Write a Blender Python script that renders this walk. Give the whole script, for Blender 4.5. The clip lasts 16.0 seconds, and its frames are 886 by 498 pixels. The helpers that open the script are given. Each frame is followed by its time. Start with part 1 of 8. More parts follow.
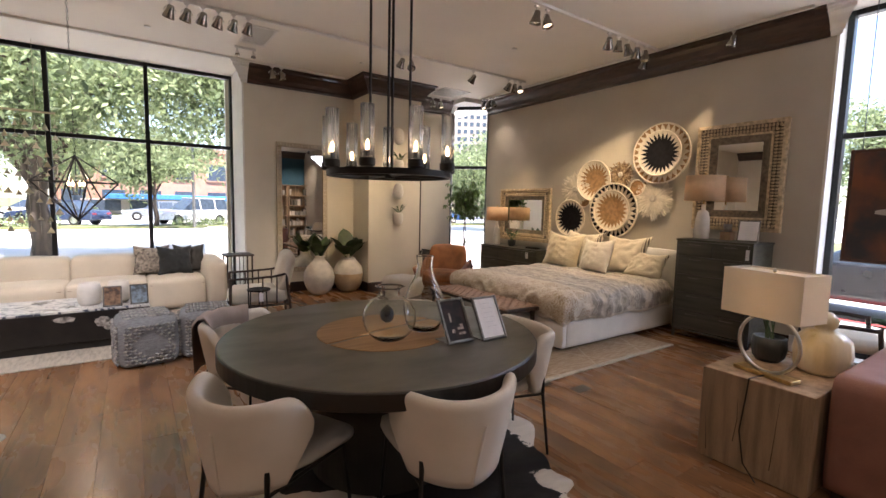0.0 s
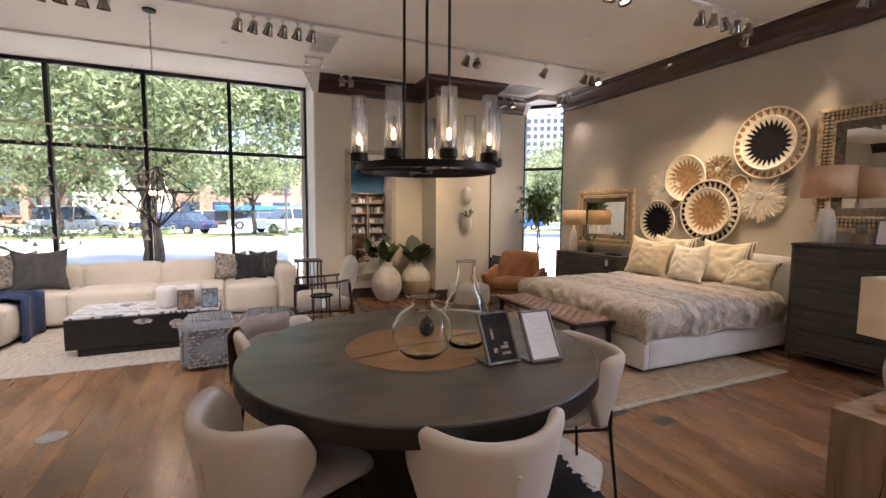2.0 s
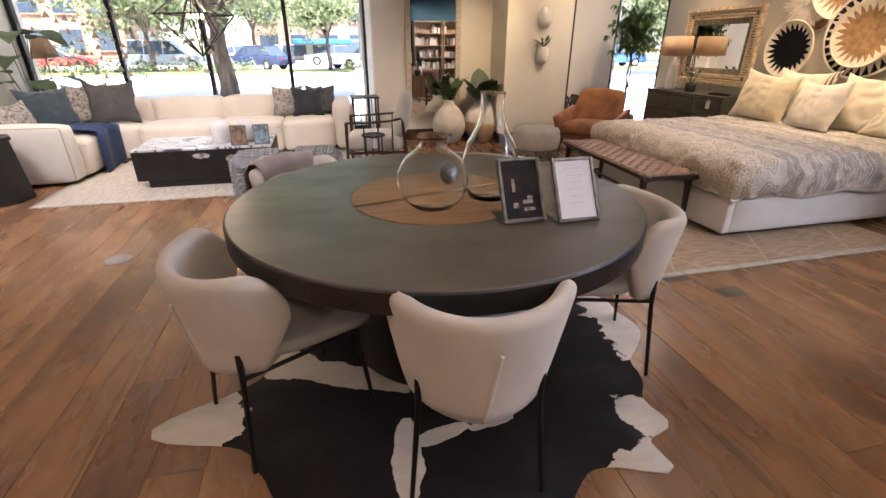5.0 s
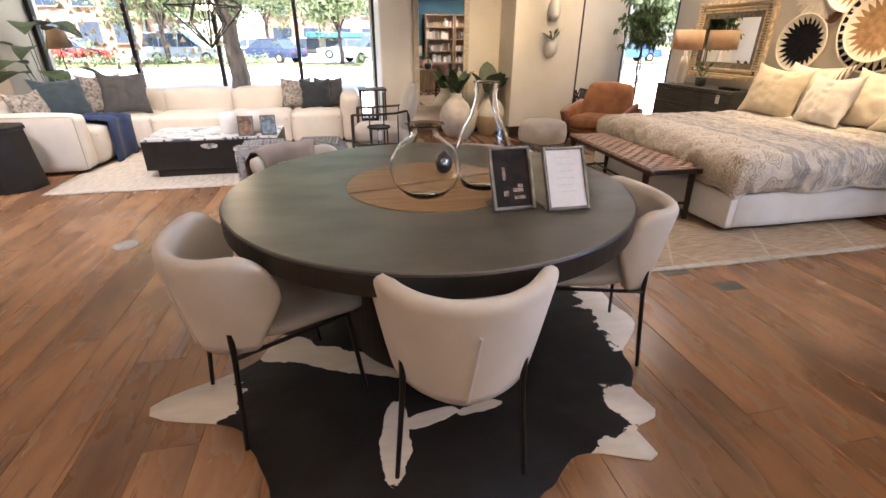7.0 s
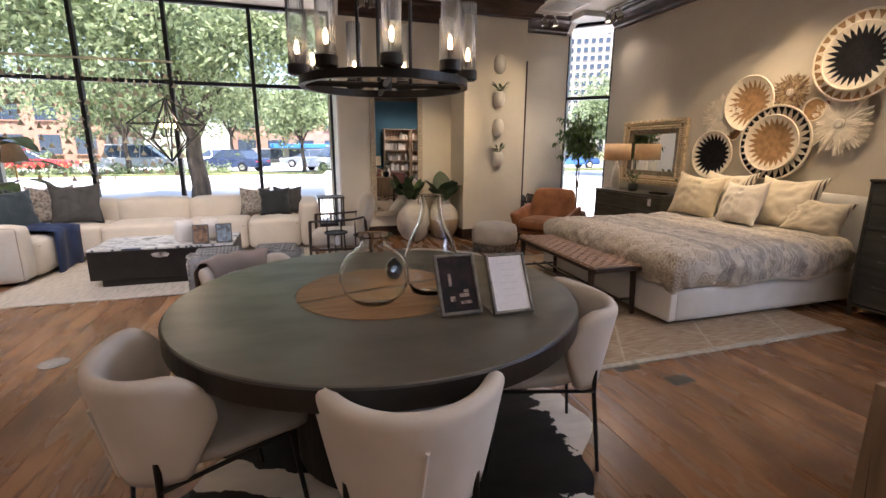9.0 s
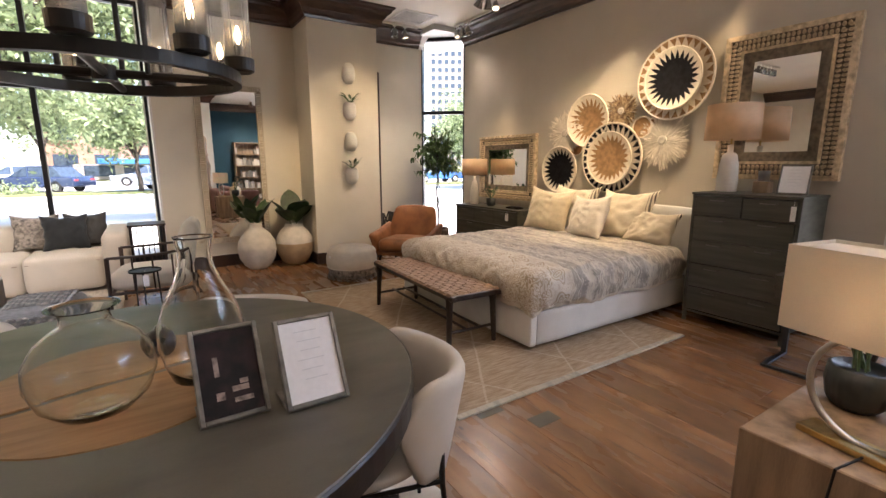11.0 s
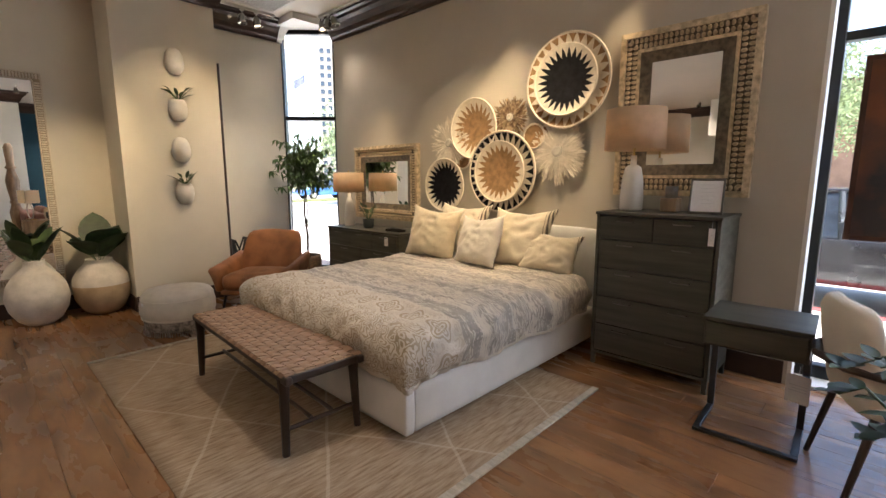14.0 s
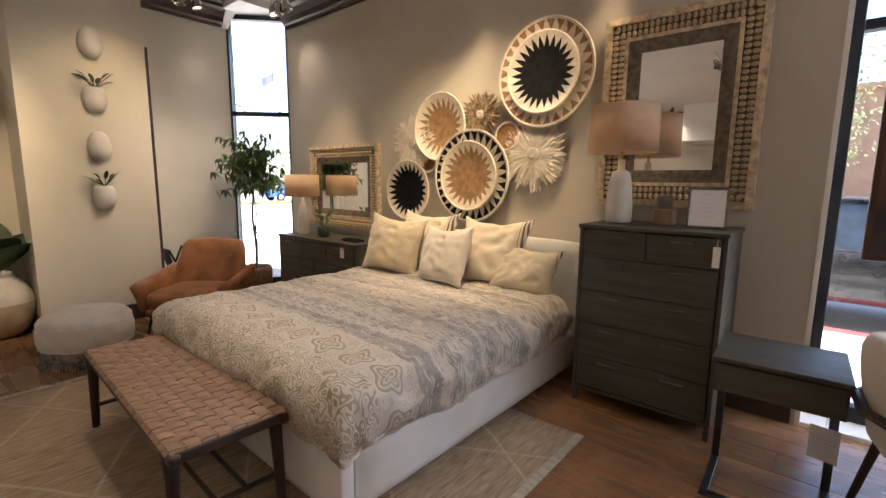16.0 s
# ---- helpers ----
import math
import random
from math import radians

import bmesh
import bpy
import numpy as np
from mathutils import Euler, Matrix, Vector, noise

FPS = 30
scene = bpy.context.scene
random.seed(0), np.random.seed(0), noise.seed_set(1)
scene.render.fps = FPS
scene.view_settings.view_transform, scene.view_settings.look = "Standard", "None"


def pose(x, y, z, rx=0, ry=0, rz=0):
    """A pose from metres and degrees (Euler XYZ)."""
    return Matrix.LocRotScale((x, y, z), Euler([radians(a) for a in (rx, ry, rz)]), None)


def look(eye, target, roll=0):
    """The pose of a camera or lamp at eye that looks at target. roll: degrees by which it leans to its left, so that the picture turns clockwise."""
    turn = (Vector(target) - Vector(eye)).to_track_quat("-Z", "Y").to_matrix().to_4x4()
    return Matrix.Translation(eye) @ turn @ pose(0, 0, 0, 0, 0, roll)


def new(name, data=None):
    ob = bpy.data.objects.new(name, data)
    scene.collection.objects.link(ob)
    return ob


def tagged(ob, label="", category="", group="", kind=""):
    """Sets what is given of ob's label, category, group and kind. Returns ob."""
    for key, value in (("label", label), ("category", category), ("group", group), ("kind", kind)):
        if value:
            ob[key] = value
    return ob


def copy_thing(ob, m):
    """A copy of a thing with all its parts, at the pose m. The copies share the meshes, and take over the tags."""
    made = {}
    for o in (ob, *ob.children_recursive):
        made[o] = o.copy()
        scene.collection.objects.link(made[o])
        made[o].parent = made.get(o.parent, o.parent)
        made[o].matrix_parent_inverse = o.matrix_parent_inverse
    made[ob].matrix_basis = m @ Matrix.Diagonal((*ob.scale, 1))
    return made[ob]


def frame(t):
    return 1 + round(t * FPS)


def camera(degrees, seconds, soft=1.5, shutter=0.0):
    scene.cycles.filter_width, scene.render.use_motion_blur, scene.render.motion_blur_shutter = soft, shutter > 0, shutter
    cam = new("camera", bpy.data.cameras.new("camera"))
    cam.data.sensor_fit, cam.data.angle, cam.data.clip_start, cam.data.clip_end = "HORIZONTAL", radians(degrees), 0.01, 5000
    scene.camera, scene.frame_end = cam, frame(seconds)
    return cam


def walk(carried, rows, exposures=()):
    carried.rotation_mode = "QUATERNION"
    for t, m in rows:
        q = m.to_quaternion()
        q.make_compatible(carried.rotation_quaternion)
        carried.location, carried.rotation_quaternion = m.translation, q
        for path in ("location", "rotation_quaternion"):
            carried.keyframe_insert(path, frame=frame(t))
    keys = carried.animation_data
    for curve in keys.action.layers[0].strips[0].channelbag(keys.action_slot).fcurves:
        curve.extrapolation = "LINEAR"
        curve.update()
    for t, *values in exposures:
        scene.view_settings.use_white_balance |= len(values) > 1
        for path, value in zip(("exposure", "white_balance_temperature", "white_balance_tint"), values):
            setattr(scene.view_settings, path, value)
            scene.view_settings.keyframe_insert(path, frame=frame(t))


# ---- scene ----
cam = camera(88.7, 16.0)
PATH = [
    (0, (0.073, 0.106, 1.482), (1.2, 1.747, 1.288), 1.3),
    (0.5, (0.156, 0.083, 1.491), (1.152, 1.809, 1.328), 0.9),
    (1, (0.255, 0.102, 1.479), (1.152, 1.885, 1.344), 0.7),
    (1.5, (0.335, 0.159, 1.465), (1.172, 1.969, 1.322), 0.5),
    (2, (0.422, 0.284, 1.44), (1.236, 2.104, 1.272), 0.4),
    (2.5, (0.502, 0.422, 1.439), (1.299, 2.241, 1.206), 0.4),
    (3, (0.549, 0.509, 1.422), (1.311, 2.329, 1.093), 0.5),
    (3.5, (0.599, 0.544, 1.411), (1.289, 2.366, 0.962), 0.3),
    (4, (0.672, 0.552, 1.396), (1.271, 2.37, 0.817), 0.3),
    (4.5, (0.748, 0.535, 1.383), (1.256, 2.335, 0.675), 0.1),
    (5, (0.806, 0.511, 1.363), (1.241, 2.281, 0.539), 0.1),
    (5.2, (0.831, 0.503, 1.359), (1.24, 2.255, 0.486), 0.0),
    (7.3, (0.87, 0.451, 1.345), (1.26, 2.23, 0.518), 0.3),
    (7.5, (0.87, 0.445, 1.348), (1.273, 2.242, 0.567), 0.3),
    (8, (0.871, 0.432, 1.37), (1.32, 2.272, 0.727), 0.5),
    (8.5, (0.883, 0.421, 1.382), (1.388, 2.285, 0.861), 0.4),
    (9, (0.915, 0.421, 1.385), (1.498, 2.285, 0.952), 0.2),
    (9.5, (0.982, 0.463, 1.377), (1.67, 2.3, 0.988), -0.0),
    (10, (1.076, 0.573, 1.371), (1.904, 2.354, 0.992), 0.1),
    (10.2, (1.117, 0.627, 1.377), (2.005, 2.378, 0.998), 0.1),
    (12.3, (1.712, 1.037, 1.409), (2.989, 2.54, 1.08), 0.1),
    (12.5, (1.755, 1.081, 1.41), (3.06, 2.563, 1.09), 0.2),
    (13, (1.907, 1.213, 1.405), (3.273, 2.641, 1.103), 0.0),
    (13.5, (2.04, 1.356, 1.404), (3.45, 2.742, 1.103), -0.1),
    (14, (2.167, 1.45, 1.388), (3.595, 2.816, 1.082), 0.0),
    (14.5, (2.315, 1.515, 1.375), (3.75, 2.871, 1.061), 0.1),
    (15, (2.451, 1.573, 1.382), (3.902, 2.914, 1.07), 0.4),
    (15.5, (2.554, 1.642, 1.409), (4.029, 2.956, 1.095), 0.5),
    (16, (2.627, 1.749, 1.407), (4.135, 3.029, 1.112), 0.6),
]
EXPOSURES = [(0, 2.3, 6400, 20), (1, 2.4, 6330, 21), (2.5, 2.38, 6190, 22), (3.5, 2.27, 6130, 23), (4, 2.33, 6130, 24), (5, 2.83, 6250, 23), (7.5, 3.05, 6270, 21), (8, 2.77, 6170, 21), (8.5, 2.35, 6150, 21), (9.5, 2.25, 6180, 22), (10, 2.35, 6240, 22), (12.5, 2.79, 6480, 14), (13, 2.7, 6410, 15), (13.5, 2.5, 6330, 15), (14, 2.47, 6330, 15), (16, 2.41, 6310, 18)]
walk(cam, [(t, look(eye, target, roll)) for t, eye, target, roll in PATH], EXPOSURES)

# ---- world and sun ----
SUN_EL, SUN_AZ = 64, 170  # degrees; the sun stands behind the shop, so no beam enters
world = bpy.data.worlds.new("world")
scene.world = world
world.use_nodes = True
wn, wl = world.node_tree.nodes, world.node_tree.links
sky = wn.new("ShaderNodeTexSky")
sky.sky_type, sky.sun_disc = "NISHITA", False
sky.sun_elevation, sky.sun_rotation = radians(SUN_EL), radians(SUN_AZ)
wl.new(sky.outputs[0], wn["Background"].inputs[0])
wn["Background"].inputs[1].default_value = 0.13
sun = new("sun", bpy.data.lights.new("sun", "SUN"))
sun.data.energy, sun.data.angle, sun.data.color = 4.6, radians(0.5), (1, 0.95, 0.87)
_d = Vector((math.sin(radians(SUN_AZ)) * math.cos(radians(SUN_EL)), math.cos(radians(SUN_AZ)) * math.cos(radians(SUN_EL)), math.sin(radians(SUN_EL))))
sun.matrix_world = look(_d * 50, (0, 0, 0))
# area lamp added at the side window, standing in for sky light
sky_fill_east = new("side_window_sky_fill", bpy.data.lights.new("side_window_sky_fill", "AREA"))
sky_fill_east.data.shape, sky_fill_east.data.size, sky_fill_east.data.size_y = "RECTANGLE", 2.2, 1.0
sky_fill_east.data.energy, sky_fill_east.data.color = 13, (0.80, 0.90, 1.0)
sky_fill_east.matrix_world = look((6.30, -0.25, 2.85), (5.2, 0.5, 0.0))


def spot_light(name, eye, target, watts, angle, color=(1, 0.85, 0.66), blend=1.0, radius=0.015):
    ob = new(name, bpy.data.lights.new(name, "SPOT"))
    ob.data.energy, ob.data.spot_size, ob.data.spot_blend, ob.data.color, ob.data.shadow_soft_size = watts, radians(angle), blend, color, radius
    ob.matrix_world = look(eye, target)
    return ob


def bulb_light(name, eye, watts, color=(1, 0.78, 0.54), radius=0.03):
    ob = new(name, bpy.data.lights.new(name, "POINT"))
    ob.data.energy, ob.data.color, ob.data.shadow_soft_size = watts, color, radius
    ob.location = eye
    return ob


# ---- materials ----


def mat(name, color, rough=0.6, metal=0.0, var=0.15, scale=6.0, bump=0.0, bscale=60.0, color2=None, stretch=(1, 1, 1), rand=0.0, coat=0.0, sheen=0.0, fine=0.08, spec=0.5):
    """Principled material with coarse and fine variation and a little relief, in object space."""
    m = bpy.data.materials.new(name)
    m.use_nodes = True
    n, l = m.node_tree.nodes, m.node_tree.links
    b = n["Principled BSDF"]
    tc = n.new("ShaderNodeTexCoord")
    mp = n.new("ShaderNodeMapping")
    mp.inputs["Scale"].default_value = stretch
    l.new(tc.outputs["Object"], mp.inputs[0])
    n1 = n.new("ShaderNodeTexNoise")
    n1.inputs["Scale"].default_value, n1.inputs["Detail"].default_value = scale, 5
    n2 = n.new("ShaderNodeTexNoise")
    n2.inputs["Scale"].default_value, n2.inputs["Detail"].default_value = bscale, 3
    for q in (n1, n2):
        l.new(mp.outputs[0], q.inputs["Vector"])
    mix = n.new("ShaderNodeMix")
    mix.data_type = "RGBA"
    c2 = color2 or tuple(c * (1 - 2 * var) for c in color)
    mix.inputs["A"].default_value, mix.inputs["B"].default_value = (*color, 1), (*c2, 1)
    ramp = n.new("ShaderNodeMapRange")
    ramp.inputs["From Min"].default_value, ramp.inputs["From Max"].default_value = 0.38, 0.68
    l.new(n1.outputs["Fac"], ramp.inputs["Value"])
    l.new(ramp.outputs[0], mix.inputs["Factor"])
    hsv = n.new("ShaderNodeHueSaturation")
    l.new(mix.outputs["Result"], hsv.inputs["Color"])
    val = n.new("ShaderNodeMath")
    val.operation = "MULTIPLY_ADD"
    l.new(n2.outputs["Fac"], val.inputs[0])
    val.inputs[1].default_value, val.inputs[2].default_value = 2 * fine, 1 - fine
    last = val.outputs[0]
    if rand:
        oi = n.new("ShaderNodeObjectInfo")
        r = n.new("ShaderNodeMath")
        r.operation = "MULTIPLY_ADD"
        l.new(oi.outputs["Random"], r.inputs[0])
        r.inputs[1].default_value, r.inputs[2].default_value = 2 * rand, 1 - rand
        mu = n.new("ShaderNodeMath")
        mu.operation = "MULTIPLY"
        l.new(last, mu.inputs[0])
        l.new(r.outputs[0], mu.inputs[1])
        last = mu.outputs[0]
        off = n.new("ShaderNodeVectorMath")
        off.operation = "MULTIPLY_ADD"
        l.new(oi.outputs["Random"], off.inputs[0])
        off.inputs[1].default_value = (37, 91, 53)
        l.new(tc.outputs["Object"], off.inputs[2])
        l.new(off.outputs[0], mp.inputs[0])
    l.new(last, hsv.inputs["Value"])
    l.new(hsv.outputs[0], b.inputs["Base Color"])
    rr = n.new("ShaderNodeMath")
    rr.operation = "MULTIPLY_ADD"
    rr.use_clamp = True
    l.new(n1.outputs["Fac"], rr.inputs[0])
    rr.inputs[1].default_value, rr.inputs[2].default_value = 0.2, rough - 0.1
    l.new(rr.outputs[0], b.inputs["Roughness"])
    b.inputs["Metallic"].default_value = metal
    b.inputs["Specular IOR Level"].default_value = spec
    b.inputs["Coat Weight"].default_value = coat
    b.inputs["Sheen Weight"].default_value = sheen
    if bump:
        bp = n.new("ShaderNodeBump")
        bp.inputs["Strength"].default_value, bp.inputs["Distance"].default_value = bump, 0.004
        l.new(n2.outputs["Fac"], bp.inputs["Height"])
        l.new(bp.outputs[0], b.inputs["Normal"])
    return m


def glow(name, color, strength):
    m = bpy.data.materials.new(name)
    m.use_nodes = True
    b = m.node_tree.nodes["Principled BSDF"]
    b.inputs["Base Color"].default_value = (*color, 1)
    b.inputs["Emission Color"].default_value = (*color, 1)
    b.inputs["Emission Strength"].default_value = strength
    return m


def glass(name, tint=(1, 1, 1), rough=0.0, ior=1.45):
    m = bpy.data.materials.new(name)
    m.use_nodes = True
    b = m.node_tree.nodes["Principled BSDF"]
    b.inputs["Base Color"].default_value = (*tint, 1)
    b.inputs["Roughness"].default_value = rough
    b.inputs["IOR"].default_value = ior
    b.inputs["Transmission Weight"].default_value = 1
    return m


def thin_glass(name, tint, ior, rough, haze=0.0):
    """A thin clear sheet: light goes straight through, the gloss follows the angle."""
    m = bpy.data.materials.new(name)
    m.use_nodes = True
    n, l = m.node_tree.nodes, m.node_tree.links
    tr, gl, fr, mx = n.new("ShaderNodeBsdfTransparent"), n.new("ShaderNodeBsdfGlossy"), n.new("ShaderNodeFresnel"), n.new("ShaderNodeMixShader")
    tr.inputs["Color"].default_value = (*tint, 1)
    gl.inputs["Roughness"].default_value = rough
    fr.inputs["IOR"].default_value = ior
    l.new(fr.outputs[0], mx.inputs[0])
    l.new(tr.outputs[0], mx.inputs[1])
    l.new(gl.outputs[0], mx.inputs[2])
    if haze:
        tl, m2 = n.new("ShaderNodeBsdfTranslucent"), n.new("ShaderNodeMixShader")
        tl.inputs["Color"].default_value = (0.9, 0.95, 1.0, 1)
        m2.inputs[0].default_value = haze
        l.new(mx.outputs[0], m2.inputs[1])
        l.new(tl.outputs[0], m2.inputs[2])
        mx = m2
    l.new(mx.outputs[0], n["Material Output"].inputs["Surface"])
    return m


def node_of(m, kind, **inputs):
    q = m.node_tree.nodes.new(kind)
    for k, v in inputs.items():
        q.inputs[k].default_value = v
    return q


M = {}
M["wall"] = mat("wall_paint", (0.69, 0.64, 0.53), 0.75, var=0.03, scale=2.5, bump=0.12, bscale=220, fine=0.02)
M["wall_bed"] = mat("wall_paint_taupe", (0.52, 0.475, 0.40), 0.75, var=0.03, scale=2.5, bump=0.12, bscale=220, fine=0.02)
M["teal"] = mat("teal_paint", (0.02, 0.085, 0.13), 0.7, var=0.06, scale=2)
M["white"] = mat("white_paint", (0.8, 0.79, 0.76), 0.55, var=0.03, fine=0.02)
M["ceiling"] = mat("ceiling_paint", (0.84, 0.80, 0.73), 0.8, var=0.02, scale=1.5, bump=0.1, bscale=150, fine=0.02)
M["crown"] = mat("dark_stained_wood", (0.06, 0.027, 0.017), 0.38, var=0.25, scale=5, stretch=(1, 1, 6), bump=0.1, coat=0.2)
M["base_wood"] = mat("dark_baseboard_wood", (0.05, 0.028, 0.02), 0.4, var=0.25, bump=0.1)
M["black_metal"] = mat("black_metal", (0.018, 0.017, 0.016), 0.45, metal=0.4, var=0.2, scale=14, bump=0.05)
M["frame_black"] = mat("window_frame_black", (0.02, 0.022, 0.024), 0.4, metal=0.3, var=0.15)
M["chrome"] = mat("chrome", (0.75, 0.74, 0.72), 0.22, metal=1.0, var=0.05)
M["brass"] = mat("aged_brass", (0.62, 0.44, 0.18), 0.32, metal=1.0, var=0.15, scale=20)
M["silver_ring"] = mat("brushed_nickel", (0.62, 0.60, 0.56), 0.3, metal=1.0, var=0.1)
M["pane"] = glass("window_glass", (0.97, 0.985, 0.98), ior=1.02)
M["vase_glass"] = glass("bubbled_glass", (0.98, 0.99, 0.965), ior=1.33)
M["flute_glass"] = thin_glass("fluted_glass", (0.97, 0.985, 1.0), 1.35, 0.10, 0.06)
M["frost"] = glass("frosted_glass", (0.9, 0.93, 0.92), rough=0.35)
M["mirror"] = mat("mirror_silver", (0.86, 0.87, 0.86), 0.02, metal=1.0, var=0.0, fine=0.0)
for _n in M["mirror"].node_tree.nodes:
    if _n.type == "BSDF_PRINCIPLED":
        for _l in list(_n.inputs["Roughness"].links):
            M["mirror"].node_tree.links.remove(_l)
        _n.inputs["Roughness"].default_value = 0.01
# window sheen is put into the top's lighter colour, shade into the edge's
M["table"] = mat("ebonised_tabletop_sheen", (0.12, 0.11, 0.084), 0.36, var=0.2, scale=3.0, bump=0.06, bscale=130, stretch=(1, 2, 1), fine=0.1)
M["table_side"] = mat("ebonised_edge_shaded", (0.020, 0.0175, 0.015), 0.42, var=0.22, scale=5, bump=0.12, bscale=90)
M["insert"] = mat("honey_wood", (0.36, 0.20, 0.085), 0.5, var=0.12, scale=4, stretch=(1, 9, 1), bump=0.06)
M["upholstery"] = mat("cream_upholstery", (0.66, 0.60, 0.52), 0.9, var=0.05, scale=5, bump=0.35, bscale=420, sheen=0.3, fine=0.05)
M["seat_leather"] = mat("pale_seat_cloth", (0.52, 0.50, 0.46), 0.7, var=0.05, scale=5, bump=0.25, bscale=350, fine=0.04)
M["sofa"] = mat("ivory_linen", (0.62, 0.565, 0.475), 0.92, var=0.05, scale=4, bump=0.4, bscale=380, sheen=0.3, fine=0.06)
M["piping"] = mat("piping", (0.36, 0.30, 0.23), 0.9, var=0.05)
M["bed_white"] = mat("white_bed_upholstery", (0.72, 0.70, 0.675), 0.9, var=0.04, bump=0.3, bscale=420, fine=0.05)
M["dark_wood"] = mat("walnut_dark", (0.045, 0.026, 0.018), 0.42, var=0.3, scale=9, stretch=(1, 1, 0.2), bump=0.12)
M["chest"] = mat("grey_brown_stained_wood", (0.068, 0.065, 0.049), 0.45, var=0.22, scale=7, stretch=(1, 0.18, 3), bump=0.15, bscale=90, fine=0.25)
M["leather"] = mat("cognac_leather", (0.36, 0.145, 0.05), 0.45, var=0.2, scale=7, bump=0.25, bscale=160, fine=0.06)
M["pink_leather"] = mat("rose_brown_leather", (0.27, 0.125, 0.095), 0.5, var=0.1, scale=6, bump=0.2, bscale=160)
M["strap"] = mat("woven_leather_strap", (0.31, 0.185, 0.112), 0.5, var=0.15, scale=14, bump=0.2, bscale=150, rand=0.16)
M["oak"] = mat("pale_oak", (0.36, 0.25, 0.155), 0.55, var=0.22, scale=4, stretch=(5, 5, 0.5), bump=0.2, bscale=70, fine=0.2)
M["ceramic"] = mat("chalk_ceramic", (0.62, 0.57, 0.49), 0.75, var=0.1, scale=9, bump=0.3, bscale=60)
M["ceramic_white"] = mat("matt_white_ceramic", (0.74, 0.71, 0.65), 0.6, var=0.05, scale=12, bump=0.2, bscale=150)
M["clay"] = mat("unglazed_clay", (0.47, 0.34, 0.2), 0.85, var=0.12, scale=9, bump=0.4, bscale=70)
M["charcoal"] = mat("charcoal_ribbed_pot", (0.03, 0.035, 0.035), 0.4, var=0.2)
M["leaf"] = mat("leaf_green", (0.095, 0.15, 0.06), 0.42, var=0.3, scale=8, coat=0.1, rand=0.2)
M["leaf_pot"] = mat("potted_leaf_green", (0.055, 0.095, 0.035), 0.45, var=0.3, scale=8, spec=0.35, rand=0.2)
M["leaf_dark"] = mat("leaf_dark_green", (0.026, 0.056, 0.02), 0.5, var=0.3, scale=8, spec=0.3)
M["bark"] = mat("bark", (0.10, 0.075, 0.055), 0.9, var=0.3, scale=9, stretch=(1, 1, 0.3), bump=0.8, bscale=30)
M["soil"] = mat("soil", (0.04, 0.03, 0.02), 0.95, bump=0.8, bscale=40)
M["mirror_frame"] = mat("carved_whitewashed_frame", (0.68, 0.54, 0.35), 0.65, var=0.25, scale=22, bump=0.5, bscale=120, fine=0.2)
M["mirror_frame_dark"] = mat("antiqued_inner_frame", (0.17, 0.135, 0.09), 0.6, var=0.3, scale=25, bump=0.4, bscale=120, fine=0.25)
M["bone"] = mat("bone_inlay", (0.62, 0.54, 0.41), 0.55, var=0.12, scale=30, rand=0.12)
M["bone_gap"] = mat("bone_inlay_ground", (0.33, 0.26, 0.17), 0.7)
M["basket_cream"] = mat("cream_grass_coil", (0.76, 0.68, 0.56), 0.85, var=0.1, scale=20, bump=0.8, bscale=160)
M["basket_black"] = mat("black_grass_coil", (0.009, 0.009, 0.012), 0.85, var=0.2, scale=20, bump=0.8, bscale=160, spec=0.15)
M["basket_tan"] = mat("tan_grass_coil", (0.36, 0.21, 0.095), 0.85, var=0.2, scale=20, bump=0.8, bscale=160)
M["feather"] = mat("cream_feathers", (0.72, 0.65, 0.54), 0.9, var=0.1, scale=12)
M["feather_brown"] = mat("brown_feathers", (0.13, 0.075, 0.04), 0.85, var=0.4, scale=30, color2=(0.45, 0.33, 0.2))
M["linen_shade"] = mat("linen_lampshade", (0.72, 0.55, 0.37), 0.9, var=0.08, scale=12, bump=0.6, bscale=260, fine=0.15)
M["white_shade"] = mat("white_lampshade", (0.80, 0.745, 0.65), 0.9, var=0.03, bump=0.2, bscale=300)
for _k, _c in (("linen_shade", (0.80, 0.58, 0.36, 1)), ("white_shade", (0.85, 0.76, 0.62, 1))):
    _n, _l = M[_k].node_tree.nodes, M[_k].node_tree.links
    _t, _x = _n.new("ShaderNodeBsdfTranslucent"), _n.new("ShaderNodeMixShader")
    _t.inputs["Color"].default_value, _x.inputs[0].default_value = _c, 0.3
    _l.new(_n["Principled BSDF"].outputs[0], _x.inputs[1])
    _l.new(_t.outputs[0], _x.inputs[2])
    _l.new(_x.outputs[0], _n["Material Output"].inputs["Surface"])
M["dark_glaze"] = mat("dark_glossy_glass", (0.02, 0.022, 0.028), 0.1, var=0.2, scale=20, coat=0.6)
M["paper"] = mat("paper", (0.80, 0.79, 0.80), 0.7, var=0.01)
M["pewter"] = mat("pewter_frame", (0.22, 0.215, 0.20), 0.4, metal=0.8, var=0.2, scale=30)
M["pull"] = mat("bronze_pull", (0.20, 0.19, 0.17), 0.4, metal=0.6, var=0.15)
M["photo_tone"] = mat("photograph_tones", (0.36, 0.27, 0.23), 0.3, var=0.5, scale=40)
M["outlet_grey"] = mat("grey_outlet_metal", (0.34, 0.31, 0.27), 0.5, var=0.15, scale=30)
M["photo_dark"] = mat("dark_photograph", (0.02, 0.018, 0.02), 0.6, spec=0.15, var=0.4, scale=14, color2=(0.05, 0.03, 0.03))
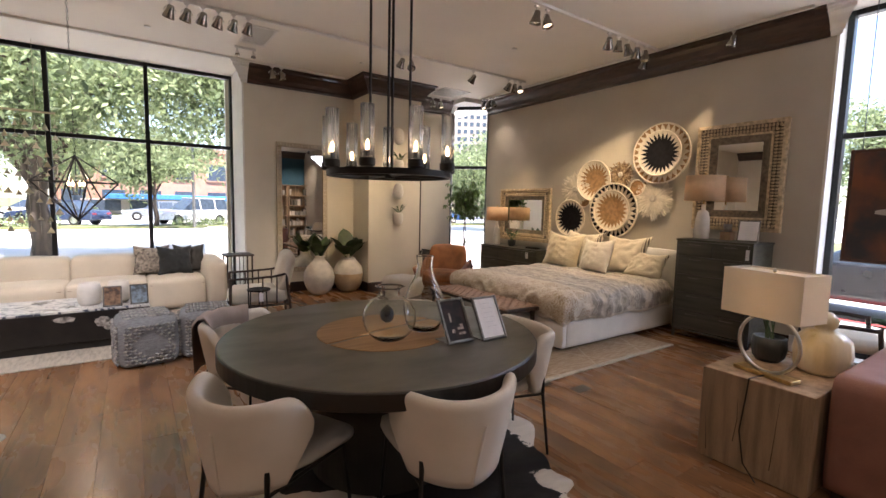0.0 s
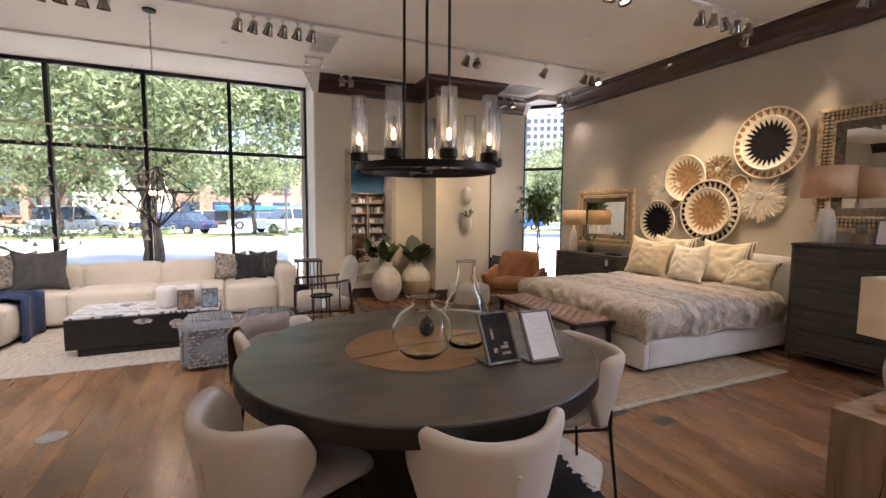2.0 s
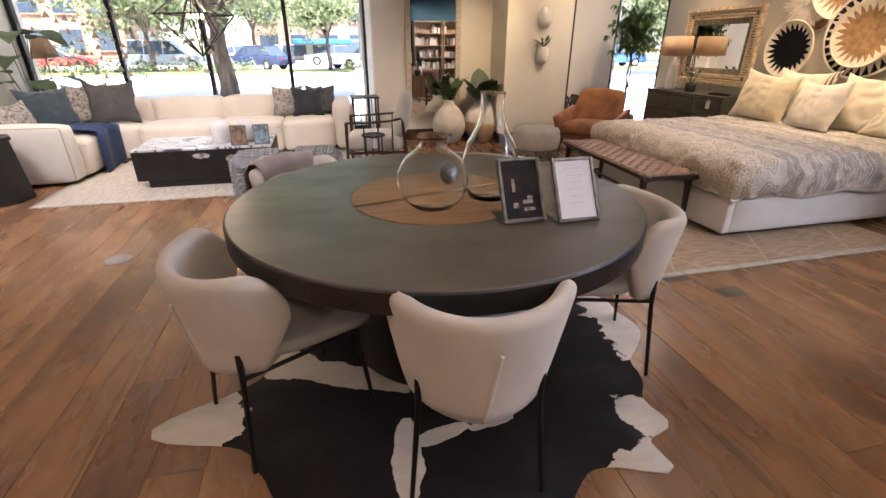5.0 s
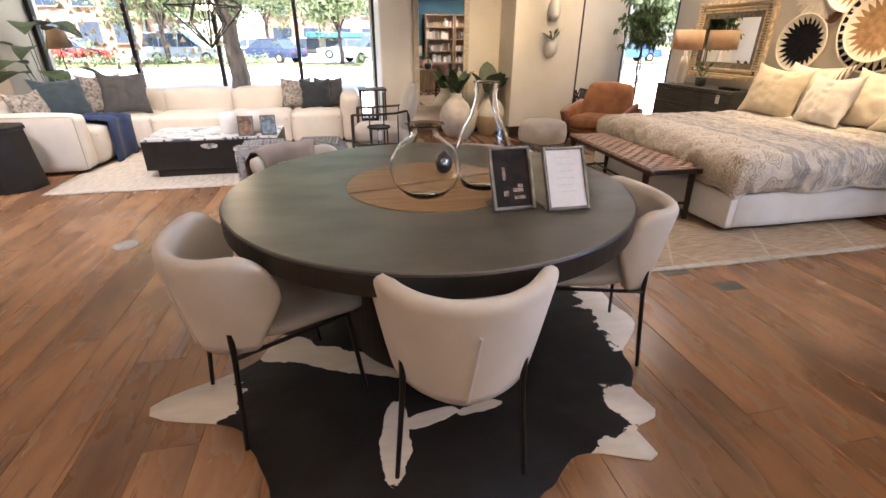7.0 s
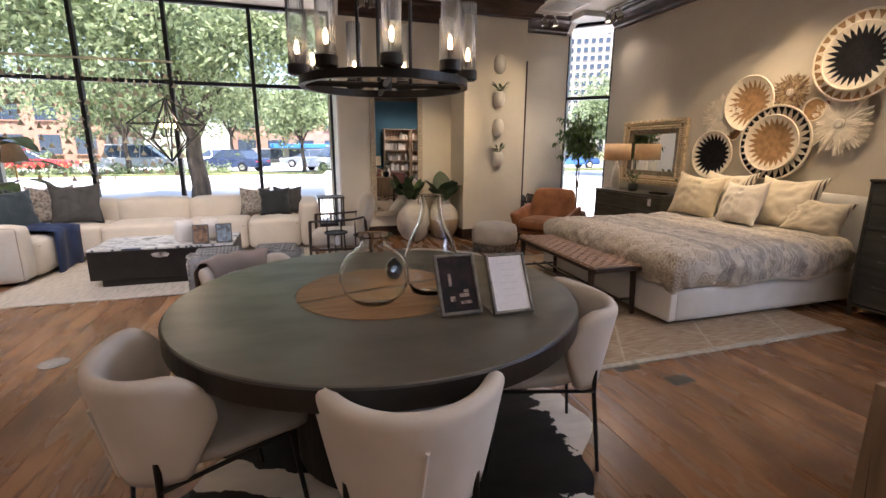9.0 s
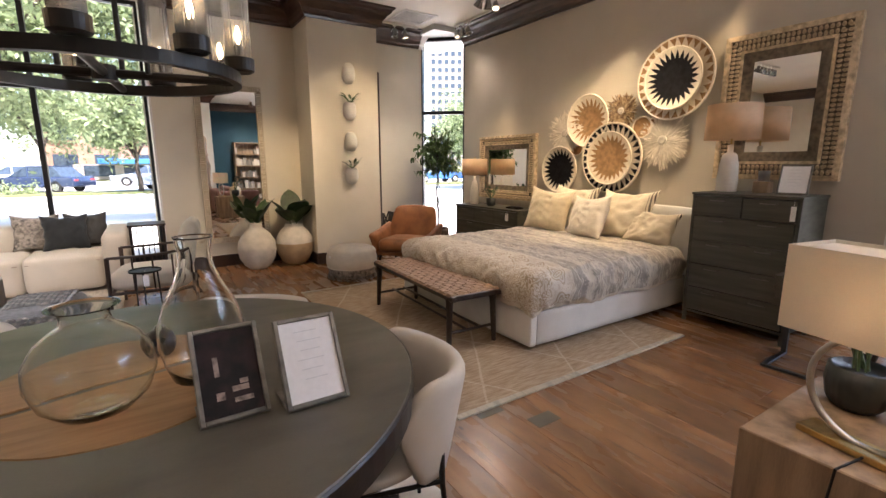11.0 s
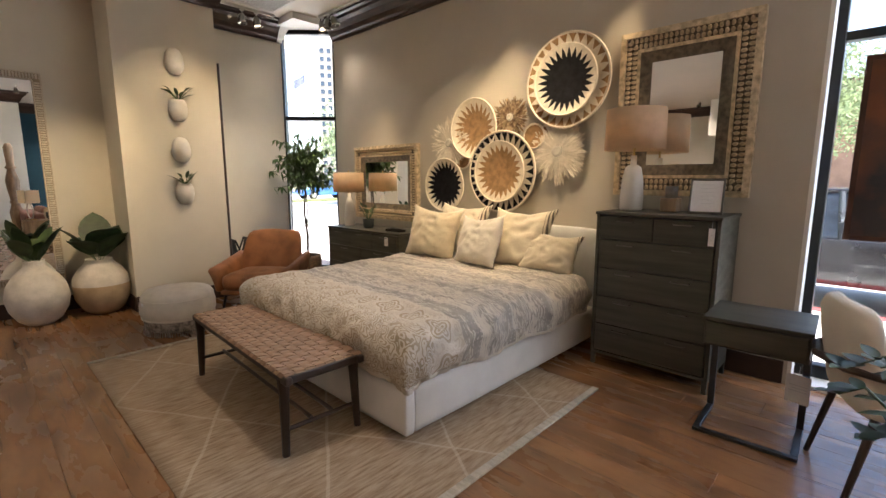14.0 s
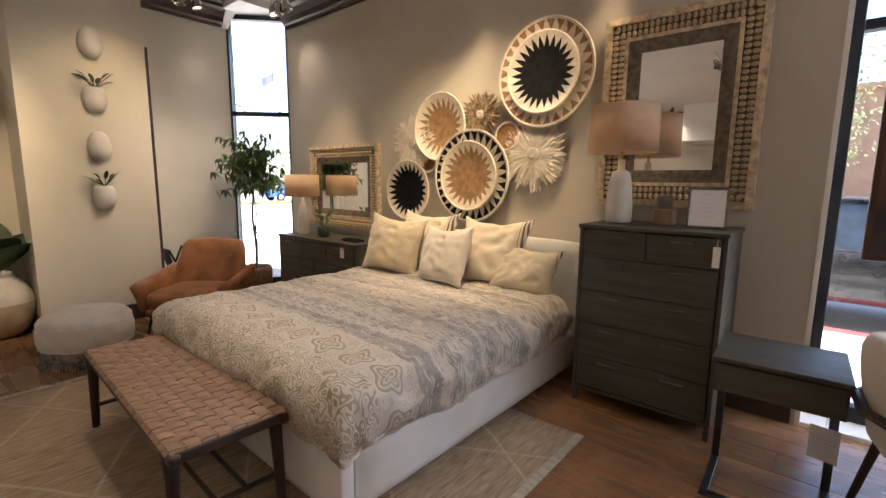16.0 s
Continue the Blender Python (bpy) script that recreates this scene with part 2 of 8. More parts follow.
M["photo_a"] = mat("interior_photograph", (0.35, 0.22, 0.14), 0.25, scale=22, color2=(0.04, 0.035, 0.04))
M["photo_b"] = mat("terrace_photograph", (0.30, 0.38, 0.45), 0.25, scale=22, color2=(0.08, 0.07, 0.05))
M["bar_grey"] = mat("print_grey", (0.64, 0.64, 0.66), 0.7, var=0.02)
M["navy"] = mat("navy_knit", (0.010, 0.030, 0.10), 0.95, var=0.2, bump=0.7, bscale=90, sheen=0.1)
M["slate_cloth"] = mat("slate_grey_cloth", (0.028, 0.033, 0.037), 0.95, var=0.12, bump=0.4, bscale=300, sheen=0.2)
M["teal_cloth"] = mat("blue_grey_velvet", (0.028, 0.05, 0.062), 0.85, var=0.12, bump=0.3, bscale=250, sheen=0.4)
M["grey_cloth"] = mat("taupe_grey_cloth", (0.075, 0.075, 0.072), 0.95, var=0.12, bump=0.4, bscale=300)
M["pattern_cloth"] = mat("patterned_cloth", (0.42, 0.38, 0.33), 0.95, var=0.1, scale=28, color2=(0.10, 0.09, 0.085), bump=0.5, bscale=120)
M["linen_pillow"] = mat("natural_linen", (0.64, 0.55, 0.39), 0.95, var=0.07, scale=14, bump=0.5, bscale=260, sheen=0.2, fine=0.06)
M["bed_linen"] = mat("cream_pillow_linen", (0.68, 0.62, 0.53), 0.95, var=0.05, scale=12, bump=0.5, bscale=260, sheen=0.2, fine=0.06)
M["sham_striped"] = mat("striped_sham", (0.66, 0.585, 0.455), 0.95, var=0.05, scale=10, bump=0.5, bscale=250, sheen=0.2)
M["throw_taupe"] = mat("taupe_throw", (0.36, 0.29, 0.25), 0.95, var=0.08, bump=0.5, bscale=200)
M["burl"] = mat("black_charred_wood", (0.016, 0.013, 0.011), 0.45, var=0.3, scale=6, bump=0.3)
M["stone_patch"] = mat("inlaid_stone", (0.5, 0.46, 0.4), 0.5, scale=26, color2=(0.05, 0.04, 0.035))
M["rattan"] = mat("rattan", (0.14, 0.085, 0.05), 0.6, var=0.3, scale=30, bump=0.6, bscale=70)
M["asphalt"] = mat("pale_concrete_road", (0.60, 0.59, 0.57), 0.9, var=0.06, scale=0.6, bump=0.2)
M["pave"] = mat("pavement", (0.66, 0.64, 0.60), 0.9, var=0.1, scale=1.2)
M["grass"] = mat("verge_grass", (0.09, 0.13, 0.04), 0.95, var=0.3, scale=2, color2=(0.2, 0.17, 0.08))
M["brick_far"] = mat("far_brick", (0.36, 0.20, 0.14), 0.9, var=0.12, scale=1)
M["stone_far"] = mat("far_pale_stone", (0.40, 0.345, 0.31), 0.9, var=0.06, scale=0.4)
M["far_glass"] = mat("far_window_glass", (0.05, 0.07, 0.10), 0.15, var=0.2)
M["awning"] = mat("blue_awning", (0.03, 0.17, 0.42), 0.7)
M["plastic_white"] = mat("white_enamel", (0.75, 0.73, 0.69), 0.4, var=0.03)
M["floor_plate"] = mat("bronze_plate", (0.075, 0.062, 0.036), 0.5, metal=0.0, var=0.2)
M["bulb"] = glow("warm_filament", (1.0, 0.66, 0.32), 5)
M["spot_face"] = glow("spot_lamp_face", (1.0, 0.78, 0.5), 0.8)
M["exit_red"] = glow("exit_sign_red", (1.0, 0.05, 0.06), 1.5)


def add_mix(m, fac_socket, color):
    """Lay a second colour over a mat() material where the factor is 1."""
    n, l = m.node_tree.nodes, m.node_tree.links
    b = n["Principled BSDF"]
    old = b.inputs["Base Color"].links[0].from_socket
    q = n.new("ShaderNodeMix")
    q.data_type = "RGBA"
    l.new(old, q.inputs["A"])
    q.inputs["B"].default_value = (*color, 1)
    l.new(fac_socket, q.inputs["Factor"])
    l.new(q.outputs["Result"], b.inputs["Base Color"])


def math_node(m, op, a, b=None, c=None):
    q = m.node_tree.nodes.new("ShaderNodeMath")
    q.operation = op
    for i, v in enumerate((a, b, c)):
        if v is None:
            continue
        if isinstance(v, (int, float)):
            q.inputs[i].default_value = v
        else:
            m.node_tree.links.new(v, q.inputs[i])
    return q.outputs[0]


def object_xyz(m):
    tc = m.node_tree.nodes.new("ShaderNodeTexCoord")
    sp = m.node_tree.nodes.new("ShaderNodeSeparateXYZ")
    m.node_tree.links.new(tc.outputs["Object"], sp.inputs[0])
    return tc.outputs["Object"], sp.outputs


# floor boards: long grain, saw marks and a tone of its own for each board
M["plank"] = mat("reclaimed_floor_board", (0.295, 0.155, 0.073), 0.27, var=0.2, scale=2.4, stretch=(3.0, 0.8, 1), bump=0.10, bscale=16, rand=0.2, fine=0.14, color2=(0.156, 0.080, 0.040))


def plank_wear(m):
    """Dark grain streaks along the board and a few knots."""
    obj, _ = object_xyz(m)
    oi = m.node_tree.nodes.new("ShaderNodeObjectInfo")
    off = m.node_tree.nodes.new("ShaderNodeVectorMath")
    off.operation = "MULTIPLY_ADD"
    off.inputs[1].default_value = (17, 41, 29)
    m.node_tree.links.new(oi.outputs["Random"], off.inputs[0])
    m.node_tree.links.new(obj, off.inputs[2])
    grain = node_of(m, "ShaderNodeTexNoise", Scale=9.0, Detail=5.0, Roughness=0.65)
    mp = node_of(m, "ShaderNodeMapping", Scale=(3.4, 0.16, 1.0))
    m.node_tree.links.new(off.outputs[0], mp.inputs[0])
    m.node_tree.links.new(mp.outputs[0], grain.inputs["Vector"])
    streak = math_node(m, "MULTIPLY", math_node(m, "GREATER_THAN", grain.outputs["Fac"], 0.61), 0.5)
    knots = node_of(m, "ShaderNodeTexVoronoi", Scale=2.4)
    mk = node_of(m, "ShaderNodeMapping", Scale=(1.6, 0.75, 1.0))
    m.node_tree.links.new(off.outputs[0], mk.inputs[0])
    m.node_tree.links.new(mk.outputs[0], knots.inputs["Vector"])
    knot = math_node(m, "MULTIPLY", math_node(m, "LESS_THAN", knots.outputs["Distance"], 0.055), 0.75)
    add_mix(m, math_node(m, "MAXIMUM", streak, knot), (0.055, 0.030, 0.018))


plank_wear(M["plank"])


def duvet_material():
    """Cream cotton printed with dashes and dotted bands across the bed and a row of medallions along the foot."""
    m = mat("printed_duvet", (0.61, 0.55, 0.465), 0.95, var=0.05, scale=5, bump=0.35, bscale=300, fine=0.06)
    tc = m.node_tree.nodes.new("ShaderNodeTexCoord")
    sp = m.node_tree.nodes.new("ShaderNodeSeparateXYZ")
    m.node_tree.links.new(tc.outputs["UV"], sp.inputs[0])
    x, y = sp.outputs[0], sp.outputs[1]

    def noise_of(scale, stretch, detail=3.0, rough=0.6):
        q = node_of(m, "ShaderNodeTexNoise", Scale=scale, Detail=detail, Roughness=rough)
        mp = node_of(m, "ShaderNodeMapping", Scale=stretch)
        m.node_tree.links.new(tc.outputs["UV"], mp.inputs[0])
        m.node_tree.links.new(mp.outputs[0], q.inputs["Vector"])
        return q.outputs["Fac"]

    # body: short dashes that run across the bed, denser in some rows
    dash = noise_of(42.0, (2.6, 0.36, 1.0))
    rows = noise_of(9.0, (1.0, 0.04, 1.0), 2.0)
    streak = math_node(m, "GREATER_THAN", math_node(m, "ADD", dash, math_node(m, "MULTIPLY", math_node(m, "SUBTRACT", rows, 0.5), 0.55)), 0.505)
    band = math_node(m, "GREATER_THAN", math_node(m, "SINE", math_node(m, "MULTIPLY", x, 17.0)), 0.86)
    dot_u = math_node(m, "SUBTRACT", math_node(m, "FRACT", math_node(m, "MULTIPLY", y, 36.0)), 0.5)
    dot_v = math_node(m, "SUBTRACT", math_node(m, "FRACT", math_node(m, "MULTIPLY", x, 36.0)), 0.5)
    dots = math_node(m, "LESS_THAN", math_node(m, "ADD", math_node(m, "MULTIPLY", dot_u, dot_u), math_node(m, "MULTIPLY", dot_v, dot_v)), 0.05)
    solid = math_node(m, "MULTIPLY", band, math_node(m, "SUBTRACT", 1.0, dots))
    inner = math_node(m, "GREATER_THAN", x, 0.36)
    wear = noise_of(6.0, (1.0, 1.0, 1.0), 6.0, 0.7)
    body = math_node(m, "MULTIPLY", math_node(m, "MAXIMUM", streak, solid), math_node(m, "MULTIPLY", inner, math_node(m, "MULTIPLY_ADD", wear, 1.5, -0.1)))
    add_mix(m, body, (0.205, 0.19, 0.18))
    # foot: one row of large medallions, and scrolls below it
    u = math_node(m, "SUBTRACT", math_node(m, "FRACT", math_node(m, "MULTIPLY", y, 4.6)), 0.5)
    v = math_node(m, "MULTIPLY", math_node(m, "SUBTRACT", x, 0.215), 4.6)
    r = math_node(m, "SQRT", math_node(m, "ADD", math_node(m, "MULTIPLY", u, u), math_node(m, "MULTIPLY", v, v)))
    ang = math_node(m, "ARCTAN2", v, u)
    wav = math_node(m, "MULTIPLY", math_node(m, "SINE", math_node(m, "MULTIPLY", ang, 4.0)), 0.07)
    rw = math_node(m, "ADD", r, wav)
    ring = math_node(m, "GREATER_THAN", math_node(m, "SINE", math_node(m, "MULTIPLY", rw, 44.0)), -0.1)
    med = math_node(m, "MULTIPLY", ring, math_node(m, "LESS_THAN", rw, 0.43))
    scroll = noise_of(13.0, (1.0, 0.8, 1.0), 1.0)
    lines = math_node(m, "GREATER_THAN", math_node(m, "SINE", math_node(m, "MULTIPLY", scroll, 70.0)), 0.15)
    low = math_node(m, "MULTIPLY", lines, math_node(m, "LESS_THAN", x, 0.11))
    near = math_node(m, "MULTIPLY", math_node(m, "MULTIPLY", lines, math_node(m, "GREATER_THAN", rw, 0.47)), 0.45)
    foot = math_node(m, "MULTIPLY", math_node(m, "SUBTRACT", 1.0, inner), math_node(m, "MAXIMUM", med, math_node(m, "MAXIMUM", low, near)))
    add_mix(m, math_node(m, "MULTIPLY", foot, math_node(m, "MULTIPLY_ADD", wear, 1.5, 0.0)), (0.31, 0.24, 0.155))
    return m


M["duvet"] = duvet_material()


_x = object_xyz(M["sham_striped"])[1][0]
_band = math_node(M["sham_striped"], "GREATER_THAN", math_node(M["sham_striped"], "SINE", math_node(M["sham_striped"], "MULTIPLY", _x, 250.0)), 0.1)
add_mix(M["sham_striped"], math_node(M["sham_striped"], "MULTIPLY", _band, math_node(M["sham_striped"], "GREATER_THAN", _x, 0.235)), (0.13, 0.11, 0.095))


def jute_material(name, base, line, cell):
    m = mat(name, base, 0.95, scale=11, bump=0.9, bscale=110, stretch=(0.8, 6, 1), fine=0.22, color2=(base[0] * 0.62, base[1] * 0.55, base[2] * 0.48))
    obj, (x, y, z) = object_xyz(m)
    nz = node_of(m, "ShaderNodeTexNoise", Scale=1.5, Detail=2.0)
    m.node_tree.links.new(obj, nz.inputs["Vector"])
    wob = math_node(m, "MULTIPLY", nz.outputs["Fac"], 0.12)
    a = math_node(m, "ADD", math_node(m, "ADD", math_node(m, "MULTIPLY", x, 1.0 / cell), math_node(m, "MULTIPLY", y, 0.62 / cell)), wob)
    b = math_node(m, "ADD", math_node(m, "SUBTRACT", math_node(m, "MULTIPLY", x, 1.0 / cell), math_node(m, "MULTIPLY", y, 0.62 / cell)), wob)
    la = math_node(m, "LESS_THAN", math_node(m, "FRACT", a), 0.026)
    lb = math_node(m, "LESS_THAN", math_node(m, "FRACT", b), 0.026)
    add_mix(m, math_node(m, "MULTIPLY", math_node(m, "MAXIMUM", la, lb), 0.36), line)
    return m


M["jute"] = jute_material("jute_rug", (0.45, 0.345, 0.235), (0.66, 0.57, 0.44), 0.74)
M["rug_pale"] = mat("pale_wool_rug", (0.52, 0.46, 0.37), 0.95, var=0.14, scale=8, bump=0.9, bscale=90, stretch=(5, 1, 1), fine=0.2)


def cowhide_material():
    m = mat("cowhide", (0.64, 0.58, 0.50), 0.7, var=0.06, scale=8, bump=0.5, bscale=160, stretch=(1, 3, 1))
    obj, (x, y, z) = object_xyz(m)
    nz = node_of(m, "ShaderNodeTexNoise", Scale=9.0, Detail=6.0, Roughness=0.62)
    m.node_tree.links.new(obj, nz.inputs["Vector"])
    patches = ((-1.02, -0.04, 0.25, 0.20, 0), (-0.42, 0.12, 0.34, 0.075, -28), (-0.66, 0.24, 0.14, 0.10, 0), (-0.19, -0.40, 0.055, 0.19, -10), (-0.06, -0.33, 0.13, 0.035, 12),
               (0.17, -0.31, 0.10, 0.028, 8), (1.13, 0.36, 0.22, 0.18, 0), (1.07, 0.0, 0.17, 0.34, 0), (0.82, -0.44, 0.17, 0.12, -30), (0.66, -0.66, 0.19, 0.12, 0), (-0.4, 0.9, 0.3, 0.25, 0), (0.3, 1.0, 0.25, 0.2, 0))
    near = None
    for cx, cy, rx, ry, turn in patches:
        c, s = math.cos(radians(turn)), math.sin(radians(turn))
        dx, dy = math_node(m, "SUBTRACT", x, cx), math_node(m, "SUBTRACT", y, cy)
        u = math_node(m, "ADD", math_node(m, "MULTIPLY", dx, c / rx), math_node(m, "MULTIPLY", dy, s / rx))
        v = math_node(m, "ADD", math_node(m, "MULTIPLY", dx, -s / ry), math_node(m, "MULTIPLY", dy, c / ry))
        d = math_node(m, "ADD", math_node(m, "MULTIPLY", u, u), math_node(m, "MULTIPLY", v, v))
        near = d if near is None else math_node(m, "MINIMUM", near, d)
    f = math_node(m, "MULTIPLY_ADD", nz.outputs["Fac"], 2.4, math_node(m, "SUBTRACT", near, 1.2))
    add_mix(m, math_node(m, "GREATER_THAN", f, 1.0), (0.010, 0.008, 0.008))
    m.node_tree.nodes["Principled BSDF"].inputs["Specular IOR Level"].default_value = 0.25
    return m


M["cowhide"] = cowhide_material()

# ---- building helpers ----


def link(name, bm, material, parent=None, smooth=False, label="", kind=""):
    me = bpy.data.meshes.new(name)
    bm.to_mesh(me)
    bm.free()
    if smooth:
        me.polygons.foreach_set("use_smooth", [True] * len(me.polygons))
    me.materials.append(material)
    ob = new(name, me)
    if parent is not None:
        ob.parent = parent
    return tagged(ob, label=label, kind=kind)


def part(name, bm, material, parent, label="", smooth=False):
    return link(name, bm, material, parent, smooth, label)


def thing(name, label, category, at=(0, 0, 0), rz=0, group="", rx=0, ry=0):
    ob = new(name)
    ob.empty_display_size = 0.1
    ob.matrix_world = pose(*at, rx, ry, rz)
    return tagged(ob, label, category, group)


def bx(x0, x1, y0, y1, z0, z1, bevel=0.0, seg=2, bm=None, m=None):
    """A box between two corners, with rounded edges if asked; added to bm if given."""
    one = bmesh.new()
    bmesh.ops.create_cube(one, size=1)
    bmesh.ops.scale(one, vec=(x1 - x0, y1 - y0, z1 - z0), verts=one.verts)
    bmesh.ops.translate(one, vec=((x0 + x1) / 2, (y0 + y1) / 2, (z0 + z1) / 2), verts=one.verts)
    if bevel:
        bmesh.ops.bevel(one, geom=one.edges[:], offset=bevel, segments=seg, profile=0.5, affect="EDGES")
    return join(bm, one, m)


def join(bm, one, m=None):
    if m is not None:
        bmesh.ops.transform(one, matrix=m, verts=one.verts)
    if bm is None:
        return one
    me = bpy.data.meshes.new("tmp")
    one.to_mesh(me)
    one.free()
    bm.from_mesh(me)
    bpy.data.meshes.remove(me)
    return bm


def lathe(profile, n=32, bm=None, m=None, flute=0.0, flutes=0, closed=False):
    """Turn (radius, height) pairs round z."""
    one = bmesh.new()
    rings = []
    for r, z in profile:
        if r < 1e-5:
            rings.append([one.verts.new((0, 0, z))])
        else:
            ring = []
            for i in range(n):
                a = 2 * math.pi * i / n
                q = r * (1 + flute * math.cos(flutes * a)) if flutes else r
                ring.append(one.verts.new((q * math.cos(a), q * math.sin(a), z)))
            rings.append(ring)
    pairs = list(zip(rings, rings[1:]))
    if closed:
        pairs.append((rings[-1], rings[0]))
    for a, b in pairs:
        for i in range(n):
            j = (i + 1) % n
            if len(a) == 1 and len(b) == 1:
                continue
            if len(a) == 1:
                one.faces.new((a[0], b[j], b[i]))
            elif len(b) == 1:
                one.faces.new((a[i], a[j], b[0]))
            else:
                one.faces.new((a[i], a[j], b[j], b[i]))
    bmesh.ops.recalc_face_normals(one, faces=one.faces)
    return join(bm, one, m)


def tube(pts, r, n=8, bm=None, m=None, r2=None, loop=False, flat=None):
    """A round bar along points; r to r2 from start to end."""
    one = bmesh.new()
    pts = [Vector(p) for p in pts]
    k = len(pts)
    rings = []
    up, last = Vector((0, 0, 1)), None
    for i, p in enumerate(pts):
        d = (pts[(i + 1) % k] - pts[i - 1]) if loop else (pts[min(i + 1, k - 1)] - pts[max(i - 1, 0)])
        d.normalize()
        s = d.cross(up) if last is None else last - d * last.dot(d)
        if s.length < 0.05:
            s = d.cross(Vector((1, 0, 0)))
        s.normalize()
        last = s
        t = s.cross(d)
        q = r if r2 is None else r + (r2 - r) * i / max(1, k - 1)
        w = flat or (1, 1)
        rings.append([one.verts.new(p + q * (w[0] * math.cos(2 * math.pi * j / n) * s + w[1] * math.sin(2 * math.pi * j / n) * t)) for j in range(n)])
    for a, b in (list(zip(rings, rings[1:])) + ([(rings[-1], rings[0])] if loop else [])):
        for j in range(n):
            one.faces.new((a[j], a[(j + 1) % n], b[(j + 1) % n], b[j]))
    if not loop:
        one.faces.new(rings[0][::-1])
        one.faces.new(rings[-1])
    bmesh.ops.recalc_face_normals(one, faces=one.faces)
    return join(bm, one, m)


def rod(a, b, r, n=8, bm=None, m=None, r2=None):
    return tube([a, b], r, n, bm, m, r2)


def circle(r, n=32, z=0.0, c=(0, 0), a0=0.0):
    return [(c[0] + r * math.cos(a0 + 2 * math.pi * i / n), c[1] + r * math.sin(a0 + 2 * math.pi * i / n), z) for i in range(n)]


def pillow_mesh(w, h, t, n=14, seed=0, sag=0.0):
    """A stuffed cushion, w by h, standing in the xz plane with its thickness along y."""
    one = bmesh.new()
    rnd = random.Random(seed)
    ph = rnd.random() * 9
    grid = {}
    for side in (-1, 1):
        for i in range(n + 1):
            for j in range(n + 1):
                u, v = 2 * i / n - 1, 2 * j / n - 1
                edge = (1 - u * u) * (1 - v * v)
                if edge <= 1e-9 and side == 1:
                    grid[(1, i, j)] = grid[(-1, i, j)]
                    continue
                pinch = 1 - 0.13 * (1 - v * v) * (abs(u) ** 3), 1 - 0.13 * (1 - u * u) * (abs(v) ** 3)
                x, z = u * w / 2 * pinch[0], v * h / 2 * pinch[1]
                d = side * t / 2 * (max(edge, 0) ** 0.56) * (1 + 0.12 * math.sin(3 * u + ph) * math.cos(2.3 * v + ph))
                z -= (sag + 0.05 * h) * (1 - u * u) * max(0, v)
                fold = Vector((u * 2.2 + ph, v * 2.2, side * 3.0))
                d += side * 0.24 * t * (0.4 - abs(noise.noise(fold * 1.3))) * min(1.0, 3 * edge) + side * 0.10 * t * (0.4 - abs(noise.noise(fold * 3.1))) * min(1.0, 3 * edge)
                x, z = x + 0.012 * noise.noise(Vector((v * 3, ph, 0))), z + 0.012 * noise.noise(Vector((u * 3, 0, ph)))
                grid[(side, i, j)] = one.verts.new((x, d, z))
    for side in (-1, 1):
        for i in range(n):
            for j in range(n):
                f = [grid[(side, i, j)], grid[(side, i + 1, j)], grid[(side, i + 1, j + 1)], grid[(side, i, j + 1)]]
                one.faces.new(f if side == -1 else f[::-1])
    return one


def soft_box(x0, x1, y0, y1, z0, z1, r=0.05, puff=0.02, n=8, bm=None, m=None, seed=0):
    """An upholstered block: rounded edges, faces a little swollen and uneven."""
    one = bmesh.new()
    bmesh.ops.create_cube(one, size=2)
    bmesh.ops.subdivide_edges(one, edges=one.edges[:], cuts=n, use_grid_fill=True)
    hx, hy, hz = (x1 - x0) / 2, (y1 - y0) / 2, (z1 - z0) / 2
    for v in one.verts:
        u = v.co.copy()
        p = []
        for c, h in zip(u, (hx, hy, hz)):
            p.append(math.copysign(min(1, abs(c)) * h, c))
        q = Vector(p)
        core = Vector([math.copysign(min(abs(c), h - r), c) for c, h in zip(q, (hx, hy, hz))])
        d = q - core
        if d.length > 1e-9:
            q = core + d.normalized() * r if d.length > r else q
        a = (1 - u.x ** 2), (1 - u.y ** 2), (1 - u.z ** 2)
        q.x += math.copysign(puff * a[1] * a[2], u.x) if abs(u.x) > 0.999 else 0
        q.y += math.copysign(puff * a[0] * a[2], u.y) if abs(u.y) > 0.999 else 0
        q.z += math.copysign(puff * a[0] * a[1], u.z) if abs(u.z) > 0.999 else 0
        nz = noise.noise(q * 5 + Vector((seed * 3.1, 0, 0)))
        q += q.normalized() * 0.006 * nz
        v.co = q + Vector(((x0 + x1) / 2, (y0 + y1) / 2, (z0 + z1) / 2))
    return join(bm, one, m)


def structure(name, bm, material, label, smooth=False):
    return link(name, bm, material, None, smooth, label, "structure")


# ---- the room ----
CEIL = 3.5
EAST, NORTH, GLASS_N, SOUTH, WEST = 5.90, 7.60, 8.48, -4.2, -6.0
structure("floor", bx(WEST - 0.3, 6.42, SOUTH - 0.3, 8.75, -0.2, -0.021), M["base_wood"], "dark subfloor under the timber boards")
structure("ceiling", bx(WEST - 0.3, 6.42, SOUTH - 0.3, 8.75, CEIL, CEIL + 0.25), M["ceiling"], "warm white painted plaster ceiling")

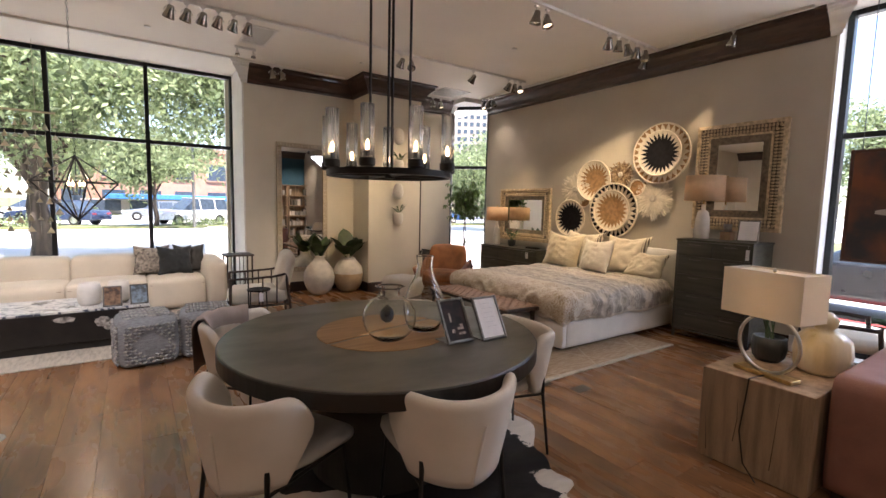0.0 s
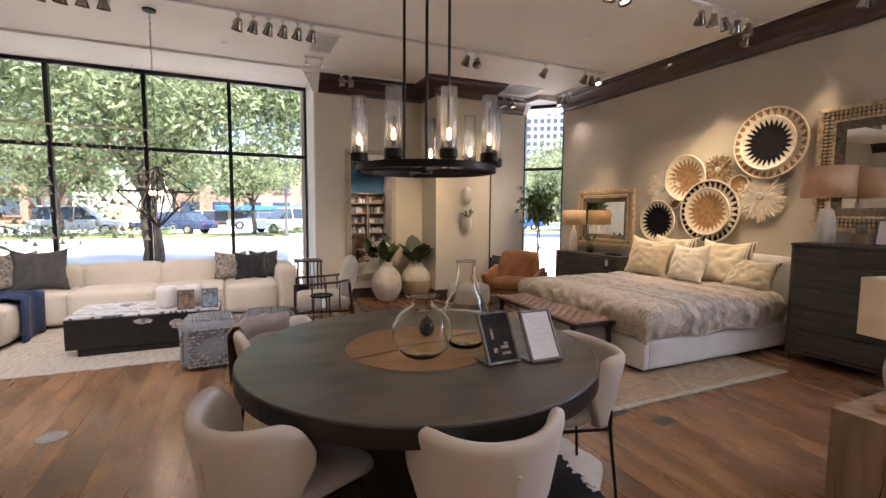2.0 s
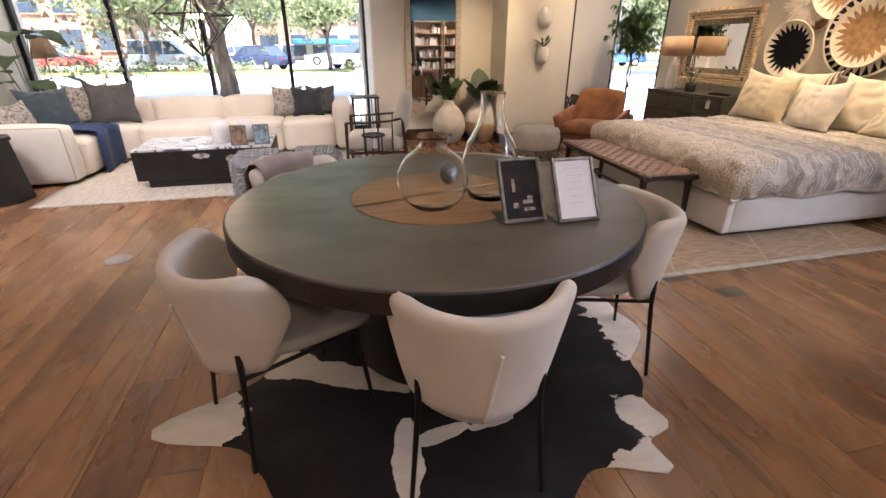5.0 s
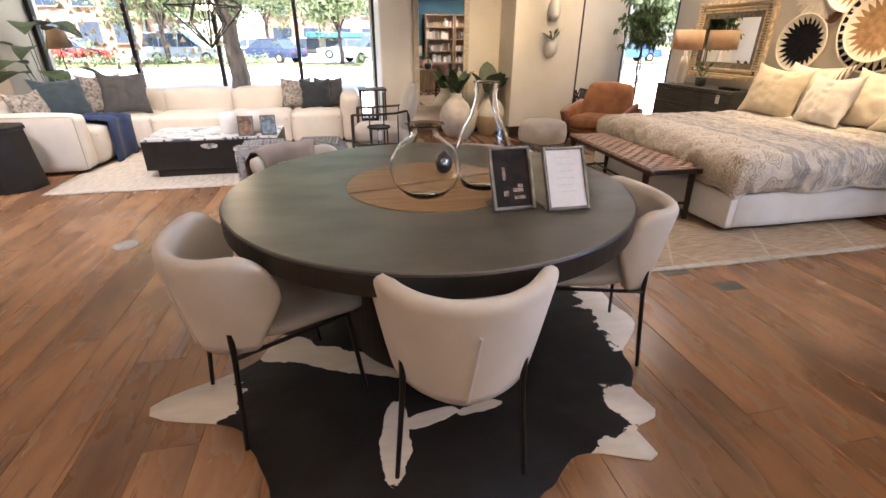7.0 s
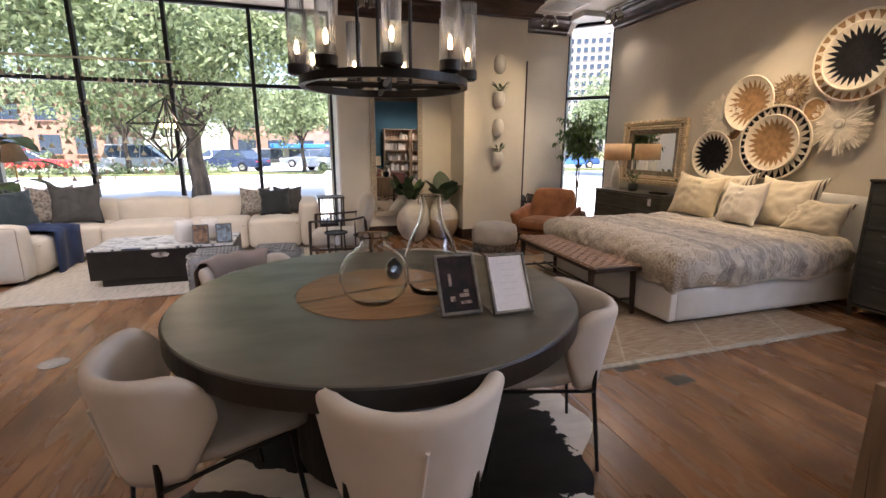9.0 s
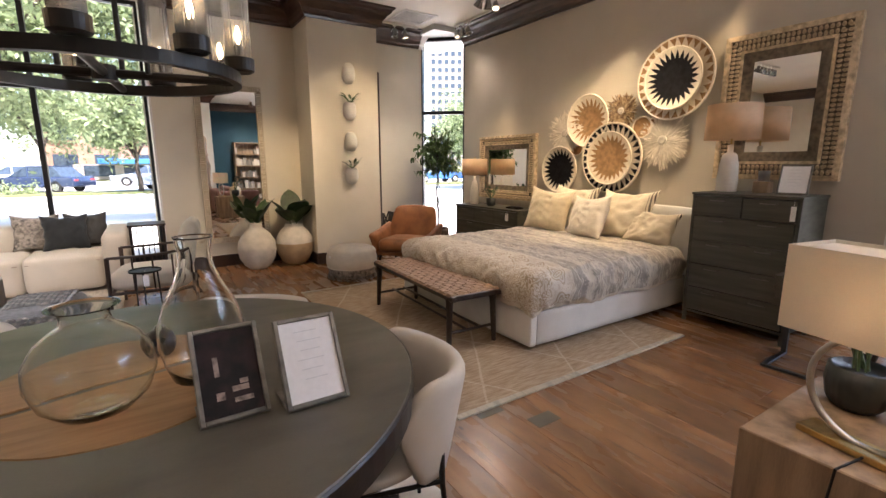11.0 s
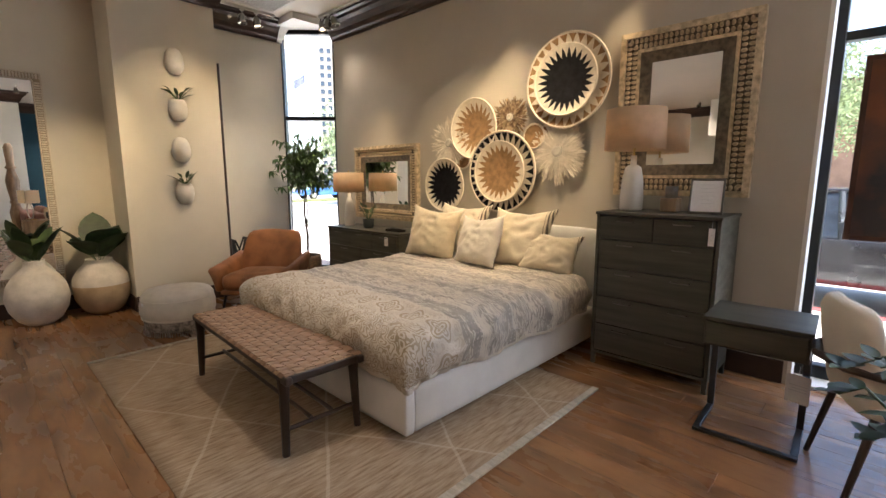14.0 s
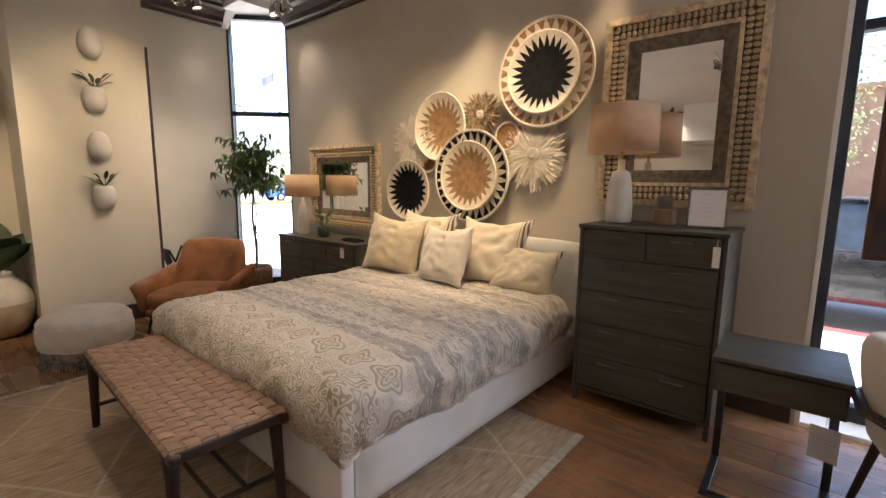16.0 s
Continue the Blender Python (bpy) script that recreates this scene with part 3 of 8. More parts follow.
# bed wall, 0.3 m thick, ending in a white return beside the side window
structure("wall_east", bx(EAST, 6.25, 1.78, 7.12, 0, CEIL), M["wall_bed"], "taupe painted wall behind the bed")
structure("trim_east_return", bx(EAST - 0.003, 6.25, 1.755, 1.78, 0, CEIL), M["white"], "white painted window return")
structure("wall_east_south", bx(6.12, 6.42, SOUTH, -1.6, 0, CEIL), M["wall_bed"], "taupe painted wall")
structure("wall_east_south_far", bx(6.05, 6.118, -1.75, -1.6, 0, CEIL), M["white"], "white painted window return")
# mirror wall with its column, and the short recess wall
structure("wall_north", bx(1.52, 3.29, NORTH, 8.75, 0, CEIL), M["wall"], "cream painted wall behind the tall mirror")
structure("wall_column", bx(3.29, 4.27, 6.98, 8.75, 0, CEIL), M["wall"], "cream painted projecting column")
structure("wall_recess", bx(4.27, 5.40, 7.66, 7.9, 0, CEIL), M["wall"], "painted recess wall beside the corner window")
structure("trim_north_return", bx(1.497, 1.52, NORTH - 0.003, 8.42, 0, CEIL), M["white"], "white painted window return")
structure("wall_north_west", bx(WEST - 0.3, -3.2, NORTH, 8.75, 0, CEIL), M["wall"], "cream painted wall")
structure("wall_west", bx(WEST - 0.3, WEST, SOUTH, NORTH, 0, CEIL), M["wall"], "cream painted wall")
structure("wall_south", bx(WEST - 0.3, 6.42, SOUTH - 0.3, SOUTH, 0, CEIL), M["teal"], "dark teal painted back wall")
structure("wall_south_pier", bx(2.3, 3.3, -2.6, -1.9, 0, CEIL), M["wall"], "cream painted pier")
bm = bx(1.45, 5.4, 8.75, 8.85, 0, CEIL)
bx(5.4, 5.5, 7.72, 8.85, 0, CEIL, bm=bm)
structure("wall_behind_recess", bm, M["wall"], "outer wall closing the column")

# dark crown moulding, a stepped cove run along each wall
CROWN = [(0.0, 3.24), (0.025, 3.24), (0.03, 3.27), (0.055, 3.29), (0.075, 3.34), (0.125, 3.40), (0.165, 3.43), (0.17, 3.46), (0.205, 3.475), (0.205, 3.499), (0.0, 3.499)]


def crown(name, a, b, nrm, mitre=(0, 0), material=None):
    """Moulding from a to b on a wall facing nrm; mitre +1 lengthens, -1 shortens an end with the projection."""
    one = bmesh.new()
    a, b, nrm = Vector((*a, 0)), Vector((*b, 0)), Vector((*nrm, 0))
    d = (b - a).normalized()
    ends = []
    for p, s, k in ((a, -1, mitre[0]), (b, 1, mitre[1])):
        ends.append([one.verts.new(p + nrm * (o + 0.002) + d * (s * k * o) + Vector((0, 0, z))) for o, z in CROWN])
    k = len(CROWN)
    for i in range(k):
        one.faces.new((ends[0][i], ends[0][(i + 1) % k], ends[1][(i + 1) % k], ends[1][i]))
    one.faces.new(ends[0][::-1])
    one.faces.new(ends[1])
    bmesh.ops.recalc_face_normals(one, faces=one.faces)
    return structure(name, one, material or M["crown"], "dark stained wooden crown moulding")


crown("crown_east", (EAST, 1.83), (EAST, 7.10), (-1, 0), (0, 0))
crown("crown_east_end", (EAST, 1.757), (EAST, 1.826), (-1, 0), (0.9, 0), M["white"])
crown("crown_north", (1.57, NORTH), (3.29, NORTH), (0, -1), (0, -1))
crown("crown_north_end", (1.50, NORTH), (1.566, NORTH), (0, -1), (0.9, 0), M["white"])
crown("crown_column_side", (3.29, NORTH), (3.29, 6.98), (-1, 0), (-1, 1))
crown("crown_column_front", (3.29, 6.98), (4.27, 6.98), (0, -1), (1, 1))
crown("crown_column_east", (4.27, 6.98), (4.27, 7.66), (1, 0), (1, -1))
crown("crown_recess", (4.27, 7.66), (5.34, 7.66), (0, -1), (-1, 0))
crown("crown_recess_end", (5.344, 7.66), (5.40, 7.66), (0, -1), (0, 0.5), M["white"])
crown("crown_south", (WEST, SOUTH), (6.12, SOUTH), (0, 1))
crown("crown_west", (WEST, SOUTH + 0.22), (WEST, NORTH), (1, 0))
crown("crown_pier_front", (2.3, -1.9), (3.3, -1.9), (0, 1), (1, 1))
crown("crown_pier_side", (2.3, -2.6), (2.3, -1.9), (-1, 0), (0, 1))

# baseboards
for nm, c in (("baseboard_east", (EAST - 0.02, EAST - 0.002, 1.8, 7.1)), ("baseboard_north", (1.53, 3.268, NORTH - 0.02, NORTH - 0.002)), ("baseboard_column_side", (3.27, 3.288, 6.96, NORTH - 0.022)), ("baseboard_column", (3.29, 4.27, 6.96, 6.978)), ("baseboard_recess", (4.272, 5.39, 7.64, 7.658)), ("baseboard_west", (-5.998, -5.98, SOUTH + 0.03, 7.5)), ("baseboard_south", (WEST + 0.03, 5.8, SOUTH + 0.002, SOUTH + 0.02))):
    structure(nm, bx(*c, 0.001, 0.16, 0.004, 1), M["base_wood"], "dark wooden baseboard")

# ---- windows ----


def window(name, label, origin, rz, width, uprights, z0, z1, transoms, fw=0.055):
    """A black-framed shop window standing on the local x axis, its panes children of the frame's thing."""
    w = thing(name, label, "window", (*origin, 0), rz)
    w["kind"] = "structure"
    xs = [0.0, *uprights, width]
    for x in xs:
        part("mullion", bx(x - fw / 2, x + fw / 2, -0.05, 0.05, z0, z1, 0.004, 1), M["frame_black"], w)
    zs = [z0, *transoms, z1]
    for i, z in enumerate(zs):
        h = fw if i else 0.09
        for a, b in zip(xs, xs[1:]):
            part("transom", bx(a + fw / 2, b - fw / 2, -0.045, 0.045, z - h / 2 if 0 < i < len(zs) - 1 else (z if i == 0 else z - h), z + h / 2 if 0 < i < len(zs) - 1 else (z + h if i == 0 else z), 0.004, 1), M["frame_black"], w)
    for a, b in zip(xs, xs[1:]):
        for c, d in zip(zs, zs[1:]):
            p = part("pane", bx(a + fw / 2 - 0.005, b - fw / 2 + 0.005, -0.004, 0.004, c, d), M["pane"], w)
            p.visible_shadow = False
    return w


window("window_1", "tall black-framed shop window of four bays", (-3.16, GLASS_N), 0, 4.65, (1.162, 2.318, 3.472), 0.02, CEIL, (2.337,))
window("window_2", "narrow black-framed corner window", (5.43, 7.70), -44, 0.74, (), 0.02, 3.42, (2.235,))
window("window_3", "black-framed side window with a transom", (6.13, -1.56), 90, 3.29, (1.65,), 0.03, CEIL, (2.27,))
structure("window_head", bx(5.3, 6.35, 7.1, 8.0, 3.42, CEIL), M["white"], "plaster head above the corner window")
structure("sill", bx(EAST, 6.4, -1.585, 1.755, -0.02, 0.028, 0.004, 1), M["white"], "low painted window sill")

# ---- dining table and chairs ----
TX, TY, TR = 1.233, 2.375, 0.858
table = thing("dining_table", "round dark-stained wooden pedestal dining table with inlaid centre", "dining table", (TX, TY, 0))
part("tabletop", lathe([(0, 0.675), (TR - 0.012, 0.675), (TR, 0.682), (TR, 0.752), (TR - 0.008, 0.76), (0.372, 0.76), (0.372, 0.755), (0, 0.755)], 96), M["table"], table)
b = lathe([(0, 0.02), (0.38, 0.02), (0.40, 0.03), (0.40, 0.66), (0, 0.66)], 64)
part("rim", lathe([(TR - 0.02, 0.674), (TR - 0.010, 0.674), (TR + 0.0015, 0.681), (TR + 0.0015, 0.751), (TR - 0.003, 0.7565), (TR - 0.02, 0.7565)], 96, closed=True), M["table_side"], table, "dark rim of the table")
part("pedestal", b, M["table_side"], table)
for s in (-1, 1):
    half = bmesh.new()
    vs = [(0.368 * math.cos(a), s * max(0.016, 0.368 * math.sin(a))) for a in [math.pi * i / 32 for i in range(33)]]
    lo = [half.verts.new((x, y, 0.756)) for x, y in vs]
    hi = [half.verts.new((x, y, 0.762)) for x, y in vs]
    half.faces.new(hi)
    for i in range(33):
        j = (i + 1) % 33
        half.faces.new((lo[i], lo[j], hi[j], hi[i]))
    bmesh.ops.recalc_face_normals(half, faces=half.faces)
    bmesh.ops.rotate(half, cent=(0, 0, 0), matrix=Matrix.Rotation(radians(14), 3, "Z"), verts=half.verts)
    part("inlay", half, M["insert"], table, "honey-coloured wooden half-round inlay")

# cowhide rug with an uneven outline
hide = bmesh.new()
N = 160
top, bot = [], []
for i in range(N):
    a = 2 * math.pi * i / N
    r = 0.76 + 0.02 * math.sin(2 * a + 0.4)
    for ang, amp, wid in ((183, 0.36, 8), (232, 0.12, 9), (-31, 0.20, 8), (-44, 0.22, 5), (-14, 0.16, 10), (22, 0.40, 14), (4, 0.26, 9), (75, 0.2, 12), (120, 0.3, 12), (265, 0.14, 18)):
        d = (math.degrees(a) - ang + 180) % 360 - 180
        r += amp * math.exp(-(d / wid) ** 2)
    r += 0.014 * noise.noise(Vector((math.cos(a) * 9, math.sin(a) * 9, 0)))
    top.append(hide.verts.new((r * math.cos(a), r * math.sin(a), 0.006 + 0.006 * max(0, math.sin(7 * a)))))
    bot.append(hide.verts.new((r * math.cos(a), r * math.sin(a), 0.001)))
mid = [hide.verts.new((v.co.x * 0.5, v.co.y * 0.5, 0.008)) for v in top]
cen = hide.verts.new((0, 0, 0.008))
for i in range(N):
    j = (i + 1) % N
    hide.faces.new((bot[i], bot[j], top[j], top[i]))
    hide.faces.new((top[i], top[j], mid[j], mid[i]))
    hide.faces.new((mid[i], mid[j], cen))
hide_ob = link("cowhide_rug", hide, M["cowhide"], None, True)
hide_ob.matrix_world = pose(1.155, 2.085, 0.001)
tagged(hide_ob, "black and white cowhide rug lying under the dining table", "rug")


def dining_chair(at, rz, label="cream upholstered wrap-back dining chair with thin black legs"):
    """Faces local +x. A curved shell back, a padded seat and four thin legs."""
    c = thing("dining_chair", label, "chair", (*at, 0), rz, "chairs round the dining table")
    shell = bmesh.new()
    nu, nv, th = 44, 14, 0.030
    rows = {}
    for side in (0, 1):
        for i in range(nu + 1):
            u = 2 * i / nu - 1
            q = max(0.0, (abs(u) - 0.66) / 0.34)
            drop = 0.45 * q ** 1.6 + 0.55 * (1 - math.sqrt(max(0.0, 1 - q ** 4)))
            ztop = 0.738 + 0.020 * min(1.0, abs(u) / 0.6) ** 2 - 0.30 * drop
            zbot = 0.345 + 0.05 * abs(u)
            for j in range(nv + 1):
                v = 1 - (1 - j / nv) ** 1.5
                z = zbot + (ztop - zbot) * v
                ang = math.pi + u * radians(66 + 32 * min(1.0, max(0, z - 0.36) / 0.25))
                flare = 0.195 + 0.075 * (max(0, z - 0.345) / 0.40) ** 0.9
                cap = math.sqrt(max(0.0, 1 - max(0, (v - 0.90) / 0.10) ** 2)) * (1 if abs(u) < 0.95 else math.sqrt(max(0.12, 1 - ((abs(u) - 0.95) / 0.06) ** 2)))
                off = th * cap * (1 if side else -1)
                q = flare + off
                rows[(side, i, j)] = shell.verts.new((q * 0.98 * math.cos(ang) * (1.0 if math.cos(ang) < 0 else 0.9), q * 1.0 * math.sin(ang), z))
    for side in (0, 1):
        for i in range(nu):
            for j in range(nv):
                shell.faces.new((rows[(side, i, j)], rows[(side, i + 1, j)], rows[(side, i + 1, j + 1)], rows[(side, i, j + 1)]))
    for i in range(nu):
        for j in (0, nv):
            shell.faces.new((rows[(0, i, j)], rows[(0, i + 1, j)], rows[(1, i + 1, j)], rows[(1, i, j)]))
    for j in range(nv):
        for i in (0, nu):
            shell.faces.new((rows[(0, i, j)], rows[(0, i, j + 1)], rows[(1, i, j + 1)], rows[(1, i, j)]))
    bmesh.ops.remove_doubles(shell, verts=shell.verts, dist=0.0005)
    bmesh.ops.recalc_face_normals(shell, faces=shell.faces)
    back = part("backrest", shell, M["upholstery"], c, smooth=True)
    part("seam", tube([(-0.2265, -0.008, 0.365), (-0.2435, -0.017, 0.45), (-0.2615, -0.026, 0.55), (-0.2755, -0.034, 0.63)], 0.0065, 6), M["upholstery"], back)
    seat = soft_box(-0.20, 0.33, -0.215, 0.215, 0.395, 0.475, 0.035, 0.018, 8)
    for v in seat.verts:
        k = (v.co.x + 0.20) / 0.53
        v.co.y *= 0.9 + 0.16 * min(k, 0.8)
        v.co.z -= 0.012 * max(0, k - 0.75) * 4
        if v.co.x < 0.02:
            v.co.y *= 0.84 * math.sqrt(max(0.04, 1 - ((v.co.x - 0.02) / 0.235) ** 2)) + 0.16 * (v.co.x + 0.2) / 0.22
    part("seat", seat, M["seat_leather"], c, "pale grey padded seat", True)
    for sx, sy in ((-1, -1), (-1, 1), (1, -1), (1, 1)):
        x, y = (-0.155, 0.187) if sx < 0 else (0.255, 0.2)
        pts = [(x, sy * y * 0.99, 0.47 if sx < 0 else 0.40), (x * 1.02, sy * y, 0.36), (-0.19 if sx < 0 else 0.305, sy * 0.215, 0.0)]
        part("leg", tube(pts, 0.0115, 8, r2=0.008), M["black_metal"], c)
    for sy in (-1, 1):
        part("stretcher", rod((-0.157, sy * 0.19, 0.372), (0.255, sy * 0.2, 0.385), 0.008), M["black_metal"], c)
    return c


chair = dining_chair((0.508, 2.032), 27.5)
for at, rz in (((1.196, 1.672), 80), ((1.957, 2.134), 165.5), ((1.66, 2.97), 236), ((0.66, 3.06), 310)):
    copy_thing(chair, pose(*at, 0, 0, 0, rz))

# ---- bed ----
bed = thing("bed", "king bed with white upholstered platform frame and headboard", "bed", (3.61, 3.10, 0))
BW, BL = 1.95, 2.27
rail = soft_box(0, 0.075, 0, BW, 0.045, 0.315, 0.02, 0.0, 6)
part("footboard", rail, M["bed_white"], bed, smooth=True)
for y0 in (0.0, BW - 0.075):
    part("side_rail", soft_box(0.078, BL - 0.12, y0, y0 + 0.075, 0.045, 0.315, 0.02, 0.0, 6), M["bed_white"], bed, smooth=True)
part("headboard", soft_box(BL - 0.115, BL - 0.005, -0.01, BW + 0.01, 0.045, 0.97, 0.03, 0.008, 8), M["bed_white"], bed, smooth=True)
part("slat_base", bx(0.08, BL - 0.12, 0.08, BW - 0.08, 0.06, 0.24), M["dark_wood"], bed)
for x in (0.1, BL - 0.25):
    for y in (0.12, BW - 0.12):
        part("foot", bx(x - 0.03, x + 0.03, y - 0.03, y + 0.03, 0.013, 0.06), M["dark_wood"], bed)
link("mattress", soft_box(3.70, 5.70, 3.19, 4.96, 0.242, 0.50, 0.05, 0.01, 8), M["bed_white"], None, True)
tagged(bpy.data.objects["mattress"], "white mattress lying in the bed frame", "mattress")

duv = bmesh.new()
duv_uv = duv.loops.layers.uv.new("cloth")
nx, ny = 120, 130
DX0, DY0, DR = 0.065, 0.875, 0.155  # flat top from DX0 on and to DY0 on each side; the edge rolls over with radius DR
g, flat = [], {}
for i in range(nx + 1):
    row = []
    for j in range(ny + 1):
        s = -0.36 + (1.89 + 0.36 - 0.0) * i / nx
        w = (2 * j / ny - 1) * (DY0 + 0.36)
        ox, oy = max(0.0, DX0 - s), max(0.0, abs(w) - DY0)
        d = math.hypot(ox, oy)
        p = Vector((s * 3.0, w * 3.0, 0))
        rad = DR * (1 + 0.16 * noise.noise(p * 0.9 + Vector((0, 0, 5))))
        phi = min(d / rad, 2.35)
        along = noise.noise(Vector((s * 7, w * 7, 2))) * min(1.0, phi)
        pinch = (0.35 - abs(noise.noise(Vector((s * 6.5 + w * 2, w * 6.5 - s * 2, 11))))) * min(1.0, phi / 1.2)  # creases where the quilt turns over the edge
        out = rad * math.sin(min(phi, 1.9)) - 0.03 * max(0.0, phi - 1.9) + 0.022 * along + 0.045 * pinch
        ux, uy = (ox / d, oy / d) if d > 1e-6 else (0.0, 0.0)
        x = max(s, DX0) - ux * out
        y = math.copysign(min(abs(w), DY0) + uy * out, w)
        z = 0.585 + 0.03 * (1 - (w / 1.25) ** 2) - rad * (1 - math.cos(phi)) + 0.018 * along + 0.022 * pinch
        z += 0.020 * noise.noise(p) + 0.018 * (0.5 - abs(noise.noise(p * 2.1))) + 0.013 * (0.5 - abs(noise.noise(Vector((s * 5, w * 15, 7))))) + 0.014 * (0.5 - abs(noise.noise(p * 5 + Vector((3, 1, 0)))))
        vert = duv.verts.new((x, y, z))
        flat[vert] = (s, w)
        row.append(vert)
    g.append(row)
for i in range(nx):
    for j in range(ny):
        f = duv.faces.new((g[i][j], g[i + 1][j], g[i + 1][j + 1], g[i][j + 1]))
        for lp in f.loops:
            lp[duv_uv].uv = flat[lp.vert]
low = [[(v.co.x + 0.012, v.co.y * 0.985, v.co.z - 0.03) for v in row] for row in g]
ring = [(0, j) for j in range(ny)] + [(i, ny) for i in range(nx)] + [(nx, j) for j in range(ny, 0, -1)] + [(i, 0) for i in range(nx, 0, -1)]
hem = {k: duv.verts.new(low[k[0]][k[1]]) for k in ring}
for a, b2 in zip(ring, ring[1:] + ring[:1]):
    duv.faces.new((g[a[0]][a[1]], g[b2[0]][b2[1]], hem[b2], hem[a]))
bmesh.ops.recalc_face_normals(duv, faces=duv.faces)
if sum(f.normal.z for f in duv.faces) < 0:
    bmesh.ops.reverse_faces(duv, faces=duv.faces)
under = bmesh.new()
lv = [[under.verts.new((p[0], p[1] * 0.995, p[2] - 0.001)) for p in row] for row in low]
for i in range(nx):
    for j in range(ny):
        under.faces.new((lv[i][j], lv[i][j + 1], lv[i + 1][j + 1], lv[i + 1][j]))
duvet = thing("duvet", "cream and grey printed duvet with medallion border on the bed", "duvet", (3.66, 4.075, 0))
part("cover", duv, M["duvet"], duvet, smooth=True)
part("lining", under, M["rug_pale"], duvet, "plain grey-beige underside", True)


def pillow(name, label, material, w, h, t, at, rx, rz, seed, group="pillows on the bed", rolly=0):
    """A cushion leaning back by rx degrees and turned by rz; it faces local -y."""
    p = thing(name, label, "pillow", at, rz, group)
    m = pose(0, 0, 0, -rx, rolly, 0)
    b1 = pillow_mesh(w, h, t, 24, seed)
    bmesh.ops.transform(b1, matrix=m @ Matrix.Translation((0, 0, h / 2)), verts=b1.verts)
    part("cover", b1, material, p, smooth=True)
    return p


# shams against the headboard, then three small cushions
pillow("pillow", "cream pillow sham with dark striped edge leaning on headboard", M["sham_striped"], 0.66, 0.56, 0.19, (5.55, 4.50, 0.61), 18, -90, 1)
pillow("pillow", "cream pillow sham with dark striped edge leaning on headboard", M["sham_striped"], 0.62, 0.57, 0.19, (5.47, 3.74, 0.60), 22, -84, 2)
pillow("pillow", "plain natural linen cushion standing on the bed", M["linen_pillow"], 0.60, 0.54, 0.20, (5.28, 4.64, 0.60), 18, -80, 3, rolly=3)
pillow("pillow", "pale linen cushion standing on the bed", M["bed_linen"], 0.55, 0.50, 0.18, (5.24, 4.03, 0.60), 22, -98, 4, rolly=-5)
pillow("pillow", "small striped cream cushion lying against a sham", M["sham_striped"], 0.50, 0.38, 0.15, (5.46, 3.42, 0.60), 28, -80, 5, rolly=4)

# jute rug under the bed, with a fringe edge
rugb = bmesh.new()
RX0, RX1, RY0, RY1 = 2.66, 4.93, 2.68, 5.62
for_grid = [[rugb.verts.new((RX0 + (RX1 - RX0) * i / 30 - 3.8, RY0 + (RY1 - RY0) * j / 40 - 4.1 + 0.012 * noise.noise(Vector((i * 0.5, j * 0.1, 0))), 0.011 + 0.002 * noise.noise(Vector((i * 0.7, j * 0.7, 3))))) for j in range(41)] for i in range(31)]
for i in range(30):
    for j in range(40):
        rugb.faces.new((for_grid[i][j], for_grid[i + 1][j], for_grid[i + 1][j + 1], for_grid[i][j + 1]))
ext = bmesh.ops.extrude_face_region(rugb, geom=rugb.faces[:])
bmesh.ops.translate(rugb, vec=(0, 0, -0.0095), verts=[v for v in ext["geom"] if isinstance(v, bmesh.types.BMVert)])
bmesh.ops.recalc_face_normals(rugb, faces=rugb.faces)
bed_rug = thing("area_rug", "natural jute area rug with pale diamond lines under bed", "rug", (3.8, 4.1, 0))
part("rug_field", rugb, M["jute"], bed_rug, smooth=True)
for y in (RY0 - 4.1 - 0.02, RY1 - 4.1 - 0.005):
    part("bound_edge", bx(RX0 - 3.8, RX1 - 3.8, y, y + 0.045, 0.001, 0.015, 0.003, 1), M["rug_pale"], bed_rug, "pale bound edge")

# ---- woven bench ----
bench = thing("bench", "dark wooden bench with woven brown leather strap seat", "bench", (3.37, 4.12, 0.012), -2.2)
BX, BY, BH = 0.205, 0.70, 0.44
for s in (-1, 1):
    part("seat_rail", bx(s * BX - 0.02 if s > 0 else -BX - 0.02, s * BX + 0.02 if s > 0 else -BX + 0.02, -BY - 0.035, BY + 0.035, BH - 0.05, BH - 0.008, 0.012, 3), M["dark_wood"], bench)
    part("end_rail", bx(-BX, BX, s * BY - 0.018, s * BY + 0.018, BH - 0.05, BH - 0.006, 0.008, 2), M["dark_wood"], bench)
    for sy in (-1, 1):
        part("leg", tube([(s * (BX - 0.005), sy * (BY - 0.045), BH - 0.03), (s * (BX - 0.005), sy * (BY - 0.045), BH - 0.12), (s * (BX + 0.005), sy * (BY - 0.035), 0.0)], 0.032, 10, r2=0.019), M["dark_wood"], bench)
    part("cross_stretcher", rod((-BX, s * (BY - 0.05), 0.13), (BX, s * (BY - 0.05), 0.13), 0.012), M["dark_wood"], bench)
for x in (-0.06, 0.06):
    part("long_stretcher", rod((x, -BY + 0.05, 0.145), (x, BY - 0.05, 0.145), 0.011), M["dark_wood"], bench)
NW, NL = 8, 27
PX, PY = 2 * BX / NW + 0.004, 2 * BY / NL


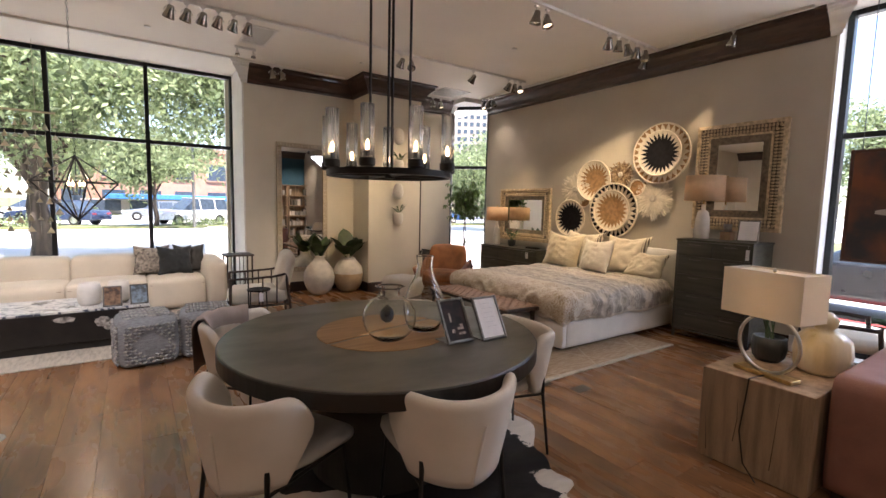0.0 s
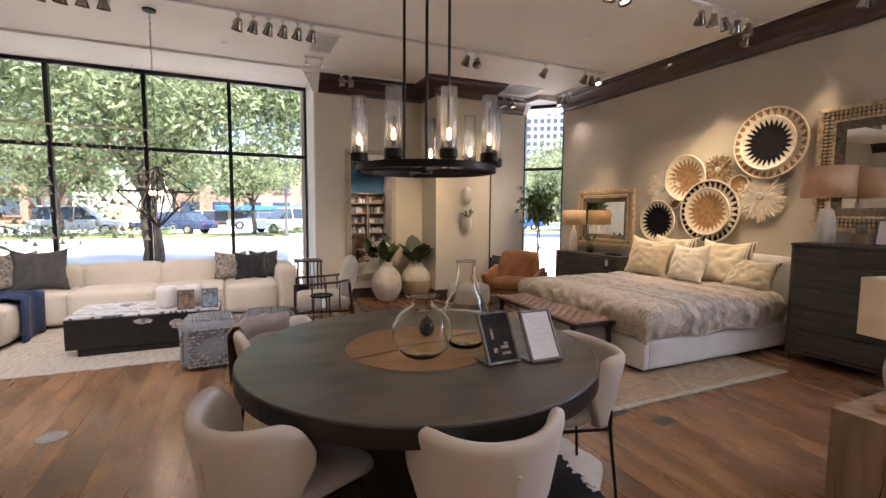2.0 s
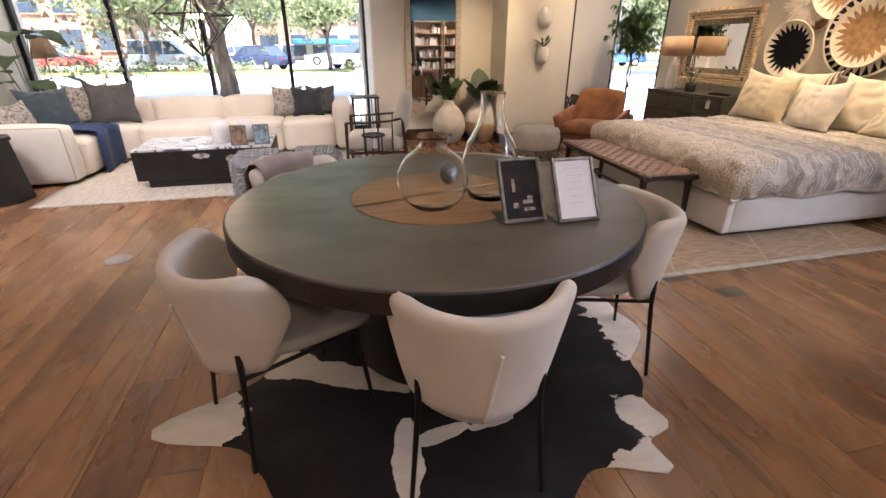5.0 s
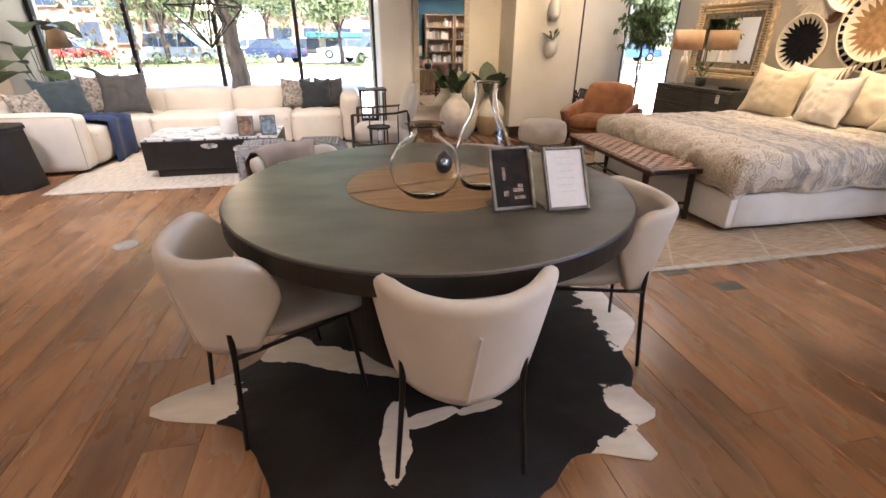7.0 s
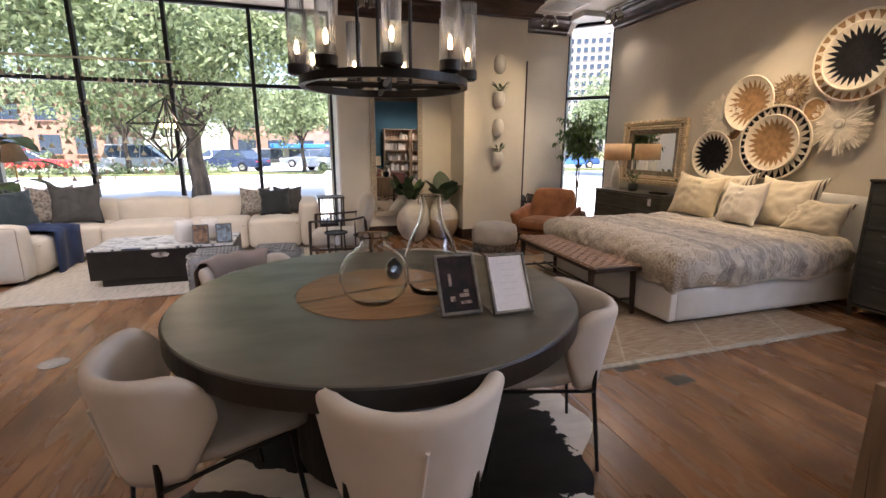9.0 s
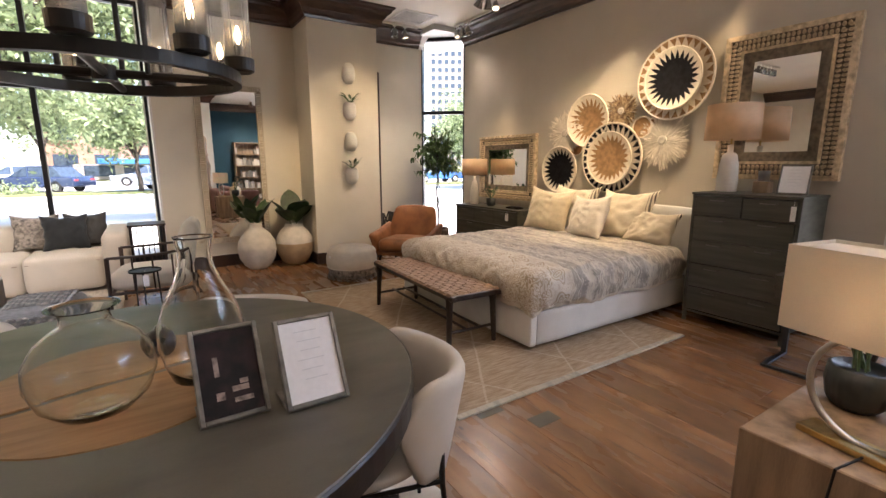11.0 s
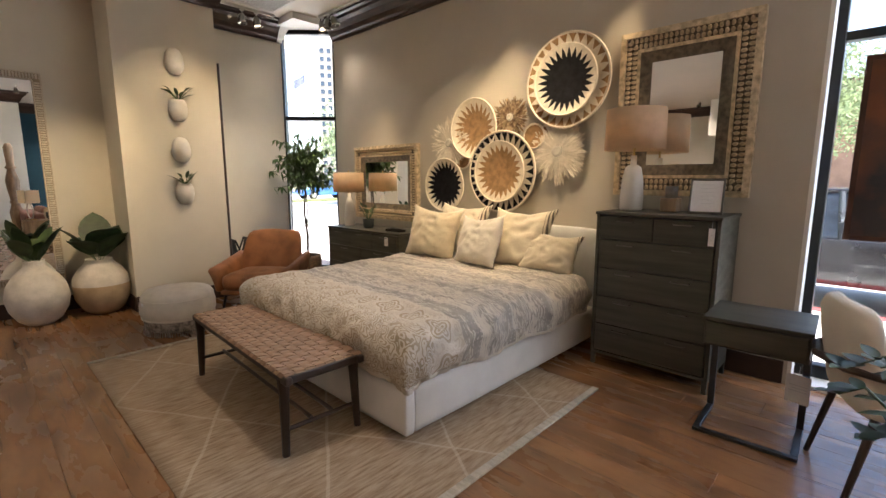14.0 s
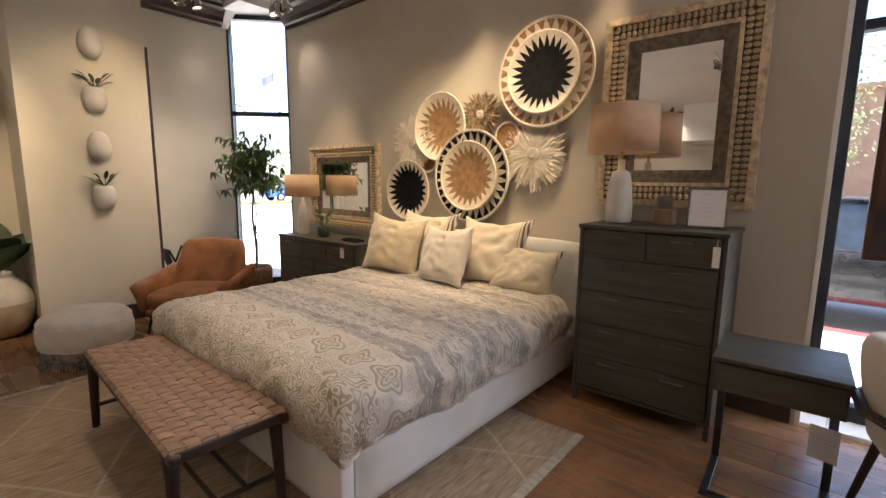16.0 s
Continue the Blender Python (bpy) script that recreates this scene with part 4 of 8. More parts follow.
def weave_strip(length, width, k, phase, across):
    """A strap that goes over and under k others."""
    one = bmesh.new()
    n = 4 * k
    up, dn = [], []
    for i in range(n + 1):
        s = -length / 2 + length * i / n
        z = 0.0042 * math.cos(math.pi * (i / 4 - 0.5) + math.pi * (phase + 0.5) + 1.5707963)
        edge = abs(s) > length / 2 - 0.012
        zz = BH - 0.012 if edge else BH + z
        for w, out in ((-width / 2, up), (width / 2, dn)):
            out.append(one.verts.new((s, w, zz) if across else (w, s, zz)))
    lo = [one.verts.new(v.co - Vector((0, 0, 0.003))) for v in up + dn]
    m2 = n + 1
    for i in range(n):
        one.faces.new((up[i], up[i + 1], dn[i + 1], dn[i]))
        one.faces.new((lo[i], lo[i + m2], lo[i + 1 + m2], lo[i + 1]))
        one.faces.new((up[i], lo[i], lo[i + 1], up[i + 1]))
        one.faces.new((dn[i], dn[i + 1], lo[i + 1 + m2], lo[i + m2]))
    bmesh.ops.recalc_face_normals(one, faces=one.faces)
    return one


for i in range(NW):
    b1 = weave_strip(2 * BY + 0.03, PX - 0.006, NL, i % 2, False)
    bmesh.ops.translate(b1, vec=(-BX - 0.012 + PX * (i + 0.5), 0, 0), verts=b1.verts)
    part("long_strap", b1, M["strap"], bench)
for i in range(NL):
    b1 = weave_strip(2 * BX + 0.045, PY - 0.006, NW, (i + 1) % 2, True)
    bmesh.ops.translate(b1, vec=(0, -BY + PY * (i + 0.5), 0), verts=b1.verts)
    part("cross_strap", b1, M["strap"], bench)

# ---- chest of drawers and dresser ----


def drawer_unit(name, label, x0, y0, y1, depth, top, legs, rows):
    """A case on short legs; fronts face -x, rows are (height, number of drawers), top row first."""
    w = y1 - y0
    c = thing(name, label, "chest of drawers", (x0, y0, 0))
    part("top", bx(-0.012, depth, -0.008, w + 0.008, top - 0.022, top, 0.003, 1), M["chest"], c)
    part("side", bx(0.0, depth - 0.01, 0.0, 0.022, legs, top - 0.023), M["chest"], c)
    part("side", bx(0.0, depth - 0.01, w - 0.022, w, legs, top - 0.023), M["chest"], c)
    part("back", bx(depth - 0.022, depth - 0.012, 0.023, w - 0.023, legs, top - 0.023), M["chest"], c)
    part("bottom", bx(0.0, depth - 0.023, 0.023, w - 0.023, legs, legs + 0.02), M["chest"], c)
    for x in (0.003, depth - 0.045):
        for y in (0.002, w - 0.032):
            part("leg", bx(x, x + 0.028, y, y + 0.03, 0, legs - 0.001, 0.003, 1), M["chest"], c)
    z = top - 0.03
    total = sum(h for h, _ in rows)
    avail = z - legs - 0.025
    for h, k in rows:
        hh = avail * h / total
        dw = (w - 0.052) / k
        for i in range(k):
            ya, yb = 0.026 + dw * i + 0.0025, 0.026 + dw * (i + 1) - 0.0025
            d = part("drawer", bx(-0.006, 0.2, ya, yb, z - hh + 0.004, z, 0.0015, 1), M["chest"], c)
            cuts = (0.5,) if k > 1 else (0.24, 0.74)
            for f in cuts:
                ym = ya + (yb - ya) * f
                part("handle", tube([(-0.006, ym - 0.06, z - 0.032), (-0.026, ym - 0.055, z - 0.032), (-0.026, ym + 0.055, z - 0.032), (-0.006, ym + 0.06, z - 0.032)], 0.0045, 6), M["pull"], d, "bronze bar pull")
        z -= hh
    return c


chest = drawer_unit("chest_of_drawers", "tall grey-brown wooden chest of drawers beside the bed", 5.33, 2.125, 2.92, 0.50, 1.155, 0.09, ((0.16, 2), (0.20, 1), (0.20, 1), (0.20, 1), (0.20, 1)))
dresser = drawer_unit("dresser", "low grey-brown wooden dresser under a carved mirror", 5.40, 5.22, 6.62, 0.46, 0.785, 0.10, ((0.2, 3), (0.22, 2), (0.22, 2)))


def price_tag(at, rz, w=0.06, h=0.10, label="white paper price tag hanging on a string"):
    t = thing("price_tag", label, "tag", at, rz, "price tags")
    part("card", bx(-0.0008, 0.0008, -w / 2, w / 2, -h, 0), M["paper"], t)
    for k in range(3):
        part("print_line", bx(-0.0018, -0.001, -w / 2 + 0.012, w / 2 - 0.014 * (1 + k % 2), -h * 0.35 - k * 0.016 - 0.005, -h * 0.35 - k * 0.016), M["bar_grey"], t)
    part("string", rod((0, 0, 0), (0.004, 0, 0.05), 0.001, 4), M["paper"], t)
    return t


price_tag((5.315, 2.17, 1.085), 0, 0.035, 0.11)
price_tag((5.388, 5.42, 0.735), 0)
price_tag((5.755, 3.085, 0.86), 8, 0.09, 0.12)
price_tag((5.19, 1.66, 0.33), -10, 0.11, 0.16)

# ---- C-shaped side table ----
ct = thing("side_table", "grey wooden drawer side table on C-shaped steel base", "side table", (4.905, 1.60, 0), 2)
part("case", bx(0.018, 0.43, 0.008, 0.472, 0.485, 0.627, 0.004, 1), M["chest"], ct)
part("top", bx(0.0, 0.44, 0.0, 0.48, 0.628, 0.648, 0.003, 1), M["chest"], ct)
part("drawer", bx(0.006, 0.017, 0.02, 0.46, 0.497, 0.620, 0.002, 1), M["chest"], ct)
M["steel"] = mat("dark_steel_base", (0.09, 0.1, 0.11), 0.35, metal=0.9, var=0.15)
part("base_bar", bx(-0.055, -0.022, 0.005, 0.475, 0.002, 0.020, 0.002, 1), M["steel"], ct)
for y in (0.005, 0.442):
    part("base_bar", bx(-0.021, 0.335, y, y + 0.033, 0.002, 0.020, 0.002, 1), M["steel"], ct)
    part("upright", bx(0.302, 0.335, y, y + 0.033, 0.020, 0.485, 0.002, 1), M["steel"], ct)

# ---- chandelier ----
CX, CY, CZ = 1.279, 2.41, 1.644
ch = thing("chandelier", "black ring chandelier with nine fluted glass candle lamps", "chandelier", (CX, CY, CZ))
RR = 0.334
part("ring", lathe([(RR - 0.012, -0.016), (RR + 0.012, -0.016), (RR + 0.012, 0.016), (RR - 0.012, 0.016)], 72, closed=True), M["black_metal"], ch)
A0 = 264
for k in range(2):
    a = radians(A0 + 90 * k)
    part("spoke", rod((-RR * math.cos(a), -RR * math.sin(a), 0), (RR * math.cos(a), RR * math.sin(a), 0), 0.012), M["black_metal"], ch)
for k in range(4):
    a = radians(A0 - 33 + 17 + 90 * k)
    part("hanging_rod", rod((0.11 * math.cos(a), 0.11 * math.sin(a), 0.0), (0.11 * math.cos(a), 0.11 * math.sin(a), CEIL - CZ - 0.03), 0.0075), M["black_metal"], ch)
part("canopy", lathe([(0, CEIL - CZ - 0.03), (0.15, CEIL - CZ - 0.03), (0.155, CEIL - CZ - 0.02), (0.155, CEIL - CZ), (0, CEIL - CZ)], 40), M["black_metal"], ch)
part("hub", lathe([(0, -0.02), (0.03, -0.02), (0.03, 0.02), (0, 0.02)], 20), M["black_metal"], ch)
for k in range(9):
    a = radians(A0 + 40 * k)
    m = Matrix.Translation(((RR + 0.012) * math.cos(a), (RR + 0.012) * math.sin(a), 0.018))
    cup = part("cup", lathe([(0, 0), (0.030, 0), (0.040, 0.006), (0.041, 0.040), (0.036, 0.042), (0.034, 0.012), (0, 0.012)], 24, m=m), M["black_metal"], ch)
    part("socket", lathe([(0, 0.012), (0.012, 0.012), (0.012, 0.075), (0.009, 0.078), (0, 0.078)], 12, m=m), M["black_metal"], cup)
    part("bulb", lathe([(0, 0.079), (0.006, 0.08), (0.0095, 0.095), (0.008, 0.112), (0.003, 0.128), (0, 0.131)], 12, m=m), M["bulb"], cup, "glowing candle bulb", True)
    g1 = part("glass_cylinder", lathe([(0.0335, 0.012), (0.0335, 0.297), (0.0315, 0.298), (0.0315, 0.012)], 96, m=m, flute=0.03, flutes=20, closed=True), M["flute_glass"], ch, "clear fluted glass cylinder", True)
    g1.visible_shadow = False
for k in range(0, 9, 3):
    a = radians(A0 + 40 * k)
    bulb_light("chandelier_bulb", (CX + (RR + 0.012) * math.cos(a), CY + (RR + 0.012) * math.sin(a), CZ + 0.125), 1.8, radius=0.009)

# ---- glass vases and the picture frames on the table ----


def glass_vase(at, outer, label, wall=0.0035):
    inner = [(max(0.0, r - wall), z + (wall * 4 if i == 0 else 0)) for i, (r, z) in enumerate(outer)]
    inner[0] = (0.0, outer[0][1] + wall * 5)
    inner[1] = (outer[1][0] * 0.9, outer[1][1] + wall * 5)
    v = link("glass_vase", lathe(outer + inner[::-1], 56), M["vase_glass"], None, True)
    v.location = at
    v.visible_shadow = False
    return tagged(v, label, "vase", "glass vases on the dining table")


glass_vase((1.18, 2.205, 0.7635), [(0, 0), (0.06, 0), (0.085, 0.012), (0.123, 0.05), (0.142, 0.105), (0.137, 0.155), (0.110, 0.20), (0.075, 0.228), (0.056, 0.24), (0.053, 0.262), (0.058, 0.278), (0.079, 0.286)], "round clear glass vase with flared lip")
glass_vase((1.44, 2.275, 0.7635), [(0, 0), (0.068, 0), (0.088, 0.01), (0.106, 0.06), (0.117, 0.115), (0.116, 0.17), (0.096, 0.235), (0.062, 0.30), (0.047, 0.345), (0.044, 0.385), (0.050, 0.425), (0.052, 0.43)], "tall clear glass bottle vase with narrow neck")


def table_frame(at, rz, w, h, back, content, label, lean=14, foot=0.11):
    """An L-shaped metal stand holding a print; it faces local -y."""
    f = thing("picture_frame", label, "picture frame", at, rz)
    m = pose(0, 0, 0.004, -lean)
    t = 0.012
    part("backing", bx(-w / 2, w / 2, 0.004, 0.009, 0, h, m=m), back, f)
    for x in (-w / 2, w / 2 - t):
        part("side", bx(x, x + t, -0.006, 0.004, 0, h, 0.002, 1, m=m), M["pewter"], f)
    for z in (0, h - t):
        part("rail", bx(-w / 2 + t, w / 2 - t, -0.006, 0.004, z, z + t, 0.002, 1, m=m), M["pewter"], f)
    part("foot", bx(-w / 2, w / 2, 0.0, foot, 0.0, 0.004), M["pewter"], f)
    content(f, m, w - 2 * t, h - 2 * t, t)
    return f


def photo_print(f, m, w, h, t):
    part("photograph", bx(-w / 2, w / 2, 0.0, 0.0035, t, t + h, m=m), M["photo_dark"], f, "dark photograph of pale tableware")
    for dx, z, sx, sz, mt in ((-0.03, 0.10, 0.012, 0.05, "photo_tone"), (-0.028, 0.04, 0.02, 0.02, "photo_tone"), (0.02, 0.055, 0.04, 0.014, "photo_tone"), (0.025, 0.028, 0.045, 0.012, "photo_tone"), (0.03, 0.072, 0.02, 0.012, "photo_tone")):
        part("printed_shape", bx(dx - sx / 2, dx + sx / 2, -0.0012, -0.0004, t + z, t + z + sz, m=m), M[mt], f)


def menu_print(f, m, w, h, t):
    part("card", bx(-w / 2, w / 2, 0.0, 0.0035, t, t + h, m=m), M["paper"], f, "white card with faint lines of print")
    for k in range(6):
        part("print_line", bx(-w * (0.25 - 0.04 * (k % 3)), w * (0.2 + 0.05 * (k % 2)), -0.0012, -0.0004, t + h * (0.86 - 0.12 * k), t + h * (0.86 - 0.12 * k) + 0.0022, m=m), M["bar_grey"], f)


table_frame((1.475, 1.958, 0.7635), 1, 0.165, 0.24, M["pewter"], photo_print, "pewter-framed dark photograph standing on the dining table", 29, 0.125)
table_frame((1.674, 1.918, 0.7635), 0, 0.168, 0.24, M["pewter"], menu_print, "pewter-framed white card standing on the dining table", 29, 0.125)

orn = link("glass_ball", lathe([(0, 0), (0.02, 0.002), (0.034, 0.014), (0.045, 0.04), (0.044, 0.06), (0.034, 0.083), (0.02, 0.093), (0.011, 0.098), (0.010, 0.106), (0, 0.107)], 40), M["dark_glaze"], None, True)
orn.location = (1.33, 2.52, 0.7635)
tagged(orn, "small dark glossy glass ball behind the vases", "ornament")

# ---- mirrors ----


def carved_mirror(name, label, y0, y1, z0, z1, fw, inner):
    """Hangs on the east wall; a stepped frame with rows of carved beads, a darker inner slope, and the glass."""
    x = EAST
    w = thing(name, label, "mirror", (x, (y0 + y1) / 2, (z0 + z1) / 2))
    hw, hh = (y1 - y0) / 2, (z1 - z0) / 2

    def band(nm, o, i, xo, xi, material):
        one = bmesh.new()
        vo = [one.verts.new((xo, s * (hw - o), t * (hh - o))) for s, t in ((-1, -1), (1, -1), (1, 1), (-1, 1))]
        vi = [one.verts.new((xi, s * (hw - i), t * (hh - i))) for s, t in ((-1, -1), (1, -1), (1, 1), (-1, 1))]
        bo = [one.verts.new((-0.001, v.co.y, v.co.z)) for v in vo]
        bi = [one.verts.new((-0.001, v.co.y, v.co.z)) for v in vi]
        for k in range(4):
            j = (k + 1) % 4
            one.faces.new((vo[k], vo[j], vi[j], vi[k]))
            one.faces.new((bo[k], bo[j], vo[j], vo[k]))
            one.faces.new((vi[k], vi[j], bi[j], bi[k]))
            one.faces.new((bi[k], bi[j], bo[j], bo[k]))
        bmesh.ops.recalc_face_normals(one, faces=one.faces)
        return part(nm, one, material, w)

    band("outer_moulding", 0.0, fw * 0.18, -0.055, -0.062, M["mirror_frame"])
    band("bead_channel", fw * 0.18, fw * 0.56, -0.034, -0.034, M["mirror_frame_dark"])
    band("middle_moulding", fw * 0.56, fw * 0.66, -0.05, -0.046, M["mirror_frame"])
    band("inner_slope", fw * 0.66, fw, -0.042, -0.022, M["mirror_frame_dark"])
    part("glass", bx(-0.02, -0.012, -hw + fw - 0.004, hw - fw + 0.004, -hh + fw - 0.004, hh - fw + 0.004), M["mirror"], w, "clear mirror glass")
    # two rows of carved loops round the frame
    pitch = fw * 0.15
    leaf = bmesh.new()
    bmesh.ops.create_icosphere(leaf, subdivisions=2, radius=1)
    bmesh.ops.scale(leaf, vec=(0.016, pitch * 0.4, fw * 0.085), verts=leaf.verts)
    bmesh.ops.translate(leaf, vec=(-0.036, 0, 0), verts=leaf.verts)
    me = bpy.data.meshes.new("carved_leaf")
    leaf.to_mesh(me)
    leaf.free()
    me.materials.append(M["mirror_frame"])
    for run, half, other in (("y", hw, hh), ("z", hh, hw)):
        k = int((2 * half - fw * 0.5) / pitch)
        for i in range(k):
            s = -half + fw * 0.25 + (2 * half - fw * 0.5) * (i + 0.5) / k
            for side in (-1, 1):
                for mid in (fw * 0.275, fw * 0.46):
                    if abs(s) > half - mid - 0.004:
                        continue
                    o = new("carved_leaf", me)
                    o.parent = w
                    o.matrix_basis = pose(0, s, side * (other - mid)) if run == "y" else pose(0, side * (other - mid), s, 90)
    return w


carved_mirror("wall_mirror", "large carved whitewashed wooden mirror on the taupe wall", 2.095, 3.035, 1.26, 2.495, 0.235, 0)
carved_mirror("wall_mirror", "wide carved whitewashed wooden mirror above the dresser", 5.39, 6.63, 0.876, 1.80, 0.20, 0)

tall = thing("tall_mirror", "tall bone-inlaid rectangular mirror hung on the cream wall", "mirror", (2.392, NORTH, 1.372))
THW, THH, TF = 0.412, 1.045, 0.075
for s in (-1, 1):
    part("frame_side", bx(s * THW - (TF if s > 0 else 0), s * THW + (0 if s > 0 else TF), -0.04, -0.002, -THH, THH, 0.006, 2), M["bone_gap"], tall)
    part("frame_rail", bx(-THW + TF, THW - TF, -0.04, -0.002, s * THH - (TF if s > 0 else 0), s * THH + (0 if s > 0 else TF), 0.006, 2), M["bone_gap"], tall)
    for off in (0.006, TF - 0.006):
        part("bone_edge", bx(s * (THW - off) - 0.006, s * (THW - off) + 0.006, -0.046, -0.04, -THH + off, THH - off, 0.002, 1), M["bone"], tall)
        part("bone_edge", bx(-THW + off, THW - off, -0.046, -0.04, s * (THH - off) - 0.006, s * (THH - off) + 0.006, 0.002, 1), M["bone"], tall)
part("glass", bx(-THW + TF - 0.003, THW - TF + 0.003, -0.02, -0.012, -THH + TF - 0.003, THH - TF + 0.003), M["mirror"], tall, "clear mirror glass")
tb = bx(-0.0085, 0.0085, -0.047, -0.038, -TF / 2 + 0.014, TF / 2 - 0.014, 0.003, 1)
tme = bpy.data.meshes.new("bone_tile")
tb.to_mesh(tme)
tb.free()
tme.materials.append(M["bone"])
step = 0.0235
for i in range(int(2 * THW / step)):
    x = -THW + step * (i + 0.5)
    for s in (-1, 1):
        o = new("bone_tile", tme)
        o.parent, o.location = tall, (x, 0, s * (THH - TF / 2))
for i in range(int((2 * THH - 2 * TF) / step)):
    z = -THH + TF + step * (i + 0.5)
    for s in (-1, 1):
        o = new("bone_tile", tme)
        o.parent, o.matrix_basis = tall, pose(s * (THW - TF / 2), 0, z, 0, 90, 0)

# ---- woven wall baskets ----


def disc_profile(r, depth, rings):
    """A shallow coiled dish; the coils stand out as ridges."""
    prof = [(0.0, 0.004)]
    for i in range(1, rings * 2 + 1):
        q = i / (rings * 2)
        prof.append((r * q, depth * q ** 2.4 + (0.0035 if i % 2 else 0.0)))
    prof += [(r + 0.008, depth + 0.002), (r + 0.008, depth - 0.012), (r * 0.98, depth - 0.02), (0.0, -0.012)]
    return prof


def star_mesh(r_in, r_out, n, depth, r_dish, fill=True, lift=0.004, flip=False):
    """A disc with pointed rays, or a ring of triangles, that follows the dish."""
    one = bmesh.new()

    def zed(r):
        return depth * (r / r_dish) ** 2.4 + lift

    if fill:
        c = one.verts.new((0, 0, lift))
        rings = [[one.verts.new((q * r_in * math.cos(2 * math.pi * i / (2 * n)), q * r_in * math.sin(2 * math.pi * i / (2 * n)), zed(q * r_in))) for i in range(2 * n)] for q in (0.35, 0.7, 1.0)]
        for i in range(2 * n):
            one.faces.new((c, rings[0][i], rings[0][(i + 1) % (2 * n)]))
            for a, b in zip(rings, rings[1:]):
                one.faces.new((a[i], b[i], b[(i + 1) % (2 * n)], a[(i + 1) % (2 * n)]))
    for i in range(n):
        a0, a1, am = 2 * math.pi * i / n, 2 * math.pi * (i + 1) / n, 2 * math.pi * (i + 0.5) / n
        ra, rt = (r_out, r_in) if flip else (r_in, r_out)
        if not fill:
            a0, a1 = am - 0.42 * 2 * math.pi / n, am + 0.42 * 2 * math.pi / n
        vs = [(ra, a0), (rt, am), (ra, a1)]
        rm = (ra + rt) / 2
        mids = [(rm, (a0 + am) / 2), (rm, (a1 + am) / 2)]
        p = [one.verts.new((r * math.cos(a), r * math.sin(a), zed(r) + 0.001)) for r, a in (*vs, *mids)]
        one.faces.new((p[0], p[3], p[4], p[2]))
        one.faces.new((p[3], p[1], p[4]))
    bmesh.ops.recalc_face_normals(one, faces=one.faces)
    if sum(f.normal.z for f in one.faces) < 0:
        bmesh.ops.reverse_faces(one, faces=one.faces)
    return one


WALLFACE = pose(0, 0, 0, 0, -90, 0)


def wall_basket(label, y, z, off, layers, tilt=0):
    """A basket hung on the east wall; layers are dishes with their patterns, back to front."""
    b = thing("wall_basket", label, "wall basket", (EAST - off, y, z), 0, "woven baskets on the wall")
    for k, (r, depth, lift, base, pats) in enumerate(layers):
        m = Matrix.Translation((-lift, 0, 0)) @ WALLFACE @ pose(0, 0, 0, tilt, 0, 0)
        dish = part("dish", lathe(disc_profile(r, depth, 9), 64, m=m), M[base], b, smooth=True)
        part("rim", tube(circle(r + 0.004, 64, depth), 0.009, 8, loop=True, m=m), M["basket_cream"], dish)
        for r0, r1, n, fill, flip, mt in pats:
            one = star_mesh(r0, r1, n, depth, r, fill, 0.006, flip)
            bmesh.ops.transform(one, matrix=m, verts=one.verts)
            part("woven_pattern", one, M[mt], dish)
    return b


wall_basket("large cream coiled basket with black sunburst centre", 3.475, 2.215, 0.03, [(0.385, 0.07, 0.0, "basket_cream", [(0.30, 0.375, 28, False, True, "basket_tan")]), (0.285, 0.05, 0.055, "basket_cream", [(0.185, 0.265, 26, True, False, "basket_black")])])
wall_basket("large cream coiled basket with tan sunburst and black border", 4.14, 1.455, 0.05, [(0.385, 0.06, 0.0, "basket_cream", [(0.275, 0.375, 30, False, True, "basket_black")]), (0.285, 0.05, 0.05, "basket_cream", [(0.19, 0.262, 24, True, False, "basket_tan")])])
wall_basket("cream coiled basket with tan sunburst", 4.51, 1.895, 0.03, [(0.29, 0.07, 0.0, "basket_cream", [(0.165, 0.26, 22, True, False, "basket_tan")])])
wall_basket("small cream coiled basket with black sunburst", 4.93, 1.32, 0.03, [(0.28, 0.055, 0.0, "basket_cream", [(0.185, 0.262, 24, True, False, "basket_black")])])


def feather_round(label, y, z, r, material, n, seed):
    f = thing("feather_hanging", label, "wall hanging", (EAST - 0.02, y, z), 0, "woven baskets on the wall")
    rnd = random.Random(seed)
    for layer, (q, k) in enumerate(((1.0, n), (0.72, n))):
        for i in range(k):
            one = bmesh.new()
            a = 2 * math.pi * (i + rnd.random() * 0.6) / k
            L, wd = r * q * rnd.uniform(0.82, 1.12), r * rnd.uniform(0.055, 0.095)
            ca, sa = math.cos(a), math.sin(a)
            pts = [(0.15 * r, 0), (0.55 * L, wd / 2), (0.85 * L, wd * 0.62), (L, 0), (0.88 * L, -wd * 0.55), (0.55 * L, -wd / 2)]
            lift = 0.012 + 0.02 * layer + rnd.random() * 0.012
            vs = [one.verts.new((-(lift + 0.03 * (px / r) * rnd.uniform(0.4, 1)), px * ca - py * sa, px * sa + py * ca)) for px, py in pts]
            one.faces.new(vs)
            part("feather", one, material, f)
    part("centre", lathe([(0, 0), (r * 0.17, 0), (r * 0.17, 0.012), (r * 0.11, 0.018), (0, 0.014)], 20, m=pose(-0.045, 0, 0, 0, -90, 0)), M["ceramic"], f, "round shell centre")
    return f


